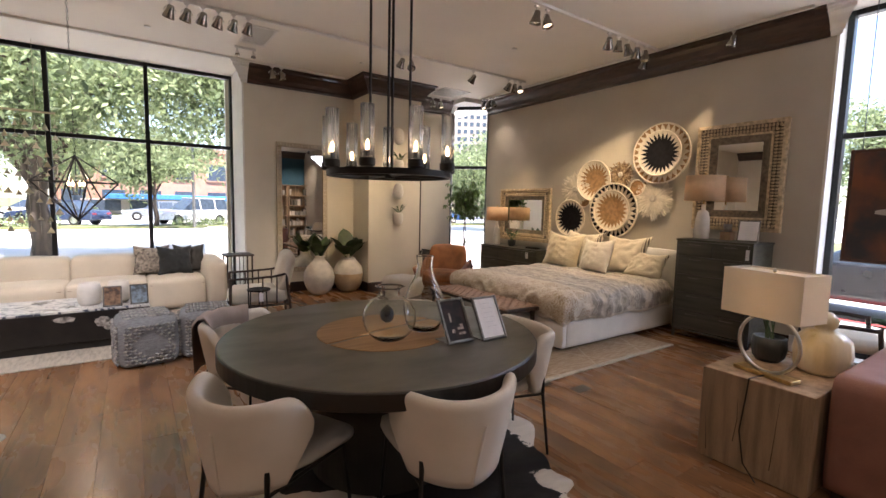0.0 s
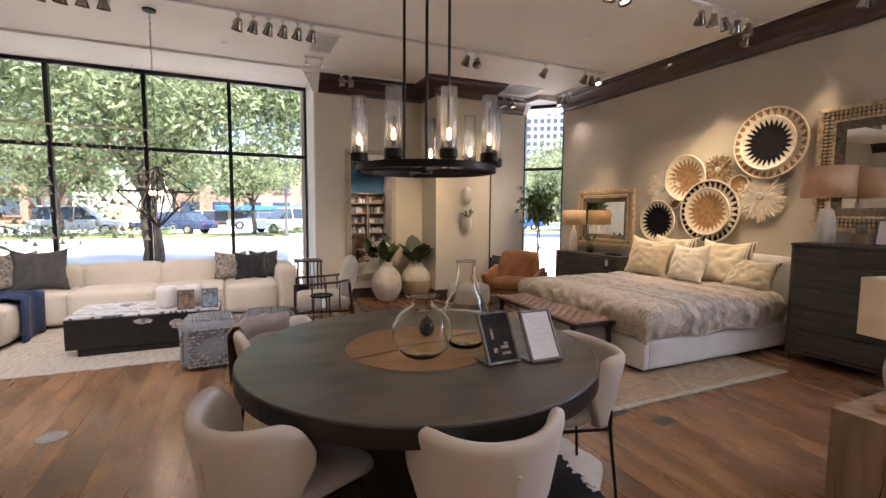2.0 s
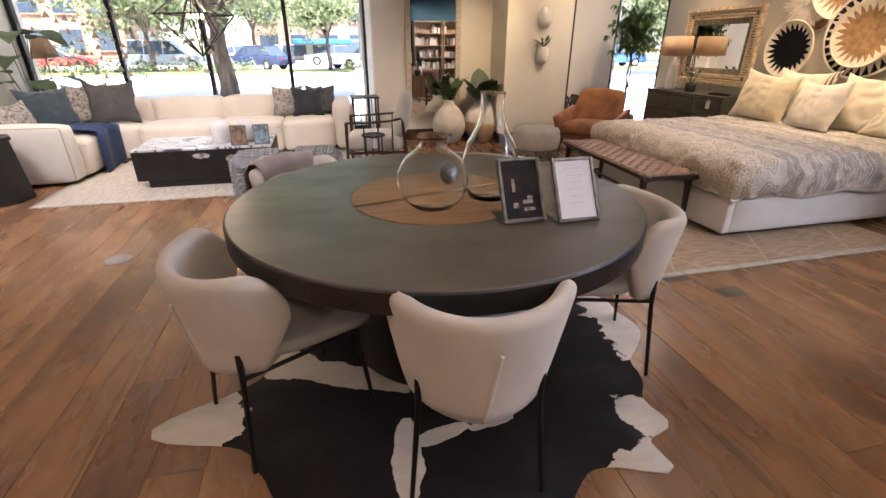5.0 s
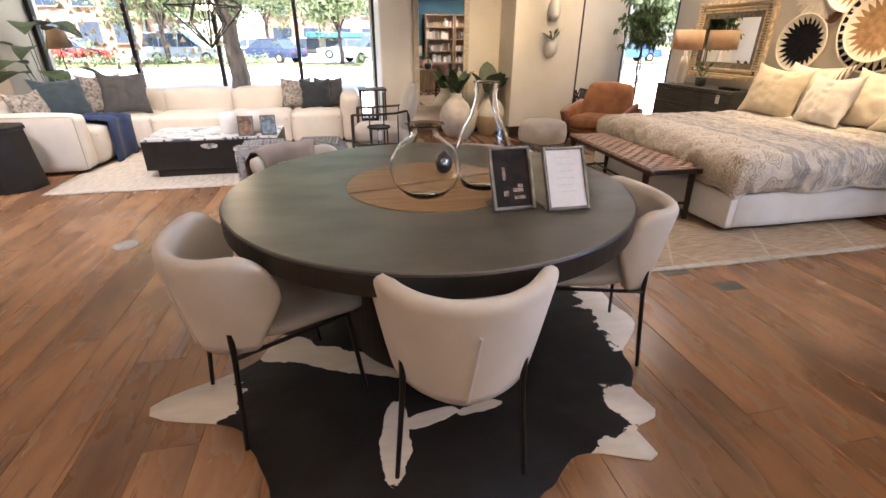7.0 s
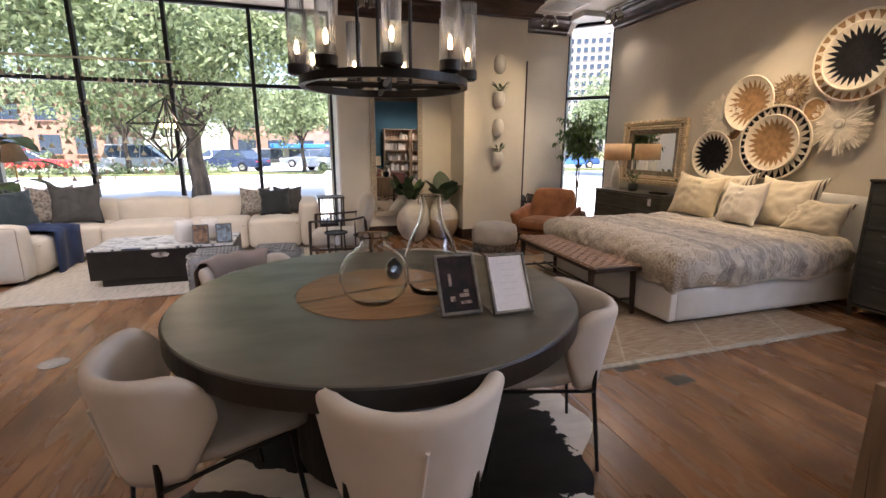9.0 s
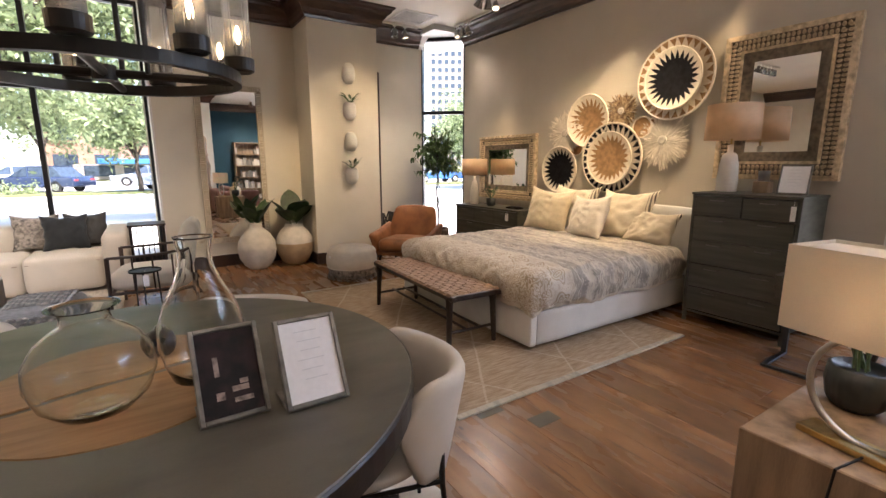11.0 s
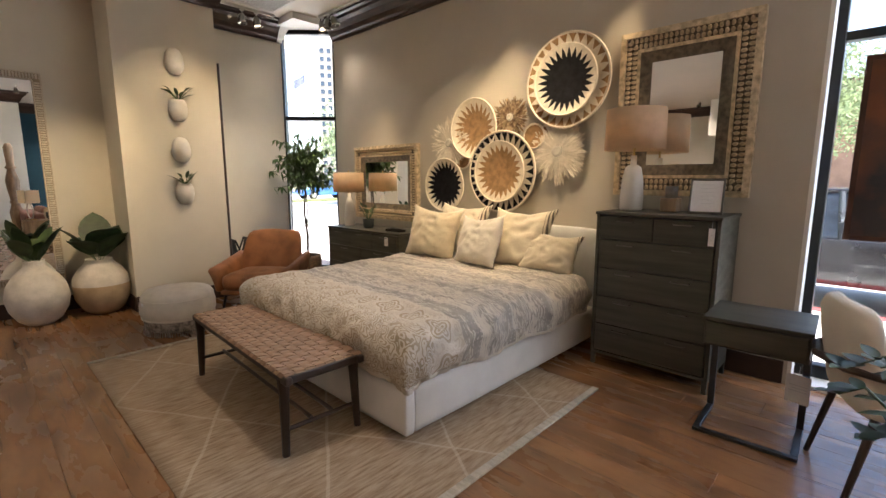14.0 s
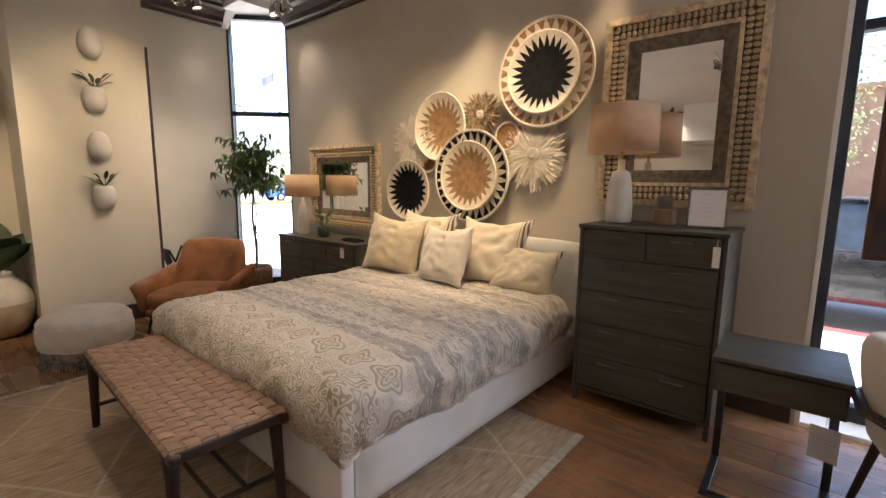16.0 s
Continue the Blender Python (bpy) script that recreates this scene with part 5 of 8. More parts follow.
feather_round("round white feather hanging with a shell centre", 3.56, 1.63, 0.285, M["feather"], 96, 1)
feather_round("round white feather hanging with a shell centre", 4.87, 1.77, 0.27, M["feather"], 96, 2)
feather_round("small brown feather wreath", 4.075, 1.97, 0.20, M["feather_brown"], 60, 3)
for y, z, r, o in ((3.80, 1.775, 0.105, 0.05), (3.68, 1.72, 0.14, 0.015), (4.70, 1.60, 0.10, 0.015)):
    wall_basket("small plain tan woven disc", y, z, o, [(r, 0.02, 0.0, "basket_tan", [])])


# ---- lamps ----
def drum_lamp(at, label, base_prof, shade_r, z0, z1, watts, base_mat="ceramic_white", shade="linen_shade"):
    l = thing("table_lamp", label, "table lamp", at, 0)
    part("base", lathe(base_prof, 40), M[base_mat], l, smooth=True)
    part("neck", rod((0, 0, base_prof[-1][1] - 0.005), (0, 0, z1 - 0.02), 0.008), M["brass"], l)
    sh = part("shade", lathe([(shade_r * 1.03, z0), (shade_r, z1), (shade_r - 0.004, z1), (shade_r * 1.03 - 0.004, z0)], 56, closed=True), M[shade], l, "natural linen drum shade", True)
    for a in range(3):
        q = radians(120 * a)
        part("spider", rod((0, 0, z1 - 0.02), ((shade_r - 0.003) * math.cos(q), (shade_r - 0.003) * math.sin(q), z1 - 0.012), 0.002, 5), M["brass"], sh)
    part("finial", lathe([(0, z1 - 0.02), (0.008, z1 - 0.015), (0.006, z1 + 0.01), (0.011, z1 + 0.02), (0, z1 + 0.032)], 14), M["brass"], l)
    part("bulb", lathe([(0, z0 + 0.02), (0.02, z0 + 0.03), (0.03, z0 + 0.07), (0, z0 + 0.11)], 14), M["frost"], l)
    if watts:
        bulb_light("table_lamp_bulb", (at[0], at[1], at[2] + (z0 + z1) / 2), watts)
    return l


drum_lamp((5.61, 2.79, 1.157), "white ceramic table lamp with linen drum shade on chest", [(0, 0), (0.075, 0), (0.08, 0.012), (0.082, 0.10), (0.072, 0.24), (0.055, 0.315), (0.035, 0.33), (0.022, 0.335), (0.022, 0.40), (0, 0.40)], 0.205, 0.44, 0.73, 0.35)
drum_lamp((5.60, 6.42, 0.787), "white ceramic table lamp with linen drum shade on dresser", [(0, 0), (0.06, 0), (0.066, 0.012), (0.070, 0.10), (0.058, 0.24), (0.035, 0.34), (0.02, 0.37), (0.02, 0.42), (0, 0.42)], 0.19, 0.435, 0.68, 0.4)

# small things on the chest and dresser
bxg = thing("candle_holder", "square wooden base holding a blue-green glass tumbler", "candle holder", (5.64, 2.52, 1.157))
part("base", bx(-0.055, 0.055, -0.055, 0.055, 0, 0.095, 0.004, 1), M["oak"], bxg, "square walnut block")
part("tumbler", lathe([(0, 0.096), (0.04, 0.096), (0.042, 0.18), (0.038, 0.18), (0.036, 0.104), (0, 0.104)], 28), M["frost"], bxg, "blue-green glass tumbler", True)
table_frame((5.52, 2.27, 1.157), -82, 0.20, 0.235, M["pewter"], menu_print, "dark-framed white card standing on the chest", 16, 0.10)
dv = thing("tray", "small black rectangular tray on the dresser", "tray", (5.56, 5.46, 0.787))
part("base", bx(-0.05, 0.05, -0.12, 0.12, 0, 0.006), M["black_metal"], dv)
for c in ((-0.05, -0.044, -0.12, 0.12), (0.044, 0.05, -0.12, 0.12), (-0.044, 0.044, -0.12, -0.114), (-0.044, 0.044, 0.114, 0.12)):
    part("edge", bx(*c, 0.006, 0.022), M["black_metal"], dv)


def leaf_mesh(bm, base, direction, up, L, w, droop=0.35, n=6, fold=0.15):
    """One leaf blade with a folded midrib, curving down."""
    d = Vector(direction).normalized()
    s = d.cross(Vector(up)).normalized()
    u = s.cross(d).normalized()
    prev = None
    for i in range(n + 1):
        t = i / n
        p = Vector(base) + d * (L * t) - Vector((0, 0, 1)) * (droop * L * t * t)
        hw = w / 2 * math.sin(math.pi * min(1, 0.04 + 0.96 * t) ** 0.8) ** 0.8 if t < 1 else 0.001
        row = [bm.verts.new(p - s * hw + u * fold * hw), bm.verts.new(p), bm.verts.new(p + s * hw + u * fold * hw)]
        if prev:
            bm.faces.new((prev[0], prev[1], row[1], row[0]))
            bm.faces.new((prev[1], prev[2], row[2], row[1]))
        prev = row


def sprig(parent, base, n, L, w, seed, material, spread=0.9, stem=0.12, lift=0.5):
    rnd = random.Random(seed)
    for i in range(n):
        a = 2 * math.pi * (i / n + rnd.random() * 0.1)
        el = rnd.uniform(lift - 0.25, lift + 0.5)
        d = Vector((math.cos(a) * spread, math.sin(a) * spread, el))
        top = Vector(base) + d.normalized() * stem * rnd.uniform(0.6, 1.2)
        st = part("stem", rod(base, top, 0.003, 5), M["leaf"], parent)
        b = bmesh.new()
        leaf_mesh(b, top - d.normalized() * 0.005, d, (0, 0, 1), L * rnd.uniform(0.75, 1.15), w * rnd.uniform(0.8, 1.1), rnd.uniform(0.1, 0.45))
        part("leaf", b, material, st, smooth=True)


pl = thing("potted_plant", "small leafy plant in a dark ribbed pot on dresser", "plant", (5.57, 5.98, 0.787))
part("pot", lathe([(0, 0), (0.05, 0), (0.062, 0.02), (0.068, 0.11), (0.062, 0.11), (0.058, 0.095), (0, 0.095)], 32, flute=0.03, flutes=16), M["charcoal"], pl, smooth=True)
sprig(pl, (0, 0, 0.095), 15, 0.10, 0.045, 7, M["leaf"], 0.6, 0.17, 0.9)

# ---- pots with big leaves by the tall mirror ----


def floor_vase(at, prof, label, mats, seed, leaves, L, w):
    v = thing("floor_vase", label, "floor vase", at, 0, "floor vases by the tall mirror")
    prof_lo, prof_hi = prof
    part("body", lathe(prof_lo, 56), mats[0], v, smooth=True)
    part("upper_body", lathe(prof_hi, 56), mats[1], v, smooth=True)
    sprig(v, (0, 0, prof_hi[-1][1] - 0.02), leaves, L, w, seed, M["leaf_pot"], 0.6, 0.17, 1.05)
    return v


floor_vase((2.54, 7.22, 0), ([(0, 0), (0.11, 0), (0.17, 0.05), (0.225, 0.15), (0.245, 0.25), (0.243, 0.29)], [(0.243, 0.29), (0.225, 0.38), (0.175, 0.47), (0.115, 0.53), (0.085, 0.56), (0.08, 0.60), (0.09, 0.62), (0.075, 0.615), (0.07, 0.56), (0, 0.55)]), "round chalky white ceramic floor vase with leafy stems", (M["ceramic"], M["ceramic"]), 11, 11, 0.34, 0.17)
floor_vase((3.05, 7.25, 0), ([(0, 0), (0.12, 0), (0.18, 0.05), (0.235, 0.16), (0.25, 0.27), (0.248, 0.31)], [(0.248, 0.31), (0.235, 0.39), (0.19, 0.47), (0.135, 0.52), (0.115, 0.55), (0.12, 0.57), (0.105, 0.565), (0.10, 0.53), (0, 0.52)]), "two-tone clay and white floor vase with large leaves", (M["clay"], M["ceramic"]), 15, 7, 0.46, 0.33)

# ---- wall pockets on the column ----
for k, (z, leafy) in enumerate(((2.60, False), (2.12, True), (1.69, False), (1.235, True))):
    wp = thing("wall_planter", "white egg-shaped ceramic wall planter" + (" holding a green sprig" if leafy else ", empty"), "wall planter", (3.835, 6.978, z), 0, "ceramic wall planters on the column")
    b = lathe([(0, -0.13), (0.05, -0.12), (0.085, -0.07), (0.095, -0.01), (0.09, 0.06), (0.07, 0.10), (0.06, 0.10), (0.03, 0.085), (0, 0.08)] if leafy else [(0, -0.13), (0.05, -0.12), (0.085, -0.07), (0.095, -0.01), (0.085, 0.07), (0.06, 0.12), (0.03, 0.14), (0, 0.145)], 36)
    for v in b.verts:
        v.co.y = min(v.co.y, 0.0) if v.co.y > 0 else v.co.y
    part("shell", b, M["ceramic_white"], wp, smooth=True)
    if leafy:
        sprig(wp, (0, -0.05, 0.09), 18, 0.12, 0.036, 20 + k, M["leaf"], 0.9, 0.10, 0.75)

dk = structure("trim_column_edge", bx(4.272, 4.295, 6.972, 7.0, 0.42, 2.67, 0.003, 1), M["base_wood"], "thin dark wooden edge strip on the column")

# ---- leather armchair ----
ac = thing("armchair", "cognac leather lounge armchair with low arms", "armchair", (4.34, 6.33, 0), 221)
seat = soft_box(-0.28, 0.33, -0.285, 0.285, 0.21, 0.385, 0.06, 0.03, 12)
for v in seat.verts:
    v.co.z += 0.03 * (v.co.x - 0.05)
part("seat_cushion", seat, M["leather"], ac, smooth=True)
bk = soft_box(-0.40, -0.27, -0.345, 0.345, 0.20, 0.775, 0.055, 0.02, 14)
for v in bk.verts:
    k = max(0, (v.co.z - 0.30) / 0.475)
    v.co.x -= 0.15 * k - 0.10 * (v.co.y / 0.345) ** 2 * (1 - 0.5 * k)
    v.co.y *= 1 - 0.13 * k ** 1.5
part("backrest", bk, M["leather"], ac, smooth=True)
for s in (-1, 1):
    arm = soft_box(-0.42, 0.33, s * 0.345 - 0.045, s * 0.345 + 0.045, 0.19, 0.505, 0.042, 0.006, 14)
    for v in arm.verts:
        k = (v.co.z - 0.19) / 0.315
        f = (v.co.x + 0.42) / 0.75
        v.co.z -= 0.05 * k * f - 0.05 * k * (1 - f) ** 2
        v.co.y += s * 0.055 * k * k
        v.co.x -= 0.05 * (1 - k) * f
    part("arm", arm, M["leather"], ac, smooth=True)
    for x in (-0.34, 0.25):
        part("leg", rod((x, s * 0.27, 0.20), (x * 1.1, s * 0.31, 0.0), 0.016, 10, r2=0.010), M["dark_wood"], ac)
part("seat_base", soft_box(-0.38, 0.30, -0.32, 0.32, 0.165, 0.225, 0.02, 0.0, 6), M["leather"], ac, smooth=True)

# ---- folding rack behind the armchair ----
mr = thing("magazine_rack", "black folding magazine rack with a grey cloth sling", "magazine rack", (4.52, 7.30, 0))
for y in (-0.14, 0.14):
    for s in (-1, 1):
        part("leg", rod((-0.15 * s, y, 0.0), (0.11 * s, y, 0.63), 0.011, 8), M["black_metal"], mr)
for s in (-1, 1):
    part("rail", rod((0.11 * s, -0.15, 0.63), (0.11 * s, 0.15, 0.63), 0.011, 8), M["black_metal"], mr)
sl = bmesh.new()
gr = [[sl.verts.new((-0.11 + 0.22 * i / 12, y, 0.625 - 0.26 * math.sin(math.pi * i / 12) ** 0.8)) for y in (-0.125, 0.125)] for i in range(13)]
for p0, p1 in zip(gr, gr[1:]):
    sl.faces.new((p0[0], p1[0], p1[1], p0[1]))
ext = bmesh.ops.extrude_face_region(sl, geom=sl.faces[:])
bmesh.ops.translate(sl, vec=(0, 0, -0.004), verts=[v for v in ext["geom"] if isinstance(v, bmesh.types.BMVert)])
bmesh.ops.recalc_face_normals(sl, faces=sl.faces)
part("sling", sl, M["grey_cloth"], mr, "grey cloth sling", True)

# ---- round pouf ----
pf = thing("pouf", "round ivory wool pouf with a grey fringed base", "pouf", (3.43, 6.08, 0))
b = lathe([(0, 0.03), (0.25, 0.03), (0.285, 0.06), (0.29, 0.13)], 48)
part("base_band", b, M["pattern_cloth"], pf, "grey braided band", True)
b = lathe([(0.286, 0.13), (0.298, 0.145), (0.312, 0.19), (0.312, 0.26), (0.297, 0.315), (0.30, 0.335), (0.27, 0.375), (0.15, 0.398), (0, 0.402)], 48)
for v in b.verts:
    v.co += Vector((0, 0, 0.012 * noise.noise(v.co * 9)))
part("cushion", b, M["bed_linen"], pf, smooth=True)
for z, rr in ((0.145, 0.300), (0.315, 0.296)):
    part("seam", tube(circle(rr, 48, z), 0.006, 6, loop=True), M["bed_linen"], pf)
fr = bmesh.new()
for i in range(110):
    a = 2 * math.pi * i / 110
    rod((0.288 * math.cos(a), 0.288 * math.sin(a), 0.06), (0.298 * math.cos(a + 0.03 * math.sin(i)), 0.298 * math.sin(a + 0.03 * math.sin(i)), 0.004), 0.004, 4, bm=fr)
part("fringe", fr, M["pattern_cloth"], pf)
price_tag((3.128, 6.03, 0.30), 10, 0.045, 0.09)

# ---- indoor tree in a basket ----
tr = thing("indoor_tree", "slender indoor tree in a woven basket pot", "plant", (5.31, 7.02, 0.0))
part("basket_pot", lathe([(0, 0), (0.15, 0), (0.17, 0.02), (0.185, 0.30), (0.178, 0.36), (0.165, 0.36), (0.165, 0.31), (0, 0.31)], 36), M["rattan"], tr, smooth=True)
part("soil", lathe([(0, 0.316), (0.163, 0.316)], 24), M["soil"], tr)
trunk = part("trunk", tube([(0, 0, 0.30), (0.02, 0.01, 0.6), (-0.015, 0.01, 0.95), (0.01, 0.0, 1.3), (0.0, 0.02, 1.75)], 0.018, 8, r2=0.009), M["bark"], tr)
part("trunk", tube([(0.03, 0.02, 0.30), (-0.01, -0.02, 0.65), (0.03, 0.0, 1.0), (0.02, 0.03, 1.4)], 0.012, 8, r2=0.006), M["bark"], tr)
rnd = random.Random(33)
crown_b, twigs = bmesh.new(), bmesh.new()
for i in range(85):
    a, el = rnd.random() * 6.283, rnd.uniform(-0.45, 1.1)
    L = rnd.uniform(0.16, 0.42)
    b0 = Vector((0.0, 0.01, rnd.uniform(1.28, 1.76)))
    d = Vector((math.cos(a) * math.cos(el), math.sin(a) * math.cos(el), math.sin(el) * 0.8))
    tip = b0 + d * L
    rod(b0, tip, 0.0035, 4, bm=twigs, r2=0.0015)
    for j in range(19):
        q = b0 + d * L * rnd.uniform(0.35, 1.08)
        dd = Vector((rnd.gauss(0, 1), rnd.gauss(0, 1), rnd.gauss(-0.5, 0.6))).normalized()
        leaf_mesh(crown_b, q, dd, (0.1, 0.2, 1), rnd.uniform(0.065, 0.11), rnd.uniform(0.024, 0.036), 0.4, 3)
for j in range(22):
    q = Vector((0, 0, rnd.uniform(0.72, 0.82)))
    dd = Vector((rnd.gauss(0, 1), rnd.gauss(0, 1), rnd.gauss(0.1, 0.3))).normalized()
    rod((0, 0, 0.75), q + dd * 0.10, 0.002, 4, bm=twigs)
    leaf_mesh(crown_b, q + dd * 0.07, dd, (0, 0, 1), 0.09, 0.024, 0.4, 3)
part("branches", twigs, M["bark"], tr)
M["fig_leaf"] = mat("thin_tree_leaf", (0.07, 0.12, 0.04), 0.45, var=0.3, scale=9)
_n, _l = M["fig_leaf"].node_tree.nodes, M["fig_leaf"].node_tree.links
_t, _x = _n.new("ShaderNodeBsdfTranslucent"), _n.new("ShaderNodeMixShader")
_t.inputs["Color"].default_value, _x.inputs[0].default_value = (0.2, 0.32, 0.07, 1), 0.25
_l.new(_n["Principled BSDF"].outputs[0], _x.inputs[1])
_l.new(_t.outputs[0], _x.inputs[2])
_l.new(_x.outputs[0], _n["Material Output"].inputs["Surface"])
part("foliage", crown_b, M["fig_leaf"], tr, smooth=True)

# ---- sectional sofa by the window ----
sofa = thing("sectional_sofa", "large ivory linen sectional sofa along the shop window", "sofa", (0, 0, 0))
SF, SB = 6.95, 7.98
for k, (a, b2) in enumerate(((-0.62, 0.20), (0.20, 0.88), (-1.50, -0.62))):
    part("seat", soft_box(a + 0.004, b2 - 0.004, SF, SB - 0.36, 0.04, 0.43, 0.05, 0.018, 9, seed=k), M["sofa"], sofa, smooth=True)
    part("back", soft_box(a + 0.004, b2 - 0.004, SB - 0.35, SB, 0.04, 0.69, 0.06, 0.02, 9, seed=k + 4), M["sofa"], sofa, smooth=True)
    part("piping", tube([(a + 0.03, SF + 0.004, 0.36), (b2 - 0.03, SF + 0.004, 0.36)], 0.004, 6), M["piping"], sofa)
part("arm", soft_box(0.884, 1.14, SF - 0.02, SB, 0.04, 0.64, 0.06, 0.02, 9, seed=9), M["sofa"], sofa, smooth=True)
part("corner_seat", soft_box(-2.52, -1.504, SF, SB - 0.36, 0.04, 0.43, 0.05, 0.018, 9, seed=11), M["sofa"], sofa, smooth=True)
part("corner_back", soft_box(-2.88, -1.504, SB - 0.35, SB, 0.04, 0.69, 0.06, 0.02, 9, seed=12), M["sofa"], sofa, smooth=True)
part("side_seat", soft_box(-2.52, -1.76, 6.13, SF - 0.01, 0.04, 0.43, 0.06, 0.02, 9, seed=13), M["sofa"], sofa, smooth=True)
part("side_back", soft_box(-2.88, -2.53, 6.13, SB - 0.36, 0.04, 0.67, 0.06, 0.02, 9, seed=14), M["sofa"], sofa, smooth=True)
part("side_arm", soft_box(-2.88, -1.79, 5.87, 6.122, 0.04, 0.61, 0.05, 0.02, 9, seed=15), M["sofa"], sofa, smooth=True)
part("piping", tube([(-1.80, 5.872, 0.07), (-1.80, 5.872, 0.585), (-1.83, 5.872, 0.6), (-2.8, 5.872, 0.6)], 0.004, 6), M["piping"], sofa)
part("piping", tube([(-1.764, 6.16, 0.36), (-1.764, 6.9, 0.36)], 0.004, 6), M["piping"], sofa)
SOFAPIL = "cushions on the sofa"
pillow("cushion", "dark slate square cushion leaning on the sofa", M["slate_cloth"], 0.44, 0.42, 0.16, (0.55, 7.36, 0.43), 14, 4, 31, SOFAPIL)
pillow("cushion", "grey and cream patterned cushion on the sofa", M["pattern_cloth"], 0.44, 0.42, 0.14, (0.27, 7.50, 0.43), 10, -4, 32, SOFAPIL)
pillow("cushion", "dark grey square cushion by the sofa arm", M["grey_cloth"], 0.42, 0.42, 0.14, (0.74, 7.49, 0.43), 10, 10, 33, SOFAPIL)
pillow("cushion", "grey square cushion in the sofa corner", M["grey_cloth"], 0.56, 0.54, 0.17, (-1.80, 7.20, 0.43), 16, 10, 34, SOFAPIL)
pillow("cushion", "blue-grey velvet cushion leaning on the sofa", M["teal_cloth"], 0.54, 0.52, 0.17, (-2.24, 6.78, 0.43), 22, 44, 35, SOFAPIL)
pillow("cushion", "patterned cushion behind others in the sofa corner", M["pattern_cloth"], 0.50, 0.50, 0.15, (-2.10, 7.35, 0.43), 10, 22, 36, SOFAPIL)
pillow("cushion", "teal cushion in the sofa corner", M["teal_cloth"], 0.46, 0.46, 0.14, (-2.33, 7.36, 0.43), 10, 30, 37, SOFAPIL)
pillow("cushion", "grey and cream patterned cushion against sofa side", M["pattern_cloth"], 0.46, 0.40, 0.14, (-2.36, 6.38, 0.43), 20, 75, 38, SOFAPIL)

thr = bmesh.new()
g = []
for i in range(25):
    row = []
    for j in range(17):
        u, v = i / 24, j / 16
        x = -2.42 + 0.82 * u
        y = 6.34 + 0.60 * v + 0.05 * math.sin(3 * u)
        z = 0.484
        if x > -1.78:
            z -= (x + 1.78) * 2.6
            x = -1.705 + 0.02 * math.sin(9 * v)
        z += 0.012 * noise.noise(Vector((u * 9, v * 9, 0))) + 0.012 * math.sin(v * 16 + u * 3)
        row.append(thr.verts.new((x, y, z)))
    g.append(row)
for i in range(24):
    for j in range(16):
        thr.faces.new((g[i][j], g[i + 1][j], g[i + 1][j + 1], g[i][j + 1]))
ext = bmesh.ops.extrude_face_region(thr, geom=thr.faces[:])
bmesh.ops.translate(thr, vec=(0.004, 0, 0.012), verts=[v for v in ext["geom"] if isinstance(v, bmesh.types.BMVert)])
bmesh.ops.recalc_face_normals(thr, faces=thr.faces)
tagged(link("throw_blanket", thr, M["navy"], None, True), "navy knitted throw draped over the sofa seat", "throw")

# ---- living rug, coffee table ----
lr = thing("area_rug", "pale woven wool area rug under the coffee table", "rug", (-0.45, 6.2, 0))
rb = bmesh.new()
gg = [[rb.verts.new((-1.45 + 2.95 * i / 30, -1.05 + 2.1 * j / 24, 0.011 + 0.002 * noise.noise(Vector((i * 0.8, j * 0.8, 1))))) for j in range(25)] for i in range(31)]
for i in range(30):
    for j in range(24):
        rb.faces.new((gg[i][j], gg[i + 1][j], gg[i + 1][j + 1], gg[i][j + 1]))
ext = bmesh.ops.extrude_face_region(rb, geom=rb.faces[:])
bmesh.ops.translate(rb, vec=(0, 0, -0.0095), verts=[v for v in ext["geom"] if isinstance(v, bmesh.types.BMVert)])
bmesh.ops.recalc_face_normals(rb, faces=rb.faces)
part("rug_field", rb, M["rug_pale"], lr, smooth=True)

cf = thing("coffee_table", "low black wooden block coffee table with veined stone top", "coffee table", (-0.47, 5.93, 0.012))
part("plinth", bx(-0.57, 0.64, -0.33, 0.32, 0.0, 0.075, 0.003, 1), M["burl"], cf)
part("body", bx(-0.66, 0.66, -0.36, 0.36, 0.075, 0.366, 0.006, 2), M["burl"], cf)


def marble_material():
    m = mat("veined_white_stone", (0.66, 0.64, 0.61), 0.3, var=0.08, scale=3)
    obj, _ = object_xyz(m)
    mp = node_of(m, "ShaderNodeMapping", Scale=(2.0, 5.0, 1.0), Rotation=(0, 0, 0.25))
    m.node_tree.links.new(obj, mp.inputs[0])
    nz = node_of(m, "ShaderNodeTexNoise", Scale=1.9, Detail=7.0, Distortion=1.4)
    m.node_tree.links.new(mp.outputs[0], nz.inputs["Vector"])
    d = math_node(m, "ABSOLUTE", math_node(m, "SUBTRACT", nz.outputs["Fac"], 0.5))
    add_mix(m, math_node(m, "LESS_THAN", d, 0.028), (0.07, 0.08, 0.11))
    return m


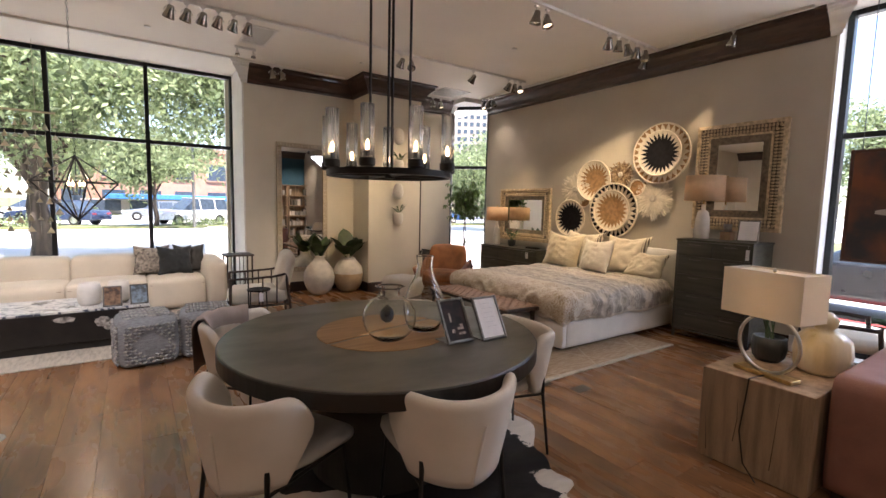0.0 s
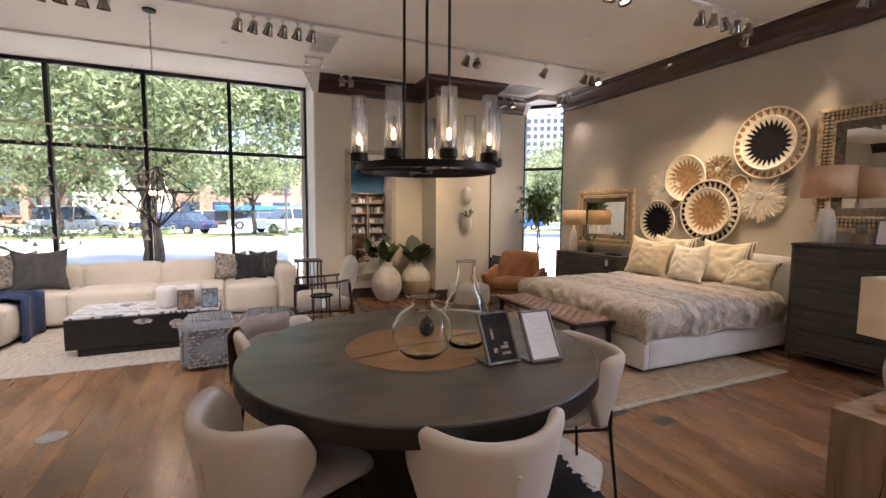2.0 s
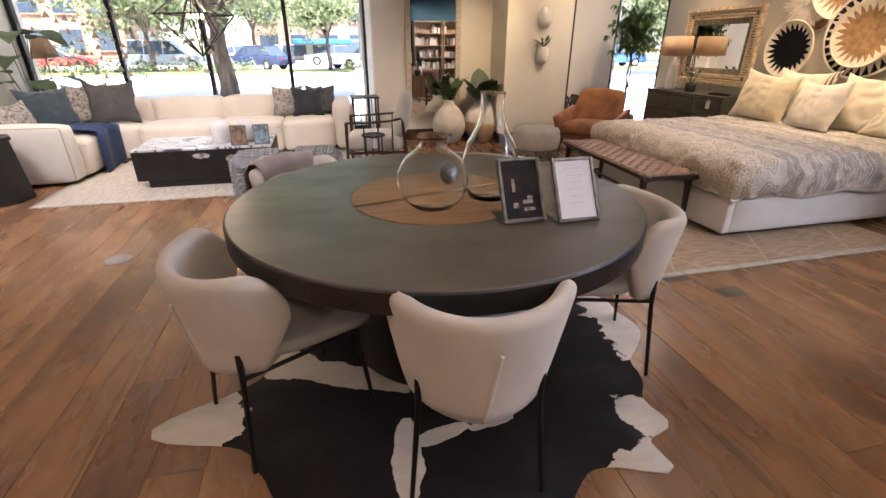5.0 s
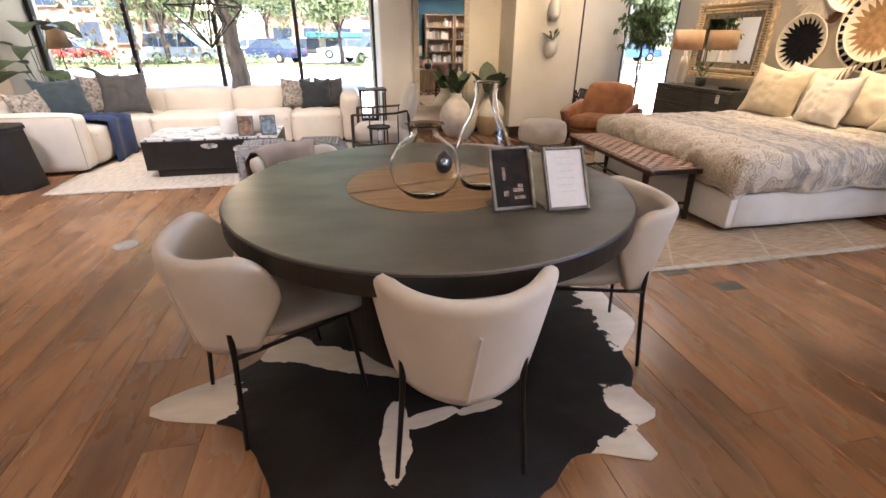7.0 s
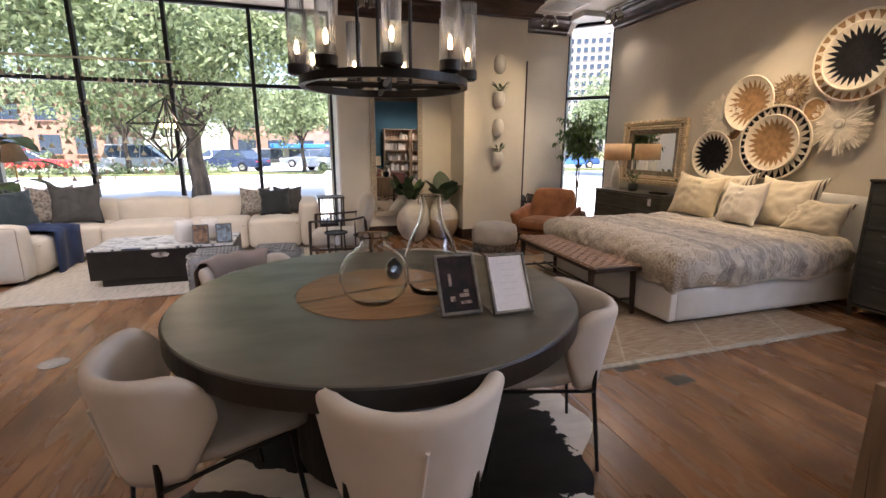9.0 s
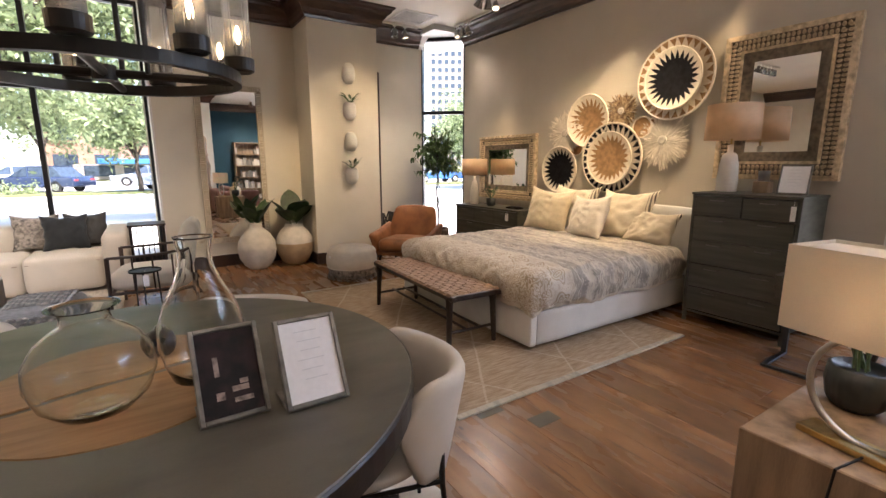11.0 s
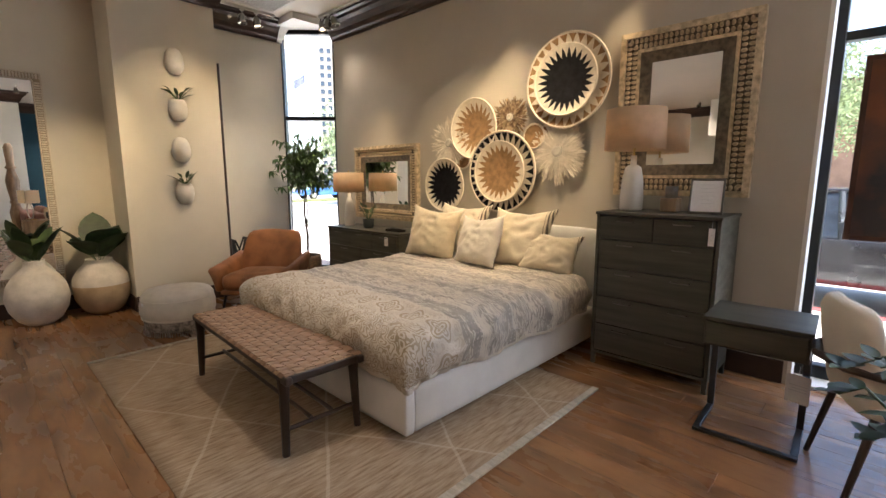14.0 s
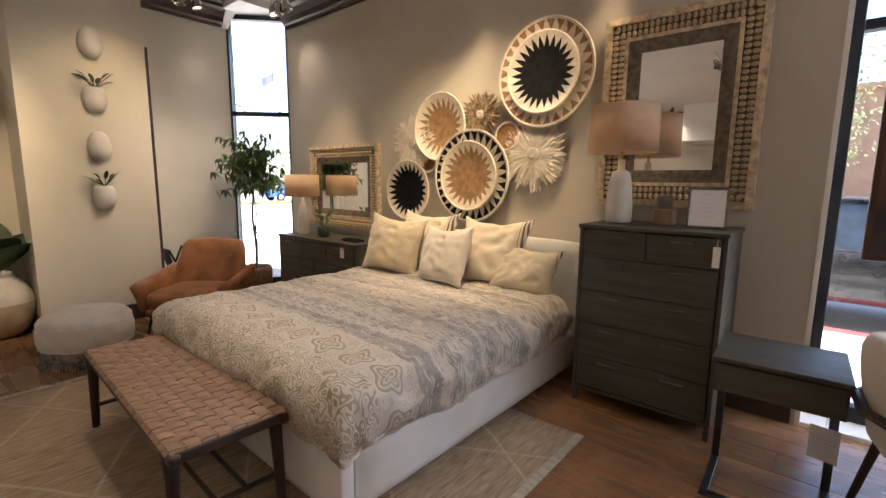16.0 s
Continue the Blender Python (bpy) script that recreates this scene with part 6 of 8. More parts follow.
M["vein"] = marble_material()
part("stone_top", bx(-0.66, 0.66, -0.36, 0.36, 0.367, 0.386, 0.004, 1), M["vein"], cf, "white stone top with dark veins")
for x, w, z, h in ((-0.02, 0.17, 0.31, 0.055), (0.27, 0.12, 0.26, 0.10), (0.31, 0.07, 0.20, 0.06)):
    b = lathe([(0, 0), (0.5, 0), (0.5, 0.004), (0, 0.004)], 22)
    for v in b.verts:
        k = 1 + 0.25 * noise.noise(v.co * 4 + Vector((x * 9, 0, 0)))
        v.co = Vector((x + v.co.x * w * k, -0.3605 - v.co.z, z + v.co.y * h * k))
    part("stone_inlay", b, M["stone_patch"], cf, "pale mottled stone inlay")
for k, (x, y, r, h) in enumerate(((-0.31, 5.84, 0.10, 0.22), (-0.07, 5.90, 0.10, 0.215))):
    fv = link("frosted_vase", lathe([(0, 0), (r * 0.8, 0), (r, 0.03), (r * 1.02, h * 0.6), (r * 0.86, h), (r * 0.82, h), (r * 0.97, h * 0.6), (r * 0.94, 0.03), (0, 0.012)], 36), M["ceramic_white"], None, True)
    fv.location = (x, y, 0.3985)
    tagged(fv, "frosted white glass vase standing on the coffee table", "vase", "white vases on the coffee table")


def photo_small(material):
    def fill(f, m, w, h, t):
        part("photograph", bx(-w / 2, w / 2, 0.0, 0.0035, t, t + h, m=m), material, f, "colour photograph")
    return fill


table_frame((-0.12, 5.62, 0.3985), -3, 0.155, 0.20, M["pewter"], photo_small(M["photo_a"]), "small dark-framed photograph on the coffee table", 12, 0.08)
table_frame((0.105, 5.64, 0.3985), 4, 0.155, 0.20, M["pewter"], photo_small(M["photo_b"]), "small dark-framed photograph on the coffee table", 12, 0.08)

# ---- woven cube ottomans ----
M["wool_a"] = mat("grey_loop_wool", (0.27, 0.265, 0.255), 0.95, var=0.2, scale=30, bump=0.8, bscale=90, rand=0.25)
M["wool_b"] = mat("ivory_loop_wool", (0.40, 0.38, 0.34), 0.95, var=0.15, scale=30, bump=0.8, bscale=90, rand=0.15)


M["wool_body"] = mat("flat_grey_wool", (0.25, 0.25, 0.25), 0.95, var=0.15, scale=30, bump=0.9, bscale=120, stretch=(1, 1, 4))


def cube_ottoman(at, rz):
    o = thing("ottoman", "cube ottoman of looped grey and ivory wool braid", "ottoman", (*at, 0), rz, "cube ottomans")
    S, H = 0.225, 0.43
    part("body", soft_box(-S, S, -S, S, 0.005, H, 0.06, 0.025, 10), M["wool_body"], o, smooth=True)
    rnd = random.Random(8)
    loops = {0: bmesh.new(), 1: bmesh.new()}
    n = 12
    for face in range(4):
        for i in range(n):
            for j in range(n):
                u, z = -S + 0.03 + (2 * S - 0.06) * (i + 0.5) / n, 0.035 + (H - 0.08) * (j + 0.5) / n
                if abs(i - 5.5) + abs(j - 5.5) < 4.6:
                    continue
                kind = 1 if ((i + j) % 3 == 0 or (i - j) % 4 == 0) else 0
                e = S + 0.018 * (1 - (u / S) ** 2) + 0.006
                p = Vector((u + rnd.uniform(-0.004, 0.004), -e, z))
                a = 25 if (i + j) % 2 else -25
                m = Matrix.Rotation(math.pi / 2 * face, 4, "Z") @ Matrix.Translation(p) @ pose(0, 0, 0, 0, a, 0)
                b1 = bmesh.new()
                bmesh.ops.create_icosphere(b1, subdivisions=1, radius=1)
                bmesh.ops.scale(b1, vec=(0.020, 0.014, 0.011), verts=b1.verts)
                join(loops[kind], b1, m)
    for i in range(n):
        for j in range(n):
            x, y = -S + 0.04 + (2 * S - 0.08) * (i + 0.5) / n, -S + 0.04 + (2 * S - 0.08) * (j + 0.5) / n
            kind = 1 if ((i // 2 + j) % 3 == 0) else 0
            zz = H + 0.02 * (1 - (x / S) ** 2) * (1 - (y / S) ** 2) + 0.004
            b1 = bmesh.new()
            bmesh.ops.create_icosphere(b1, subdivisions=1, radius=1)
            bmesh.ops.scale(b1, vec=(0.020, 0.012, 0.011), verts=b1.verts)
            join(loops[kind], b1, Matrix.Translation((x, y, zz)) @ pose(0, 0, 0, 0, 0, 25 if (i + j) % 2 else -25))
    for k, nm in ((0, "wool_a"), (1, "wool_b")):
        q = part("braid", loops[k], M[nm], o, "looped wool braid", True)
        q["kind"] = "stuff"
    return o


ot = cube_ottoman((0.14, 4.99), 6)
copy_thing(ot, pose(0.645, 5.02, 0, 0, 0, -4))

# ---- wooden lounge chair and small tables ----
lc = thing("lounge_chair", "dark wooden frame lounge chair with ivory cushions", "armchair", (1.36, 6.06, 0), 172)
for s in (-1, 1):
    part("arm", tube([(0.33, s * 0.31, 0.555), (0.1, s * 0.325, 0.56), (-0.15, s * 0.325, 0.575), (-0.30, s * 0.28, 0.60), (-0.36, s * 0.16, 0.61)], 0.019, 10, flat=(1, 0.7)), M["dark_wood"], lc)
    part("front_leg", rod((0.33, s * 0.31, 0.56), (0.34, s * 0.32, 0.0), 0.02, 10, r2=0.014), M["dark_wood"], lc)
    part("back_leg", rod((-0.29, s * 0.28, 0.60), (-0.36, s * 0.30, 0.0), 0.02, 10, r2=0.014), M["dark_wood"], lc)
    part("side_rail", rod((0.33, s * 0.31, 0.22), (-0.32, s * 0.29, 0.22), 0.016), M["dark_wood"], lc)
    for x in (-0.18, -0.02, 0.14):
        part("spindle", rod((x, s * 0.31, 0.22), (x, s * 0.325, 0.56), 0.008), M["dark_wood"], lc)
part("back_rail", tube([(-0.36, -0.17, 0.61), (-0.39, 0, 0.615), (-0.36, 0.17, 0.61)], 0.019, 10, flat=(1, 0.7)), M["dark_wood"], lc)
for x in (0.33, -0.32):
    part("cross_rail", rod((x, -0.31, 0.22), (x, 0.31, 0.22), 0.016), M["dark_wood"], lc)
part("seat_cushion", soft_box(-0.30, 0.34, -0.285, 0.285, 0.235, 0.40, 0.06, 0.025, 9, seed=21), M["sofa"], lc, smooth=True)
bc = soft_box(-0.07, 0.07, -0.27, 0.27, 0.0, 0.48, 0.06, 0.03, 9, seed=22)
bmesh.ops.transform(bc, matrix=pose(-0.24, 0, 0.37, 0, -14, 0), verts=bc.verts)
part("back_cushion", bc, M["sofa"], lc, smooth=True)

dt = thing("drink_table", "small round dark metal drink table with a tag", "side table", (1.27, 5.66, 0))
part("top", lathe([(0, 0.432), (0.125, 0.432), (0.13, 0.437), (0.13, 0.45), (0.124, 0.45), (0.12, 0.44), (0, 0.44)], 36), M["black_metal"], dt)
for k in range(3):
    a = radians(120 * k + 20)
    part("leg", rod((0.10 * math.cos(a), 0.10 * math.sin(a), 0.432), (0.115 * math.cos(a), 0.115 * math.sin(a), 0.0), 0.007), M["black_metal"], dt)
part("foot_ring", tube(circle(0.114, 36, 0.012), 0.006, 6, loop=True), M["black_metal"], dt)
price_tag((1.27, 5.53, 0.42), 80, 0.045, 0.10)

st = thing("spindle_table", "dark square side table with a spindle back", "side table", (1.32, 7.20, 0))
part("top", bx(-0.19, 0.19, -0.19, 0.19, 0.685, 0.705, 0.004, 1), M["dark_wood"], st)
for x in (-0.165, 0.165):
    for y in (-0.165, 0.165):
        part("leg", rod((x, y, 0.685), (x, y, 0.0), 0.011), M["dark_wood"], st)
for k in range(5):
    part("spindle", rod((-0.11 + 0.055 * k, 0.165, 0.685), (-0.11 + 0.055 * k, 0.165, 0.14), 0.006), M["dark_wood"], st)
part("shelf", bx(-0.165, 0.165, -0.165, 0.165, 0.125, 0.14, 0.003, 1), M["dark_wood"], st)

# throw over the back of the far chair
tb = bmesh.new()
g = []
for i in range(21):
    row = []
    for j in range(13):
        u, v = i / 20, j / 12
        ang = radians(-48 + 96 * v) + math.pi
        s = (u - 0.42) * 0.62
        zt = 0.772 - abs(s) * (0.95 if s > 0 else 0.9) if abs(s) > 0.035 else 0.772
        rad = 0.270 + (0.055 if s > 0 else -0.045 if s < -0.0 else 0) * min(1, abs(s) / 0.05)
        rad -= 0.03 * max(0, abs(s) - 0.1)
        row.append(tb.verts.new((rad * math.cos(ang), rad * math.sin(ang), zt + 0.006 * math.sin(v * 22))))
    g.append(row)
for i in range(20):
    for j in range(12):
        tb.faces.new((g[i][j], g[i + 1][j], g[i + 1][j + 1], g[i][j + 1]))
ext = bmesh.ops.extrude_face_region(tb, geom=tb.faces[:])
bmesh.ops.translate(tb, vec=(0, 0, 0.008), verts=[v for v in ext["geom"] if isinstance(v, bmesh.types.BMVert)])
bmesh.ops.recalc_face_normals(tb, faces=tb.faces)
tw = link("throw_blanket", tb, M["throw_taupe"], None, True)
tw.matrix_world = pose(0.66, 3.06, 0, 0, 0, 310)
tagged(tw, "taupe throw hung over the back of a dining chair", "throw")

# ---- geometric pendant and paper mobile ----
gp = thing("geometric_pendant", "black wire geometric pendant lamp over the coffee table", "pendant lamp", (-0.38, 6.0, 1.565))
R1, H1 = 0.36, 0.325
top, bot = Vector((0, 0, H1)), Vector((0, 0, -H1))
for k in range(4):
    a, a2 = radians(90 * k + 18), radians(90 * k + 63)
    p = Vector((R1 * math.cos(a), R1 * math.sin(a), 0.06))
    q = Vector((R1 * math.cos(a + math.pi / 2), R1 * math.sin(a + math.pi / 2), 0.06))
    w = Vector((R1 * 0.62 * math.cos(a2), R1 * 0.62 * math.sin(a2), -0.10))
    for s, e in ((top, p), (bot, p), (p, q), (top, w), (w, bot)):
        part("wire", rod(s, e, 0.0075, 6), M["black_metal"], gp)
part("stem", rod((0, 0, H1), (0, 0, -0.03), 0.005), M["black_metal"], gp)
for k in range(4):
    a = radians(90 * k + 30)
    cnd = part("candle_arm", tube([(0, 0, -0.06), (0.05 * math.cos(a), 0.05 * math.sin(a), -0.065), (0.065 * math.cos(a), 0.065 * math.sin(a), -0.04), (0.065 * math.cos(a), 0.065 * math.sin(a), 0.02)], 0.006, 6), M["black_metal"], gp)
    part("bulb", lathe([(0, 0.02), (0.012, 0.035), (0.011, 0.055), (0, 0.08)], 10, m=Matrix.Translation((0.065 * math.cos(a), 0.065 * math.sin(a), 0))), M["bulb"], cnd, "glowing candle bulb")
chain = bmesh.new()
for k in range(44):
    tube([(0.008 * math.cos(t2), 0.0, 0.016 * math.sin(t2)) for t2 in [2 * math.pi * i / 8 for i in range(8)]], 0.0022, 4, bm=chain, m=pose(0, 0, H1 + 0.02 + 0.036 * k, 0, 0, 90 * (k % 2)), loop=True)
part("chain", chain, M["black_metal"], gp)
part("ceiling_rose", lathe([(0, CEIL - 1.565 - 0.025), (0.06, CEIL - 1.565 - 0.02), (0.065, CEIL - 1.565), (0, CEIL - 1.565)], 24), M["black_metal"], gp)
bulb_light("pendant_bulb", (-0.38, 6.0, 1.66), 3)

mob = thing("hanging_mobile", "hanging mobile of pale wooden triangles on strings", "mobile", (-1.78, 8.18, 0))
M["mobile_wood"] = mat("pale_mobile_wood", (0.62, 0.54, 0.40), 0.8, var=0.15, rand=0.3)
_n, _l = M["mobile_wood"].node_tree.nodes, M["mobile_wood"].node_tree.links
_t, _x = _n.new("ShaderNodeBsdfTranslucent"), _n.new("ShaderNodeMixShader")
_t.inputs[0].default_value, _x.inputs[0].default_value = (0.75, 0.68, 0.55, 1), 0.5
_l.new(_n["Principled BSDF"].outputs[0], _x.inputs[1])
_l.new(_t.outputs[0], _x.inputs[2])
_l.new(_x.outputs[0], _n["Material Output"].inputs["Surface"])
part("bar", rod((-1.1, 0, 2.58), (1.05, 0, 2.58), 0.014), M["mobile_wood"], mob)
for x in (-0.9, 0.85):
    part("cord", rod((x, 0, 2.58), (x, 0, CEIL), 0.0025, 4), M["mobile_wood"], mob)
tri = bmesh.new()
p = [tri.verts.new(c) for c in ((-0.045, -0.002, -0.036), (0.045, -0.002, -0.036), (0, -0.002, 0.04), (-0.045, 0.002, -0.036), (0.045, 0.002, -0.036), (0, 0.002, 0.04))]
for f in ((0, 1, 2), (5, 4, 3), (0, 3, 4, 1), (1, 4, 5, 2), (2, 5, 3, 0)):
    tri.faces.new([p[i] for i in f])
bmesh.ops.recalc_face_normals(tri, faces=tri.faces)
tri_me = bpy.data.meshes.new("triangle")
tri.to_mesh(tri_me)
tri.free()
tri_me.materials.append(M["mobile_wood"])
rnd = random.Random(12)
for i in range(22):
    x = -1.06 + 2.10 * i / 21
    z = 2.44 - rnd.random() * 0.15
    part("string", rod((x, 0.0, 2.58), (x, 0.0, 0.95), 0.0012, 3), M["mobile_wood"], mob)
    while z > 0.95:
        o = new("triangle", tri_me)
        o.parent = mob
        o.matrix_basis = pose(x, -0.004, z, 0, 0, rnd.uniform(-50, 50)) @ Matrix.Scale(rnd.choice((0.7, 0.9, 1.1)), 4)
        z -= rnd.choice((0.13, 0.15, 0.24, 0.36))

# ---- far end of the sofa: black table, reading lamp, large plant ----
et = thing("end_table", "black angular drum end table at the sofa arm", "side table", (-2.28, 5.50, 0), 12)
part("body", lathe([(0, 0), (0.26, 0), (0.265, 0.01), (0.215, 0.55), (0.235, 0.555), (0.235, 0.585), (0, 0.585)], 8), M["burl"], et)
fl = thing("floor_lamp", "floor lamp with a cream cone shade behind the sofa", "floor lamp", (-2.80, 8.18, 0))
part("base", lathe([(0, 0), (0.095, 0), (0.1, 0.015), (0.02, 0.03), (0, 0.03)], 28), M["brass"], fl)
part("pole", rod((0, 0, 0.03), (0, 0, 1.36), 0.011), M["brass"], fl)
part("shade", lathe([(0.17, 1.18), (0.08, 1.44), (0.076, 1.44), (0.166, 1.18)], 36, closed=True), M["linen_shade"], fl, "cream cone lampshade", True)
part("bulb", lathe([(0, 1.36), (0.03, 1.34), (0.03, 1.28), (0, 1.25)], 14), M["frost"], fl)
bp = thing("large_plant", "large-leaved green plant in a pot beside the sofa", "plant", (-3.04, 8.06, 0))
part("pot", lathe([(0, 0), (0.11, 0), (0.138, 0.36), (0.125, 0.36), (0.12, 0.30), (0, 0.30)], 28), M["charcoal"], bp, smooth=True)
rnd = random.Random(3)
for k in range(11):
    a = radians(-112 + 11 * k + rnd.uniform(-8, 8))
    hgt = rnd.uniform(0.85, 1.55)
    tipp = Vector((0.28 * math.cos(a), 0.28 * math.sin(a), hgt))
    stt = part("stalk", tube([(0, 0, 0.3), (0.1 * math.cos(a), 0.1 * math.sin(a), hgt * 0.6), tipp], 0.008, 6, r2=0.004), M["leaf"], bp)
    b = bmesh.new()
    leaf_mesh(b, tipp, (math.cos(a), math.sin(a), 0.35), (0, 0, 1), rnd.uniform(0.5, 0.72), rnd.uniform(0.22, 0.32), 0.5, 8)
    part("leaf", b, M["leaf"], stt, smooth=True)

# ---- oak cube with ring lamp, rose sofa ----
cube = thing("cube_table", "square pale oak block side table with drying cracks", "side table", (2.89, 0.85, 0))
part("block", bx(0, 0.66, 0, 0.55, 0.003, 0.55, 0.004, 1), M["oak"], cube)
M["crack"] = mat("crack_shadow", (0.05, 0.032, 0.02), 0.9)
for pts in ([(-0.0006, 0.36, 0.16), (-0.0006, 0.345, 0.30), (-0.0006, 0.35, 0.42)], [(-0.0006, 0.17, 0.08), (-0.0006, 0.16, 0.26), (-0.0006, 0.15, 0.47)], [(-0.0006, 0.50, 0.05), (-0.0006, 0.515, 0.28)]):
    part("drying_crack", tube(pts, 0.0022, 4, r2=0.0006), M["crack"], cube)
rl = thing("ring_lamp", "table lamp with nickel ring base and rectangular white shade", "table lamp", (3.04, 1.13, 0.552), -12)
part("foot", bx(-0.045, 0.045, -0.16, 0.16, 0, 0.022, 0.003, 1), M["brass"], rl, "brass plinth")
part("ring", tube([(0, 0.165 * math.cos(a), 0.186 + 0.165 * math.sin(a)) for a in [2 * math.pi * i / 56 for i in range(56)]], 0.0095, 10, loop=True, flat=(1.0, 1.25)), M["silver_ring"], rl, "polished nickel hoop", True)
part("stem", rod((0, 0, 0.35), (0, 0, 0.60), 0.007), M["brass"], rl)
shade_ob = part("shade", bx(-0.115, -0.111, -0.215, 0.215, 0.345, 0.605), M["white_shade"], rl, "rectangular white fabric shade")
for c in ((0.111, 0.115, -0.215, 0.215), (-0.111, 0.111, -0.215, -0.211), (-0.111, 0.111, 0.211, 0.215)):
    part("shade_panel", bx(*c, 0.345, 0.605), M["white_shade"], shade_ob)
part("diffuser", bx(-0.110, 0.110, -0.210, 0.210, 0.590, 0.594), M["white_shade"], shade_ob)
bulb_light("ring_lamp_bulb", (3.04, 1.13, 0.552 + 0.47), 0.35)
part("finial", lathe([(0, 0.596), (0.009, 0.60), (0.007, 0.615), (0, 0.622)], 12), M["silver_ring"], rl)
part("cable", tube([(-0.03, -0.02, 0.012), (-0.17, -0.02, 0.008), (-0.172, -0.01, -0.12), (-0.185, 0.0, -0.30), (-0.178, -0.03, -0.48), (-0.20, -0.12, -0.54)], 0.004, 6), M["black_metal"], rl, "brown cloth cable")
kp = thing("potted_plant", "leafy plant in a dark ribbed pot on the oak cube", "plant", (3.36, 1.235, 0.552))
part("pot", lathe([(0, 0), (0.06, 0), (0.085, 0.03), (0.095, 0.09), (0.09, 0.15), (0.08, 0.155), (0.075, 0.14), (0, 0.14)], 48, flute=0.03, flutes=20), M["charcoal"], kp, smooth=True)
rnd = random.Random(44)
for k, (dx, dy, dz) in enumerate(((-0.01, 0.29, 0.40), (0.16, 0.22, 0.36), (0.24, 0.08, 0.33), (0.05, 0.10, 0.44), (0.12, -0.02, 0.40), (0.22, 0.18, 0.22), (0.02, 0.22, 0.24), (0.08, 0.30, 0.30), (-0.03, 0.05, 0.36))):
    p0, p3 = Vector((0.02 * math.cos(k), 0.02 * math.sin(k), 0.14)), Vector((dx, dy * 0.78, 0.10 + dz * 0.9))
    p1 = p0 + Vector((dx * 0.2, dy * 0.2, dz * 0.55))
    p2 = p0 + Vector((dx * 0.6, dy * 0.6, dz * 0.88))
    frond = part("frond", tube([p0, p1, p2, p3], 0.005, 6, r2=0.002), M["leaf"], kp, "arching green leaf stalk")
    side = Vector((-dy, dx, 0.0)).normalized()
    for q in range(6):
        f = q / 5
        at = p1.lerp(p2, f * 2) if f < 0.5 else p2.lerp(p3, f * 2 - 1)
        for s in (-1, 1):
            b = bmesh.new()
            d = side * s + (p3 - p1).normalized() * rnd.uniform(0.5, 0.9) + Vector((0, 0, rnd.uniform(-0.1, 0.3)))
            leaf_mesh(b, at, d, (0, 0, 1), rnd.uniform(0.05, 0.066), rnd.uniform(0.026, 0.034), 0.2, 5)
            part("leaf", b, M["leaf_dark"], frond, smooth=True)
M["onyx"] = mat("banded_onyx", (0.62, 0.46, 0.22), 0.3, scale=3.5, color2=(0.78, 0.74, 0.66), stretch=(1, 1, 0.3), coat=0.3)
on = thing("onyx_lamp", "ribbed honey onyx lamp base on the oak cube", "table lamp", (3.40, 0.98, 0.552))
part("body", lathe([(0, 0), (0.105, 0), (0.132, 0.03), (0.142, 0.12), (0.132, 0.20), (0.09, 0.24), (0.045, 0.255), (0.06, 0.28), (0.066, 0.315), (0.034, 0.355), (0, 0.36)], 64, flute=0.012, flutes=18), M["onyx"], on, smooth=True)
ps = thing("leather_sofa", "rose-brown leather block sofa beside the oak cube", "sofa", (2.99, 0.0, 0))
part("arm", soft_box(0, 1.05, 0.56, 0.825, 0.05, 0.66, 0.025, 0.006, 8), M["pink_leather"], ps, smooth=True)
part("back", soft_box(0, 0.26, -1.2, 0.555, 0.05, 0.66, 0.025, 0.006, 8), M["pink_leather"], ps, smooth=True)
part("seat", soft_box(0.265, 1.05, -1.2, 0.555, 0.05, 0.43, 0.05, 0.02, 8), M["pink_leather"], ps, smooth=True)
part("back_cushion", soft_box(0.27, 0.45, -1.15, 0.545, 0.43, 0.74, 0.06, 0.02, 8), M["pink_leather"], ps, smooth=True)
for x in (0.06, 0.98):
    for y in (-1.1, 0.76):
        part("foot", bx(x - 0.025, x + 0.025, y - 0.025, y + 0.025, 0, 0.055), M["dark_wood"], ps)

# ---- cream chair with dark arms by the side window ----
wc = thing("window_chair", "cream upholstered chair with curved dark wooden arms", "chair", (4.915, 1.235, 0), -70)
bk = soft_box(-0.05, 0.05, -0.235, 0.235, 0.0, 0.46, 0.045, 0.015, 9, seed=41)
for v in bk.verts:
    v.co.x += 0.5 * v.co.y ** 2
    v.co.y *= 1 - 0.22 * max(0, (v.co.z - 0.25) / 0.25) ** 2
bmesh.ops.transform(bk, matrix=pose(-0.22, 0, 0.40, 0, -10, 0), verts=bk.verts)
part("backrest", bk, M["upholstery"], wc, smooth=True)
part("seat", soft_box(-0.24, 0.25, -0.25, 0.25, 0.40, 0.49, 0.04, 0.015, 9, seed=42), M["upholstery"], wc, smooth=True)
for s in (-1, 1):
    part("arm", tube([(0.16, s * 0.28, 0.60), (0.0, s * 0.31, 0.61), (-0.18, s * 0.295, 0.605), (-0.32, s * 0.17, 0.60), (-0.365, 0, 0.60)], 0.022, 10, flat=(1, 0.8)), M["dark_wood"], wc)
    part("front_leg", rod((0.16, s * 0.27, 0.62), (0.22, s * 0.25, 0.0), 0.018, 8, r2=0.012), M["dark_wood"], wc)
    part("back_leg", rod((-0.2, s * 0.2, 0.45), (-0.29, s * 0.23, 0.0), 0.018, 8, r2=0.012), M["dark_wood"], wc)
wp = thing("potted_plant", "broad-leaved plant in a dark pot by the window chair", "plant", (4.72, 0.75, 0))
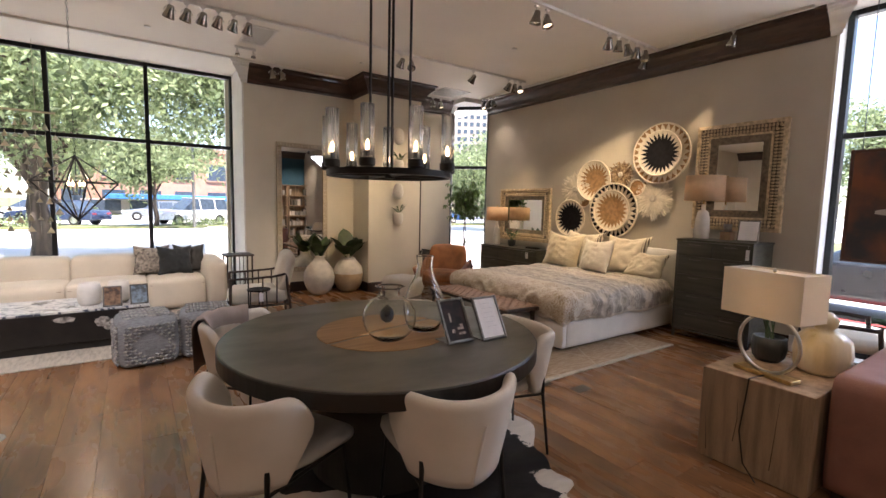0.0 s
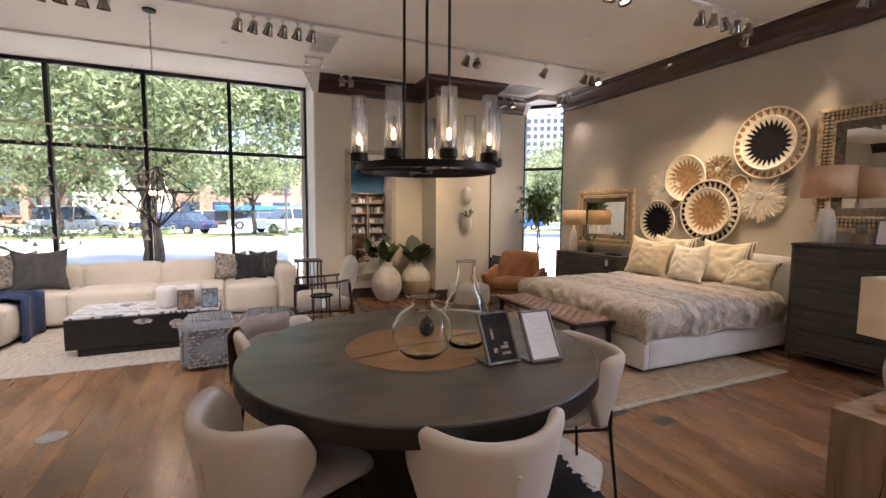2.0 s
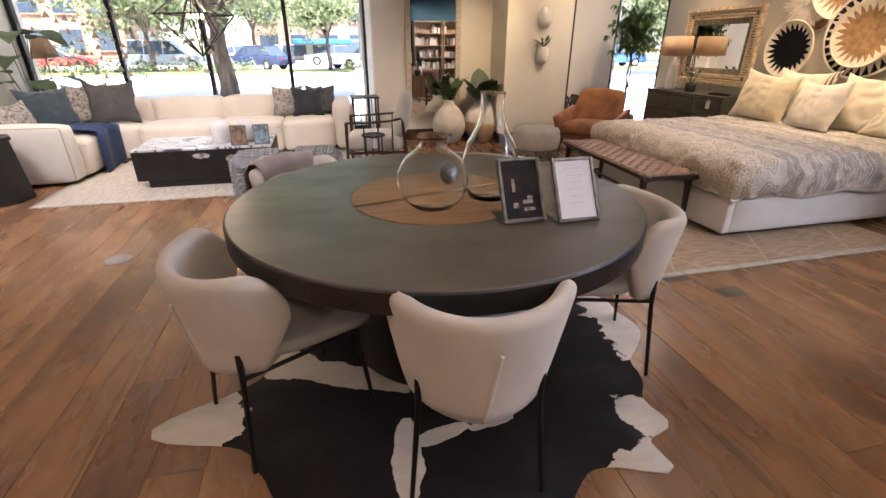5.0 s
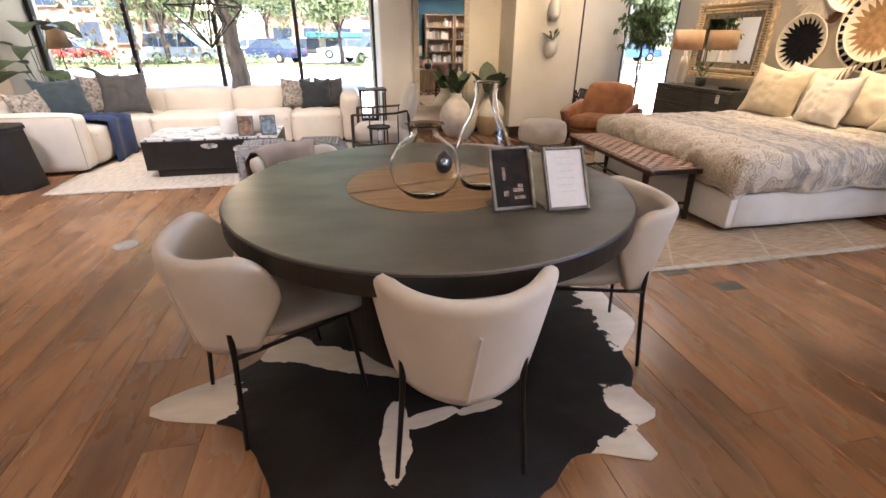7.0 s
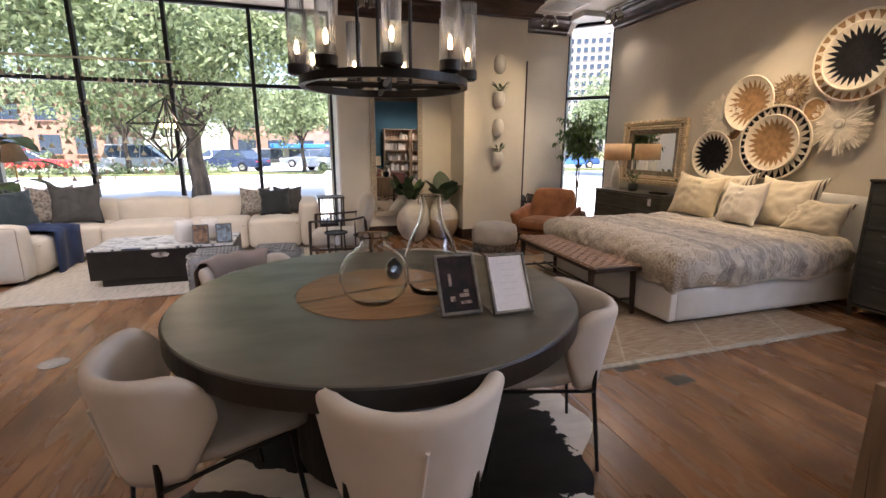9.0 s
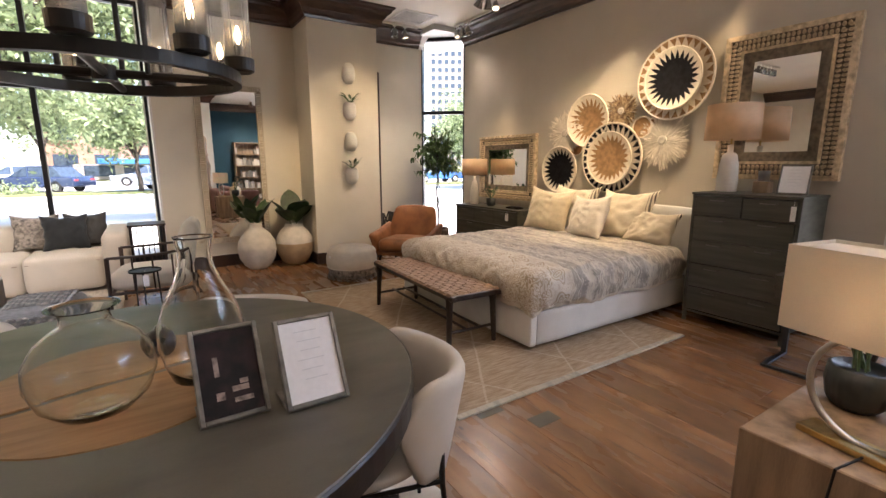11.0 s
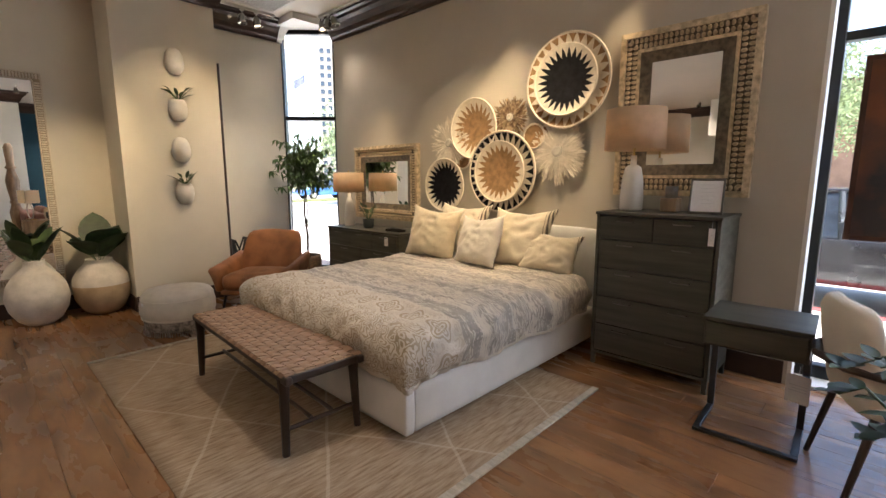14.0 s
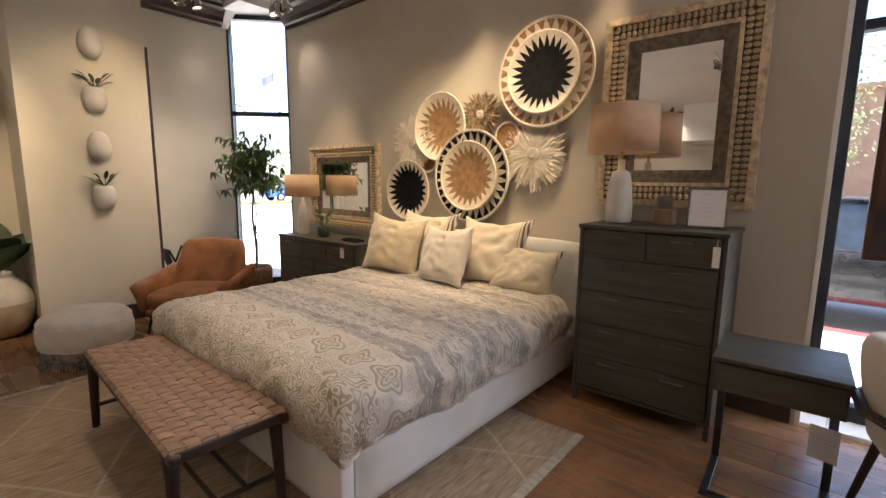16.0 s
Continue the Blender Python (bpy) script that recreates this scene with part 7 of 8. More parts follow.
part("pot", lathe([(0, 0), (0.12, 0), (0.15, 0.35), (0.13, 0.35), (0.125, 0.30), (0, 0.30)], 28), M["charcoal"], wp, smooth=True)
part("stalk", tube([(0, 0, 0.30), (0.03, 0.02, 0.45), (0.02, 0.05, 0.55)], 0.01, 6, r2=0.006), M["bark"], wp)
sprig(wp, (0.02, 0.05, 0.55), 12, 0.20, 0.09, 51, M["leaf_dark"], 0.9, 0.14, 0.45)

# ---- painting hung in the side window ----
M["canvas"] = mat("dark_abstract_painting", (0.035, 0.03, 0.035), 0.5, scale=3.2, color2=(0.20, 0.07, 0.03), bump=0.3)
pt = thing("hanging_painting", "dark abstract painting in a rust frame hung by chain", "painting", (5.97, 1.03, 1.56))
part("canvas", bx(-0.015, 0.015, -0.53, 0.53, -0.52, 0.52), M["canvas"], pt)
M["rust_frame"] = mat("rust_wood_frame", (0.09, 0.035, 0.02), 0.5, var=0.2)
for s in (-1, 1):
    part("frame_side", bx(-0.022, 0.018, s * 0.545 - 0.015, s * 0.545 + 0.015, -0.55, 0.55, 0.003, 1), M["rust_frame"], pt)
    part("frame_rail", bx(-0.022, 0.018, -0.53, 0.53, s * 0.535 - 0.015, s * 0.535 + 0.015, 0.003, 1), M["rust_frame"], pt)
    part("chain", rod((0, s * 0.48, 0.55), (0, s * 0.48, CEIL - 1.56), 0.004, 5), M["steel"], pt)
rnd = random.Random(9)
for k in range(9):
    b = lathe([(0, 0), (0.5, 0), (0.5, 0.003), (0, 0.003)], 14)
    yy, zz, w, h = rnd.uniform(-0.1, 0.44), rnd.uniform(-0.35, 0.3), rnd.uniform(0.05, 0.16), rnd.uniform(0.04, 0.14)
    for v in b.verts:
        q = 1 + 0.5 * noise.noise(v.co * 3 + Vector((k * 3.0, 0, 0)))
        v.co = Vector((-0.0155 - v.co.z, yy + v.co.x * w * q, zz + v.co.y * h * q))
    part("brush_mark", b, M["ceramic" if k % 3 == 0 else "slate_cloth" if k % 3 == 1 else "leather"], pt)

# ---- floor fittings ----
fd = thing("floor_outlet", "round metal floor outlet cover set in the boards", "floor outlet", (-0.70, 3.79, 0))
part("plate", lathe([(0, 0.001), (0.085, 0.001), (0.085, 0.004), (0.08, 0.006), (0, 0.006)], 32), M["outlet_grey"], fd)
part("lid", lathe([(0, 0.0061), (0.06, 0.0061), (0.06, 0.008), (0, 0.008)], 28), M["outlet_grey"], fd)
for at in ((3.07, 2.42), (2.86, 2.66)):
    fp = thing("floor_plate", "rectangular bronze floor plate set in the boards", "floor outlet", (*at, 0), 0, "bronze floor plates")
    part("plate", bx(-0.085, 0.085, -0.05, 0.05, 0.0005, 0.003, 0.001, 1), M["floor_plate"], fp)

# ---- ceiling: tracks, spot heads, vents ----


M["can"] = mat("smoked_chrome", (0.34, 0.32, 0.29), 0.22, metal=1.0, var=0.1)


def spot_head(at, aim, group="ceiling spot heads", lit=0, angle=40, color=(1, 0.85, 0.66)):
    h = thing("spot_head", "chrome track spot lamp with a white stem", "spot lamp", at, 0, group)
    part("adapter", bx(-0.025, 0.025, -0.014, 0.014, -0.02, 0.0, 0.002, 1), M["plastic_white"], h)
    part("stem", rod((0, 0, -0.02), (0, 0, -0.075), 0.007), M["plastic_white"], h)
    d = (Vector(aim) - Vector(at)).normalized()
    m = Matrix.Translation((0, 0, -0.11)) @ d.to_track_quat("-Z", "Y").to_matrix().to_4x4()
    part("yoke", tube([(0.052 * math.cos(a), 0.0, -0.11 + 0.052 * math.sin(a)) for a in [math.pi * i / 10 for i in range(11)]], 0.005, 6), M["plastic_white"], h)
    can = part("can", lathe([(0, 0.06), (0.022, 0.06), (0.031, 0.05), (0.035, 0.01), (0.055, -0.05), (0.058, -0.066), (0.053, -0.066), (0.048, -0.048), (0, -0.03)], 24, m=m), M["can"], h, "chrome lamp can", True)
    if lit:
        part("lamp_face", lathe([(0, -0.046), (0.042, -0.046), (0.042, -0.043), (0, -0.043)], 20, m=m), M["spot_face"], can, "glowing lamp face")
        e = Vector(at) + Vector((0, 0, -0.11)) + d * 0.068
        spot_light("spot_beam", e, aim, lit, angle, color)
    return h


def track(name_label, a, b):
    t = thing("light_track", name_label, "light track", (*a, CEIL))
    d = Vector((*b, 0)) - Vector((*a, 0))
    ang = math.atan2(d.y, d.x)
    part("rail", bx(0, d.length, -0.016, 0.016, -0.03, 0.0, 0.003, 1, m=Matrix.Rotation(ang, 4, "Z")), M["plastic_white"], t)
    return t


HZ = CEIL - 0.03
track("white ceiling light track over the living area", (-1.7, 5.62), (5.40, 5.62))
track("white ceiling light track over the bed", (2.6, 3.45), (5.6, 3.50))
track("thin white ceiling track along the shop window", (-3.1, 7.30), (3.0, 7.30))
track("thin white ceiling track along the bed wall", (5.62, 1.9), (5.62, 7.0))
track("white ceiling light track over the dining area", (-3.0, 3.4), (0.6, 3.4))
track("short white ceiling track by the corner window", (4.5, 7.40), (5.2, 7.40))
HEADS = [
    # x, y, aim, watts, angle
    *[(0.46 + 0.148 * k, 5.62, (-0.3 + 0.2 * k, 7.3, 0.5), 21 if k in (1, 4) else 0, 70) for k in range(6)],
    *[(-1.49 + 0.16 * k, 5.62, (-2.4 + 0.3 * k, 6.8, 0.4), 22 if k in (1, 3) else 0, 70) for k in range(6)],
    (3.12, 5.62, (2.8, 7.4, 1.0), 40, 44), (3.27, 5.62, (2.2, 3.6, 0), 0, 50),
    (4.33, 5.62, (3.80, 6.98, 1.7), 19, 58),
    (5.04, 5.62, (4.75, 7.3, 1.0), 30, 62), (5.17, 5.62, (5.72, 6.35, 0.95), 30, 44.5), (5.29, 5.62, (4.4, 4.2, 0.5), 26, 60),
    (3.46, 3.49, (3.3, 4.2, 0.3), 13, 60), (3.61, 3.49, (3.6, 2.6, 0.0), 7, 80),
    *[(4.62 + 0.18 * k, 3.49, ((5.9, 4.9, 1.4), (5.3, 4.15, 0.75), (5.9, 3.6, 1.9), (5.9, 4.4, 1.5), (5.65, 3.5, 0.8))[k], (36, 38, 26, 26, 26)[k], (44, 44, 40, 46, 44)[k]) for k in range(5)],
    (5.62, 2.62, (5.9, 3.30, 2.0), 14, 27), (5.62, 3.68, (5.9, 4.55, 1.7), 18, 27),
    *[(5.62, 6.66 + 0.14 * k, ((5.9, 5.9, 1.6), (5.75, 6.9, 1.2), (5.6, 5.8, 0.8))[k], (0, 0, 6)[k], 90) for k in range(3)],
    (1.87, 7.30, (2.4, 7.6, 1.2), 0, 60), (2.00, 7.30, (2.9, 7.4, 0.5), 0, 60),
    (4.78, 7.40, (4.65, 7.1, 0.8), 0, 90), (4.96, 7.40, (5.2, 6.7, 0.0), 4, 100),
    # heads on the left track hang out of view and fill the left floor
    *[(-2.2 + 0.16 * k, 3.40, (-1.6 + 0.3 * k, 5.4, 0.2), 34 if k in (1, 3) else 0, 80) for k in range(5)],
    (0.35, 3.40, (0.9, 2.0, 0.7), 0, 75), (0.18, 3.40, (-0.4, 4.2, 0.0), 24, 80),
]
for x, y, aim, w, ang in HEADS:
    # cool tint on the left 80-degree heads stands in for window daylight
    spot_head((x, y, HZ), aim, lit=w, angle=ang, color=(1, 0.77, 0.44) if ang < 60 else (0.93, 0.95, 1.0) if ang == 80 and x < 1 else (1, 0.85, 0.66))


# shade between the slats, given as the backing plate's grey colour
M["vent_shade"] = mat("vent_throat_shade", (0.16, 0.15, 0.14), 0.7)


def vent(x, y, sx, sy, n):
    v = thing("ceiling_vent", "white slatted ceiling air vent", "air vent", (x, y, CEIL), 0)
    for c in ((-sx, sx, -sy, -sy + 0.03), (-sx, sx, sy - 0.03, sy), (-sx, -sx + 0.03, -sy + 0.03, sy - 0.03), (sx - 0.03, sx, -sy + 0.03, sy - 0.03)):
        part("frame", bx(*c, -0.014, -0.001, 0.003, 1), M["plastic_white"], v)
    part("backing", bx(-sx + 0.03, sx - 0.03, -sy + 0.03, sy - 0.03, -0.004, -0.001), M["vent_shade"], v)
    for i in range(n):
        y0 = -sy + 0.03 + (2 * sy - 0.06) * (i + 0.5) / n
        part("slat", bx(-sx + 0.03, sx - 0.03, y0 - 0.008, y0 + 0.008, -0.009, -0.005), M["plastic_white"], v)


vent(1.43, 6.2, 0.16, 0.34, 16)
vent(4.88, 7.02, 0.27, 0.27, 12)
mt = thing("mini_track", "small twin-head white ceiling spot", "spot lamp", (1.39, 6.75, CEIL))
part("bar", bx(-0.13, 0.13, -0.01, 0.01, -0.03, -0.002, 0.002, 1), M["plastic_white"], mt)
for x in (-0.1, 0.1):
    part("head", lathe([(0, -0.03), (0.012, -0.035), (0.012, -0.07), (0.026, -0.085), (0.03, -0.12), (0.026, -0.12), (0, -0.10)], 18, m=Matrix.Translation((x, 0, 0))), M["chrome"], mt, smooth=True)
for x, y in ((2.9, 6.4), (0.3, 6.7), (4.2, 4.6), (3.3, 2.2)):
    sk = thing("sprinkler", "small white ceiling sprinkler cap", "sprinkler", (x, y, CEIL), 0, "ceiling sprinklers")
    part("cap", lathe([(0, -0.012), (0.03, -0.012), (0.036, -0.002), (0.036, 0), (0, 0)], 18), M["plastic_white"], sk)

# ---- back of the shop, seen in the mirrors ----


def bookcase(x):
    c = thing("bookcase", "pale wooden bookcase filled with books and boxes", "bookcase", (x, SOUTH + 0.02, 0), 0, "bookcases on the back wall")
    W, H, D = 1.1, 2.15, 0.36
    for a in (0, W - 0.035):
        part("side", bx(a, a + 0.035, 0, D, 0, H), M["oak"], c)
    part("back", bx(0.035, W - 0.035, 0, 0.015, 0, H), M["oak"], c)
    zs = [0.05 + 0.415 * k for k in range(6)]
    for z in zs:
        part("shelf", bx(0.035, W - 0.035, 0.016, D - 0.01, z, z + 0.03), M["oak"], c)
    return c, zs, W


rnd = random.Random(77)
M["book"] = mat("book_cloth", (0.42, 0.38, 0.33), 0.8, var=0.1, rand=0.75)
for x in (-0.3, 4.22, 5.36):
    c, zs, W = bookcase(x)
    for z in zs[:5]:
        u = 0.06
        while u < W - 0.14:
            if rnd.random() < 0.3:
                u += rnd.uniform(0.05, 0.16)
                continue
            w, h = rnd.uniform(0.025, 0.12), rnd.uniform(0.14, 0.3)
            o = link("book", bx(0, w, 0, 0.2, 0, h, 0.003, 1), M["book"], None)
            o.location = (x + u, SOUTH + 0.07, z + 0.031)
            tagged(o, "cloth-bound book standing on a bookcase shelf", "book", "books on the bookcases")
            u += w + 0.006
post = thing("turned_post", "tall turned pale wooden post", "post", (2.95, -0.95, 0))
part("base", bx(-0.14, 0.14, -0.14, 0.14, 0, 0.10, 0.006, 1), M["oak"], post)
part("shaft", lathe([(0.11, 0.10), (0.07, 0.2), (0.11, 0.4), (0.13, 0.6), (0.08, 0.8), (0.10, 0.85), (0.08, 0.9), (0.12, 1.2), (0.13, 1.35), (0.07, 1.6), (0.11, 1.65), (0.07, 1.7), (0.09, 2.1), (0.05, 2.2), (0, 2.2)], 28), M["oak"], post, smooth=True)
ex = thing("exit_sign", "small red lit ceiling exit sign", "sign", (-3.6, 1.4, CEIL - 0.02))
part("box", bx(-0.02, 0.02, -0.14, 0.14, -0.2, 0.0, 0.004, 1), M["plastic_white"], ex)
part("panel", bx(0.021, 0.024, -0.12, 0.12, -0.18, -0.02), M["exit_red"], ex)
structure("wall_west_bulkhead", bx(WEST, -4.6, SOUTH + 0.25, 5.0, 2.55, CEIL - 0.001), M["ceiling"], "lowered plaster bulkhead")
# wide-beam heads added behind the camera as general fill
for k, (x, y) in enumerate(((-4.2, -2.0), (-1.8, -2.0), (0.8, -1.6), (3.2, -0.6), (-4.2, 1.5), (-0.9, 0.2), (1.6, -0.1), (-4.3, 5.2))):
    spot_head((x, y, HZ), (x + 0.2, y + (0.4 if k < 4 else 0.9), 0), lit=(26, 26, 8, 13, 26, 5, 4, 28)[k], angle=140, color=(1, 0.85, 0.66))

# two unseen heads added to brighten the bookcases and teal wall
for x in (4.6, 5.7):
    spot_head((x, -2.3, HZ), (x, -4.1, 1.4), lit=42, angle=70)

# ---- outside ----
GZ = -0.12
structure("ground", bx(-400, 400, -400, 400, GZ - 0.4, GZ - 0.08), M["grass"], "verge and open ground reaching the horizon")
bm = bx(-200, 200, 8.75, 16.6, GZ - 0.3, GZ, 0.0)
structure("pavement", bm, M["pave"], "pale concrete pavement outside the shop")
structure("pavement_east", bx(6.43, 8.78, -60, 8.74, GZ - 0.3, GZ + 0.004), M["pave"], "pale pavement beside the shop")
structure("road", bx(-200, 200, 16.7, 30.0, GZ - 0.3, GZ - 0.075), M["asphalt"], "pale concrete street")
structure("road_east", bx(8.96, 22, -200, 16.6, GZ - 0.3, GZ - 0.07), M["asphalt"], "pale concrete side street")
structure("kerb_red", bx(8.79, 8.95, -60, 8.7, GZ - 0.2, GZ + 0.01, 0.01, 1), mat("red_kerb_paint", (0.45, 0.05, 0.05), 0.7), "red painted kerb")
for y in (23.2, 23.5):
    structure("road_line", bx(-120, 120, y, y + 0.12, GZ - 0.08, GZ - 0.07), M["white"], "painted road line")
structure("verge", bx(-200, 200, 30.0, 32.2, GZ - 0.2, GZ + 0.03), M["grass"], "grass verge across the street")
structure("parking_ground", bx(-200, 200, 32.2, 52, GZ - 0.2, GZ - 0.05), M["asphalt"], "pale car park")


def tree(x, y, h, cr, seed, n, leaf=0.16, trunk_r=0.26, z0=GZ - 0.1, fork=0.36, spread=1.0):
    """Tapered trunk, forked limbs and a crown of many small leaves in clumps."""
    t = thing("tree", "leafy street tree with a dark branching trunk", "tree", (x, y, z0), 0, "street trees")
    rnd = random.Random(seed)
    wood = bmesh.new()
    f = h * fork
    tube([(0, 0, 0), (0.05, 0, f * 0.3), (-0.06, 0.05, f * 0.7), (0, 0, f)], trunk_r, 12, bm=wood, r2=trunk_r * 0.62)
    tips = []
    for k in range(7):
        a = 2 * math.pi * (k + rnd.random() * 0.6) / 7
        L = cr * rnd.uniform(0.55, 0.9) * spread
        z1 = h * rnd.uniform(0.55, 0.86)
        p0 = Vector((0, 0, f * rnd.uniform(0.82, 1.0)))
        p2 = Vector((L * math.cos(a), L * math.sin(a), z1))
        p1 = (p0 + p2) / 2 + Vector((rnd.uniform(-0.3, 0.3), rnd.uniform(-0.3, 0.3), 0.1 * h))
        tube([p0, p0.lerp(p1, 0.5) + Vector((0, 0, 0.1)), p1, p2], trunk_r * 0.42, 8, bm=wood, r2=0.03)
        tips += [p1, p2, p1.lerp(p2, 0.5)]
        for q in range(4):
            b0 = p1.lerp(p2, rnd.random())
            e = b0 + Vector((rnd.gauss(0, 1), rnd.gauss(0, 1), rnd.gauss(0.2, 0.7))) * cr * 0.3
            tube([b0, b0.lerp(e, 0.5) + Vector((0, 0, 0.1)), e], 0.045, 5, bm=wood, r2=0.012)
            tips.append(e)
    part("trunk", wood, M["bark"], t, smooth=True)
    r2 = np.random.RandomState(seed)
    cl = []
    for p in tips:
        cl.append(p)
        for q in range(4):
            cl.append(p + Vector((rnd.gauss(0, 1), rnd.gauss(0, 1), rnd.gauss(-0.1, 0.7))) * cr * 0.24)
    cl = np.array([tuple(c) for c in cl])
    idx = r2.randint(0, len(cl), n)
    pos = cl[idx] + r2.normal(0, 1, (n, 3)) * np.array([0.13, 0.13, 0.09]) * cr
    d = r2.normal(0, 1, (n, 3))
    d /= np.linalg.norm(d, axis=1)[:, None]
    e = np.cross(d, r2.normal(0, 1, (n, 3)))
    e /= np.linalg.norm(e, axis=1)[:, None]
    s = leaf * r2.uniform(0.6, 1.25, (n, 1))
    quad = np.stack([pos - d * s, pos - e * s * 0.42, pos + d * s, pos + e * s * 0.42], 1).reshape(-1, 3)
    me = bpy.data.meshes.new("crown")
    me.from_pydata(quad.tolist(), [], np.arange(4 * n).reshape(-1, 4).tolist())
    me.materials.append(M["tree_leaf"])
    o = new("crown", me)
    o.parent = t
    return t


def leaf_material():
    m = mat("street_tree_leaf", (0.26, 0.31, 0.16), 0.6, var=0.25, scale=0.6, color2=(0.14, 0.18, 0.085), spec=0.3)
    n, l = m.node_tree.nodes, m.node_tree.links
    geo = n.new("ShaderNodeNewGeometry")
    hs = n.new("ShaderNodeHueSaturation")
    b = n["Principled BSDF"]
    old = b.inputs["Base Color"].links[0].from_socket
    l.new(old, hs.inputs["Color"])
    l.new(math_node(m, "MULTIPLY_ADD", geo.outputs["Random Per Island"], 0.9, 0.6), hs.inputs["Value"])
    l.new(hs.outputs[0], b.inputs["Base Color"])
    tr = n.new("ShaderNodeBsdfTranslucent")
    l.new(hs.outputs[0], tr.inputs["Color"])
    mx = n.new("ShaderNodeMixShader")
    mx.inputs[0].default_value = 0.4
    l.new(b.outputs[0], mx.inputs[1])
    l.new(tr.outputs[0], mx.inputs[2])
    l.new(mx.outputs[0], n["Material Output"].inputs["Surface"])
    return m


M["tree_leaf"] = leaf_material()
tree(-24, 40, 9, 5.0, 21, 9000, 0.2, 0.2)
tree(-14, 46, 9, 5.0, 22, 9000, 0.2, 0.2)
tree(-34, 44, 9, 5.5, 23, 8000, 0.25, 0.2)
tree(-5, 48, 8, 4.2, 24, 9000, 0.18, 0.2)
tree(14, 48, 8, 4.2, 25, 8000, 0.2, 0.2)
tree(-1.70, 14.2, 7.6, 3.6, 1, 36000, 0.085, 0.27, fork=0.27)
tree(3.6, 15.0, 7.4, 3.2, 2, 26000, 0.085, 0.16)
tree(-7.0, 14.8, 7.8, 3.8, 3, 21000, 0.09, 0.25, fork=0.3)
tree(-12.5, 15.5, 8.0, 3.8, 4, 8000, 0.18, 0.25)
tree(1.2, 30.8, 5.6, 2.4, 5, 8000, 0.16, 0.14)
tree(-8.5, 31.2, 6.5, 3.0, 6, 8000, 0.18, 0.16)
tree(-18, 31.5, 7.5, 3.4, 7, 7000, 0.2, 0.16)
tree(9.5, 31.2, 6.2, 3.0, 8, 7000, 0.18, 0.16)
tree(20, 24.0, 5.6, 3.4, 9, 14000, 0.13, 0.16)
tree(27, 31.0, 6.0, 3.6, 10, 8000, 0.2, 0.16)
tree(24, 4.5, 6.2, 3.0, 11, 16000, 0.10, 0.18)
tree(36, 44.0, 8.0, 5.0, 12, 8000, 0.3, 0.2)


def car(x, y, rz, paint, label, tall=False):
    """A parked car lying along local x."""
    c = thing("car", label, "car", (x, y, GZ - 0.06), rz, "parked cars")
    L, W = (4.7, 1.85)
    zb, zr = (0.95, 1.72) if tall else (0.88, 1.42)
    side = [(-L / 2, 0.32), (-L / 2 - 0.02, 0.62), (-L / 2 + 0.12, zb), (L / 2 - 1.25, zb), (L / 2 - 0.18, zb - 0.14), (L / 2, 0.6), (L / 2 - 0.02, 0.32)]

    def shell(pts, w, inset, material, nm, bev):
        one = bmesh.new()
        a = [one.verts.new((px, -w / 2 + (inset if k in inset_k else 0), pz)) for k, (px, pz) in enumerate(pts)]
        b = [one.verts.new((px, w / 2 - (inset if k in inset_k else 0), pz)) for k, (px, pz) in enumerate(pts)]
        one.faces.new(a)
        one.faces.new(b[::-1])
        for k in range(len(pts)):
            j = (k + 1) % len(pts)
            one.faces.new((a[j], a[k], b[k], b[j]))
        bmesh.ops.recalc_face_normals(one, faces=one.faces)
        bmesh.ops.bevel(one, geom=one.edges[:], offset=bev, segments=2, profile=0.5, affect="EDGES")
        return part(nm, one, material, c, smooth=False)

    inset_k = ()
    shell(side, W, 0, paint, "body", 0.07)
    inset_k = (1, 2)
    back = -L / 2 + (0.18 if tall else 0.55)
    shell([(back, zb - 0.02), (back + (0.2 if tall else 0.55), zr), (L / 2 - 2.15, zr), (L / 2 - 1.25, zb - 0.02)], W - 0.12, 0.16, M["far_glass"], "windows", 0.05)
    inset_k = ()
    roof_a, roof_b = back + (0.2 if tall else 0.55), L / 2 - 2.15
    part("roof", bx(roof_a - 0.02, roof_b + 0.05, -W / 2 + 0.2, W / 2 - 0.2, zr - 0.02, zr + 0.035, 0.015, 1), paint, c)
    for k in (0.3, 0.62):
        px = back + (L / 2 - 1.25 - back) * k
        for s in (-1, 1):
            part("pillar", rod((px, s * (W / 2 - 0.055), zb - 0.03), (px + 0.05, s * (W / 2 - 0.20), zr), 0.035, 6), paint, c)
    for sx in (-1, 1):
        for s in (-1, 1):
            w = part("wheel", lathe([(0, -0.11), (0.2, -0.11), (0.31, -0.1), (0.33, -0.06), (0.33, 0.06), (0.31, 0.1), (0.2, 0.11), (0, 0.11)], 24, m=pose(sx * L * 0.30, s * (W / 2 - 0.09), 0.33, 90)), M["black_metal"], c)
            part("rim", lathe([(0, 0.112), (0.19, 0.115), (0.2, 0.1)], 16, m=pose(sx * L * 0.30, s * (W / 2 - 0.09), 0.33, 90 * (1 if s < 0 else -1))), M["chrome"], w)
            part("headlight" if sx > 0 else "tail_light", bx(sx * (L / 2 - 0.03) - 0.03, sx * (L / 2 - 0.03) + 0.03, s * (W / 2 - 0.3) - 0.16, s * (W / 2 - 0.3) + 0.16, 0.62, 0.74, 0.015, 1), M["plastic_white"] if sx > 0 else M["exit_red_dull"], c)
    return c


M["exit_red_dull"] = mat("tail_lamp_red", (0.35, 0.02, 0.02), 0.3)


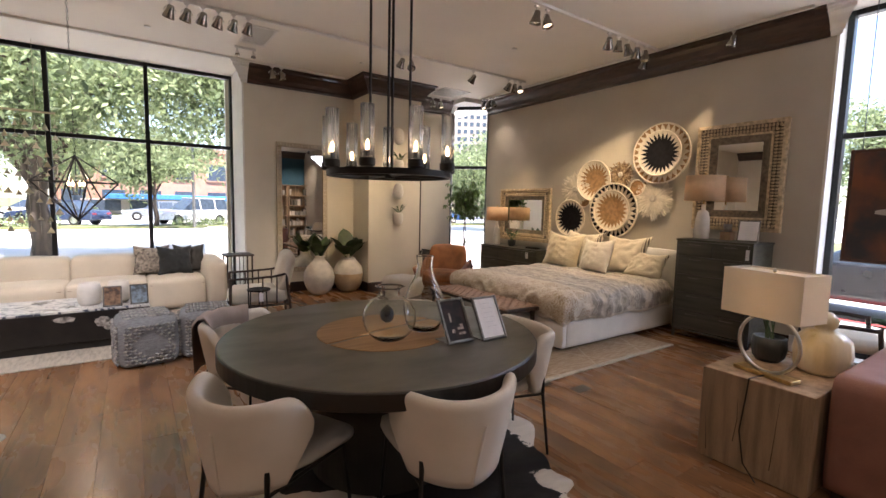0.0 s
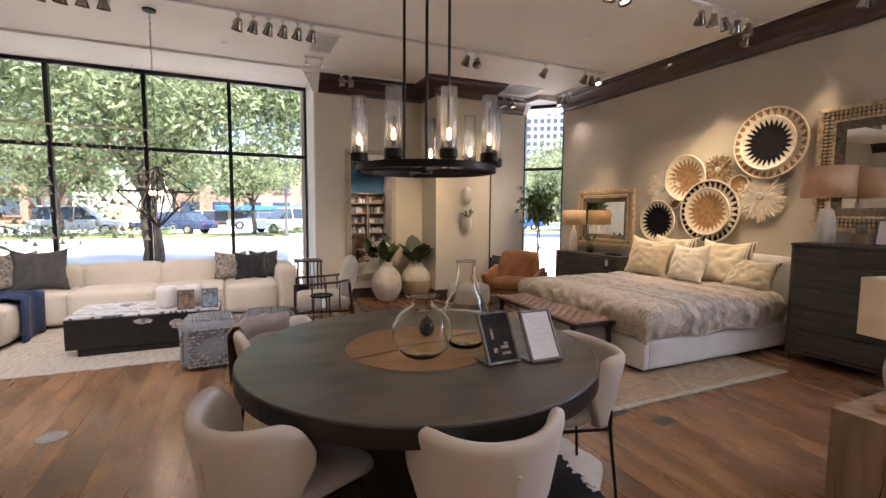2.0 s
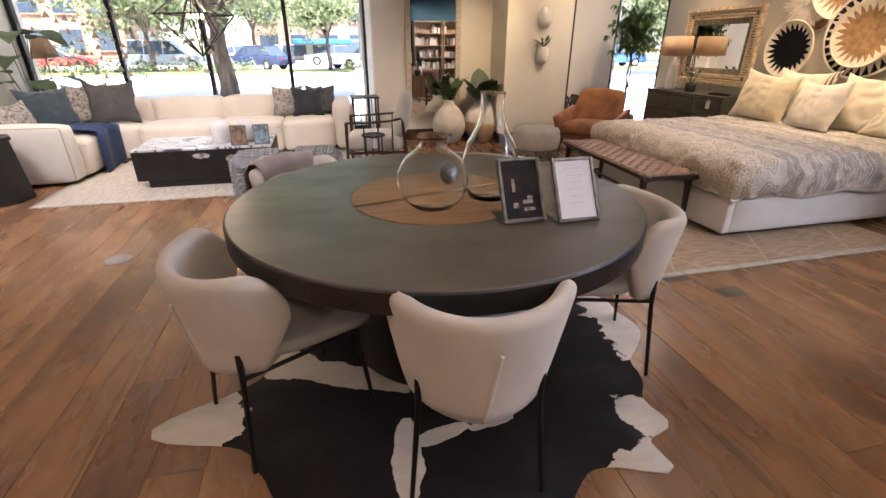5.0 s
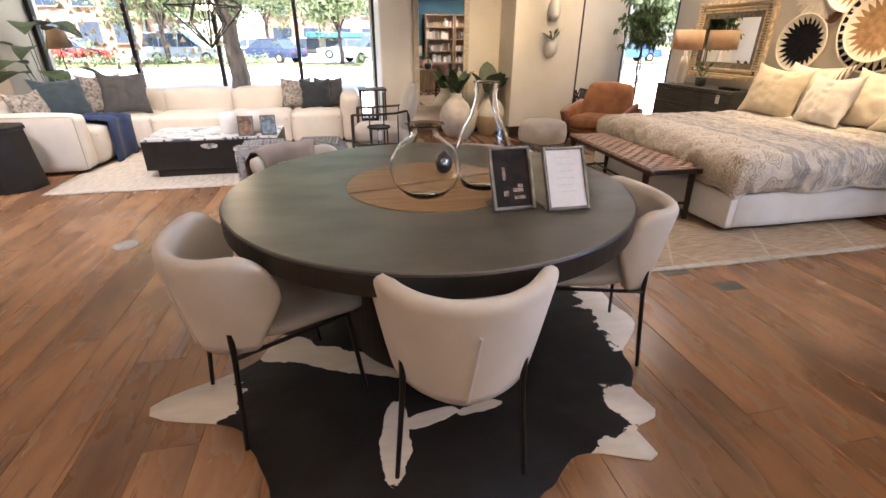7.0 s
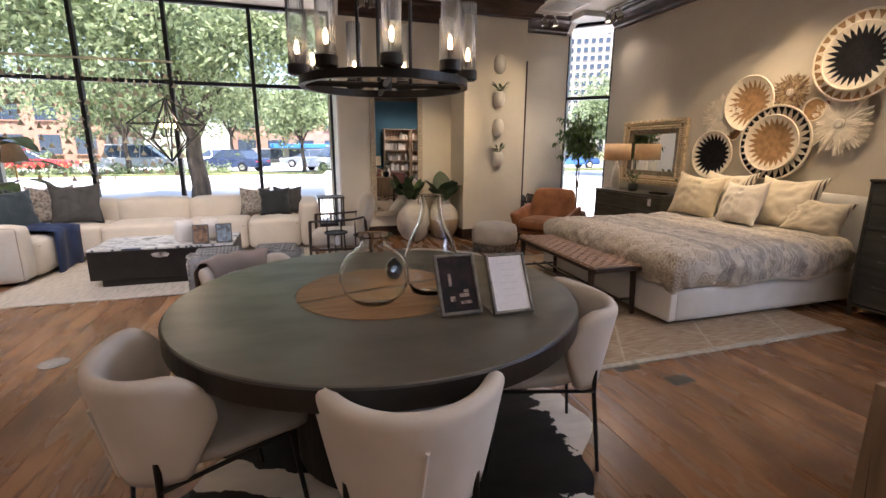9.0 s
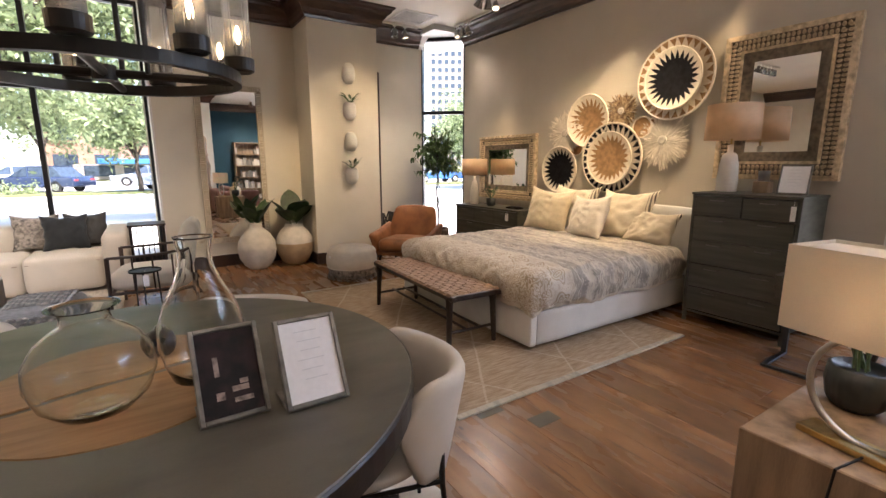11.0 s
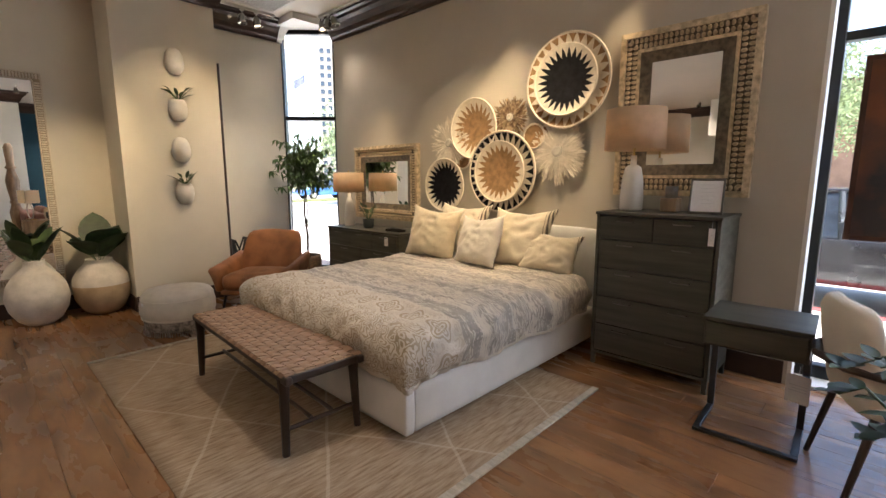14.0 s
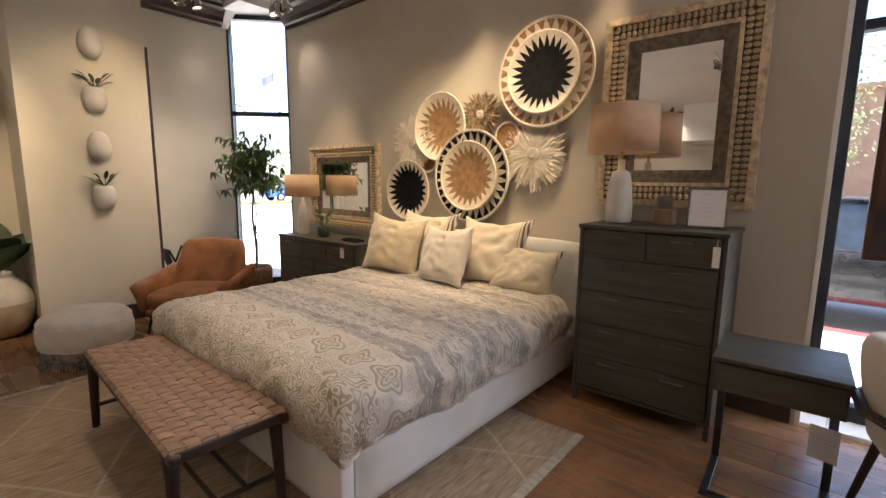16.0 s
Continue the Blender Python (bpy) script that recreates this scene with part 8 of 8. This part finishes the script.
def paint(name, col):
    return mat(name, col, 0.25, var=0.05, coat=0.6)


P_NAVY, P_WHITE, P_RED, P_GREY, P_BLACK, P_SILVER = paint("navy_car_paint", (0.025, 0.04, 0.09)), paint("white_car_paint", (0.75, 0.75, 0.75)), paint("red_car_paint", (0.45, 0.02, 0.02)), paint("grey_car_paint", (0.16, 0.18, 0.2)), paint("black_car_paint", (0.015, 0.015, 0.018)), paint("silver_car_paint", (0.5, 0.52, 0.54))
car(-3.4, 34.4, 150, P_NAVY, "dark blue saloon car parked across the street")
car(3.4, 35.0, 205, P_WHITE, "white estate car parked across the street", True)
car(-14.5, 34.2, 4, P_RED, "red saloon car parked across the street")
car(-8.6, 35.0, 2, P_SILVER, "silver pickup-height car parked across the street", True)
car(-20.5, 35.0, 2, P_GREY, "grey car parked across the street")
car(1.8, 41, 178, P_GREY, "grey car parked in the far row")
car(-5.5, 41, 178, P_WHITE, "white car parked in the far row")
car(12.5, 41.5, 178, P_SILVER, "silver car parked in the far row")
car(10.0, 1.7, 89, P_BLACK, "black car parked at the kerb beside the shop")
car(16.5, 9.5, 94, P_GREY, "grey car standing on the side street")
car(22.0, 33.5, 176, paint("blue_car_paint", (0.04, 0.14, 0.4)), "blue car parked across the street")


def building(name, label, x, y, rz, w, d, storeys, sh, bays, wall, wz=0.58, ww=0.6, z0=GZ, parapet=0.6):
    """A block with a window in every bay of every storey on its front and two sides; the front faces local -y."""
    b = thing(name, label, "building", (x, y, z0), rz)
    H = storeys * sh
    part("wall", bx(0, w, 0, d, 0, H + parapet), wall, b)
    part("roof", bx(-0.3, w + 0.3, -0.3, d + 0.3, H + parapet, H + parapet + 0.4), wall, b)
    bw = w / bays
    me = bpy.data.meshes.new("window")
    one = bx(-bw * ww / 2, bw * ww / 2, -0.03, 0.05, -sh * wz / 2, sh * wz / 2)
    one.to_mesh(me)
    one.free()
    me.materials.append(M["far_glass"])
    sill = bpy.data.meshes.new("sill")
    one = bx(-bw * ww / 2 - 0.1, bw * ww / 2 + 0.1, -0.18, 0.0, -0.12, 0.0)
    one.to_mesh(sill)
    one.free()
    sill.materials.append(wall)
    sb = max(1, round(d / bw))
    for k in range(storeys):
        z = sh * (k + 0.5)
        spots = [((i + 0.5) * bw, 0, 0) for i in range(bays)] + [(0, (i + 0.5) * d / sb, -90) for i in range(sb)] + [(w, (i + 0.5) * d / sb, 90) for i in range(sb)]
        for px, py, r in spots:
            o = new("window", me)
            o.parent, o.matrix_basis = b, pose(px, py, z, 0, 0, r)
            q = new("sill", sill)
            q.parent = o
            q.location = (0, 0, -sh * wz / 2)
    return b


building("apartment_building", "brick building with rows of windows across the car park", -6, 56, 0, 34, 14, 2, 3.0, 11, M["brick_far"])
building("office_building", "low pale office building across the car park", -60, 62, 0, 40, 14, 2, 3.6, 12, M["brick_far"])
building("office_tower", "pale stone office tower with rows of square windows", 117, 188, -32, 30, 12, 24, 3.5, 10, M["stone_far"])
building("shop_building", "orange brick shop building across the side street", 64, -26, 90, 34, 16, 2, 3.9, 7, M["brick_far"])
aw = thing("awning", "long blue shop awning across the car park", "awning", (-2, 55.9, 1.35))
part("canopy", bx(0, 24, -1.6, 0, 0, 0.5, 0.05, 1), M["awning"], aw)
aw2 = thing("shopfront", "pale glazed shopfront under the blue awning", "shopfront", (-4, 55.88, GZ))
part("fascia", bx(0, 26, -0.15, 0.0, 0, 1.45), M["stone_far"], aw2)
for k in range(8):
    part("shop_window", bx(0.8 + 3.1 * k, 3.2 + 3.1 * k, -0.2, -0.16, 0.3, 1.35), M["far_glass"], aw2)


def hedge(x0, x1, y, h, seed, n):
    r2 = np.random.RandomState(seed)
    pos = np.stack([r2.uniform(x0, x1, n), y + r2.normal(0, 0.25, n), GZ + np.abs(r2.normal(0, 0.45, n)) * h], 1)
    d = r2.normal(0, 1, (n, 3))
    e = np.cross(d, r2.normal(0, 1, (n, 3)))
    d /= np.linalg.norm(d, axis=1)[:, None]
    e /= np.linalg.norm(e, axis=1)[:, None]
    quad = np.stack([pos - d * 0.07, pos - e * 0.04, pos + d * 0.07, pos + e * 0.04], 1).reshape(-1, 3)
    me = bpy.data.meshes.new("hedge")
    me.from_pydata(quad.tolist(), [], np.arange(4 * n).reshape(-1, 4).tolist())
    me.materials.append(M["tree_leaf"])
    return tagged(new("hedge", me), "low clipped green shrubs along the kerb", "hedge", kind="stuff")


hedge(-22, -3, 31.0, 0.6, 1, 5000)
hedge(2, 12, 31.3, 0.6, 2, 2500)
hedge(6.5, 7.0, 0.6, 0.35, 3, 500)
sp = thing("street_lamp", "grey street lamp post on the far pavement", "street lamp", (3.0, 29.5, GZ))
part("pole", rod((0, 0, 0), (0, 0, 7.5), 0.09, 10, r2=0.05), M["pewter"], sp)
part("arm", tube([(0, 0, 7.4), (-0.6, 0, 7.7), (-1.4, 0, 7.75)], 0.035, 6), M["pewter"], sp)
part("head", bx(-1.9, -1.3, -0.12, 0.12, 7.68, 7.8, 0.03, 1), M["pewter"], sp)
bn = thing("litter_bin", "pale steel litter bin on the pavement", "bin", (1.75, 12.2, GZ))
part("body", lathe([(0, 0), (0.24, 0), (0.26, 0.05), (0.26, 0.8), (0.28, 0.82), (0.28, 0.86), (0.2, 0.95), (0, 0.96)], 24), M["plastic_white"], bn)
for k, (x, y, col) in enumerate(((32.6, 54.0, (0.14, 0.15, 0.30)), (30.6, 56.0, (0.30, 0.36, 0.45)))):
    fp = thing("flagpole", "tall flagpole with a flag", "flagpole", (x, y, GZ), 0, "flagpoles")
    part("pole", rod((0, 0, 0), (0, 0, 14.4), 0.07, 8, r2=0.04), M["plastic_white"], fp)
    b = bmesh.new()
    gr = [[b.verts.new((-1.5 * i / 8, 0.18 * math.sin(i * 0.9), 14.2 - 1.0 * j / 3 - 0.12 * i)) for j in range(4)] for i in range(9)]
    for i in range(8):
        for j in range(3):
            b.faces.new((gr[i][j], gr[i + 1][j], gr[i + 1][j + 1], gr[i][j + 1]))
    part("flag", b, mat("flag_cloth", col, 0.8), fp)

# ---- floor boards, last ----

def board_mesh(length, width):
    one = bmesh.new()
    w, h, c = width / 2 - 0.0004, 0.02, 0.0008
    lo = [one.verts.new((sx * w, sy * length / 2, -h)) for sx, sy in ((-1, -1), (1, -1), (1, 1), (-1, 1))]
    md = [one.verts.new((sx * w, sy * length / 2, -c)) for sx, sy in ((-1, -1), (1, -1), (1, 1), (-1, 1))]
    hi = [one.verts.new((sx * (w - c), sy * (length / 2 - c), 0)) for sx, sy in ((-1, -1), (1, -1), (1, 1), (-1, 1))]
    for a, b in ((lo, md), (md, hi)):
        for i in range(4):
            one.faces.new((a[i], a[(i + 1) % 4], b[(i + 1) % 4], b[i]))
    one.faces.new(hi)
    me = bpy.data.meshes.new("floor_board")
    one.to_mesh(me)
    one.free()
    me.materials.append(M["plank"])
    return me


floor_ob = bpy.data.objects["floor"]
LENGTHS = (1.5, 1.9, 2.3, 2.7, 3.1)
WIDTHS = (0.165, 0.19, 0.215, 0.24)
BOARDS = {(k, w): board_mesh(k - 0.0012, w) for k in LENGTHS for w in WIDTHS}
rnd = random.Random(4)
far = bmesh.new()
cx = WEST
while cx < 6.0:
    wide = rnd.choice(WIDTHS)
    cx += wide / 2
    y = SOUTH + 0.01 - rnd.random() * 1.2
    while y < 8.45:
        k = rnd.choice(LENGTHS)
        near = -2.3 < cx < 5.6 and -0.4 < y + k / 2 < 7.7
        if near:
            b = new("floor_board", BOARDS[k, wide])
            b.parent = floor_ob
            b.location = (cx, y + k / 2, rnd.uniform(-0.0012, 0.0))
        else:
            far_m = Matrix.Translation((cx, y + k / 2, 0))
            start = len(far.verts)
            far.from_mesh(BOARDS[k, wide])
            far.verts.ensure_lookup_table()
            for v in far.verts[start:]:
                v.co = far_m @ v.co
        y += k
    cx += wide / 2
rest = link("floor_boards_beyond", far, M["plank"], floor_ob)
rest["kind"] = "stuff"
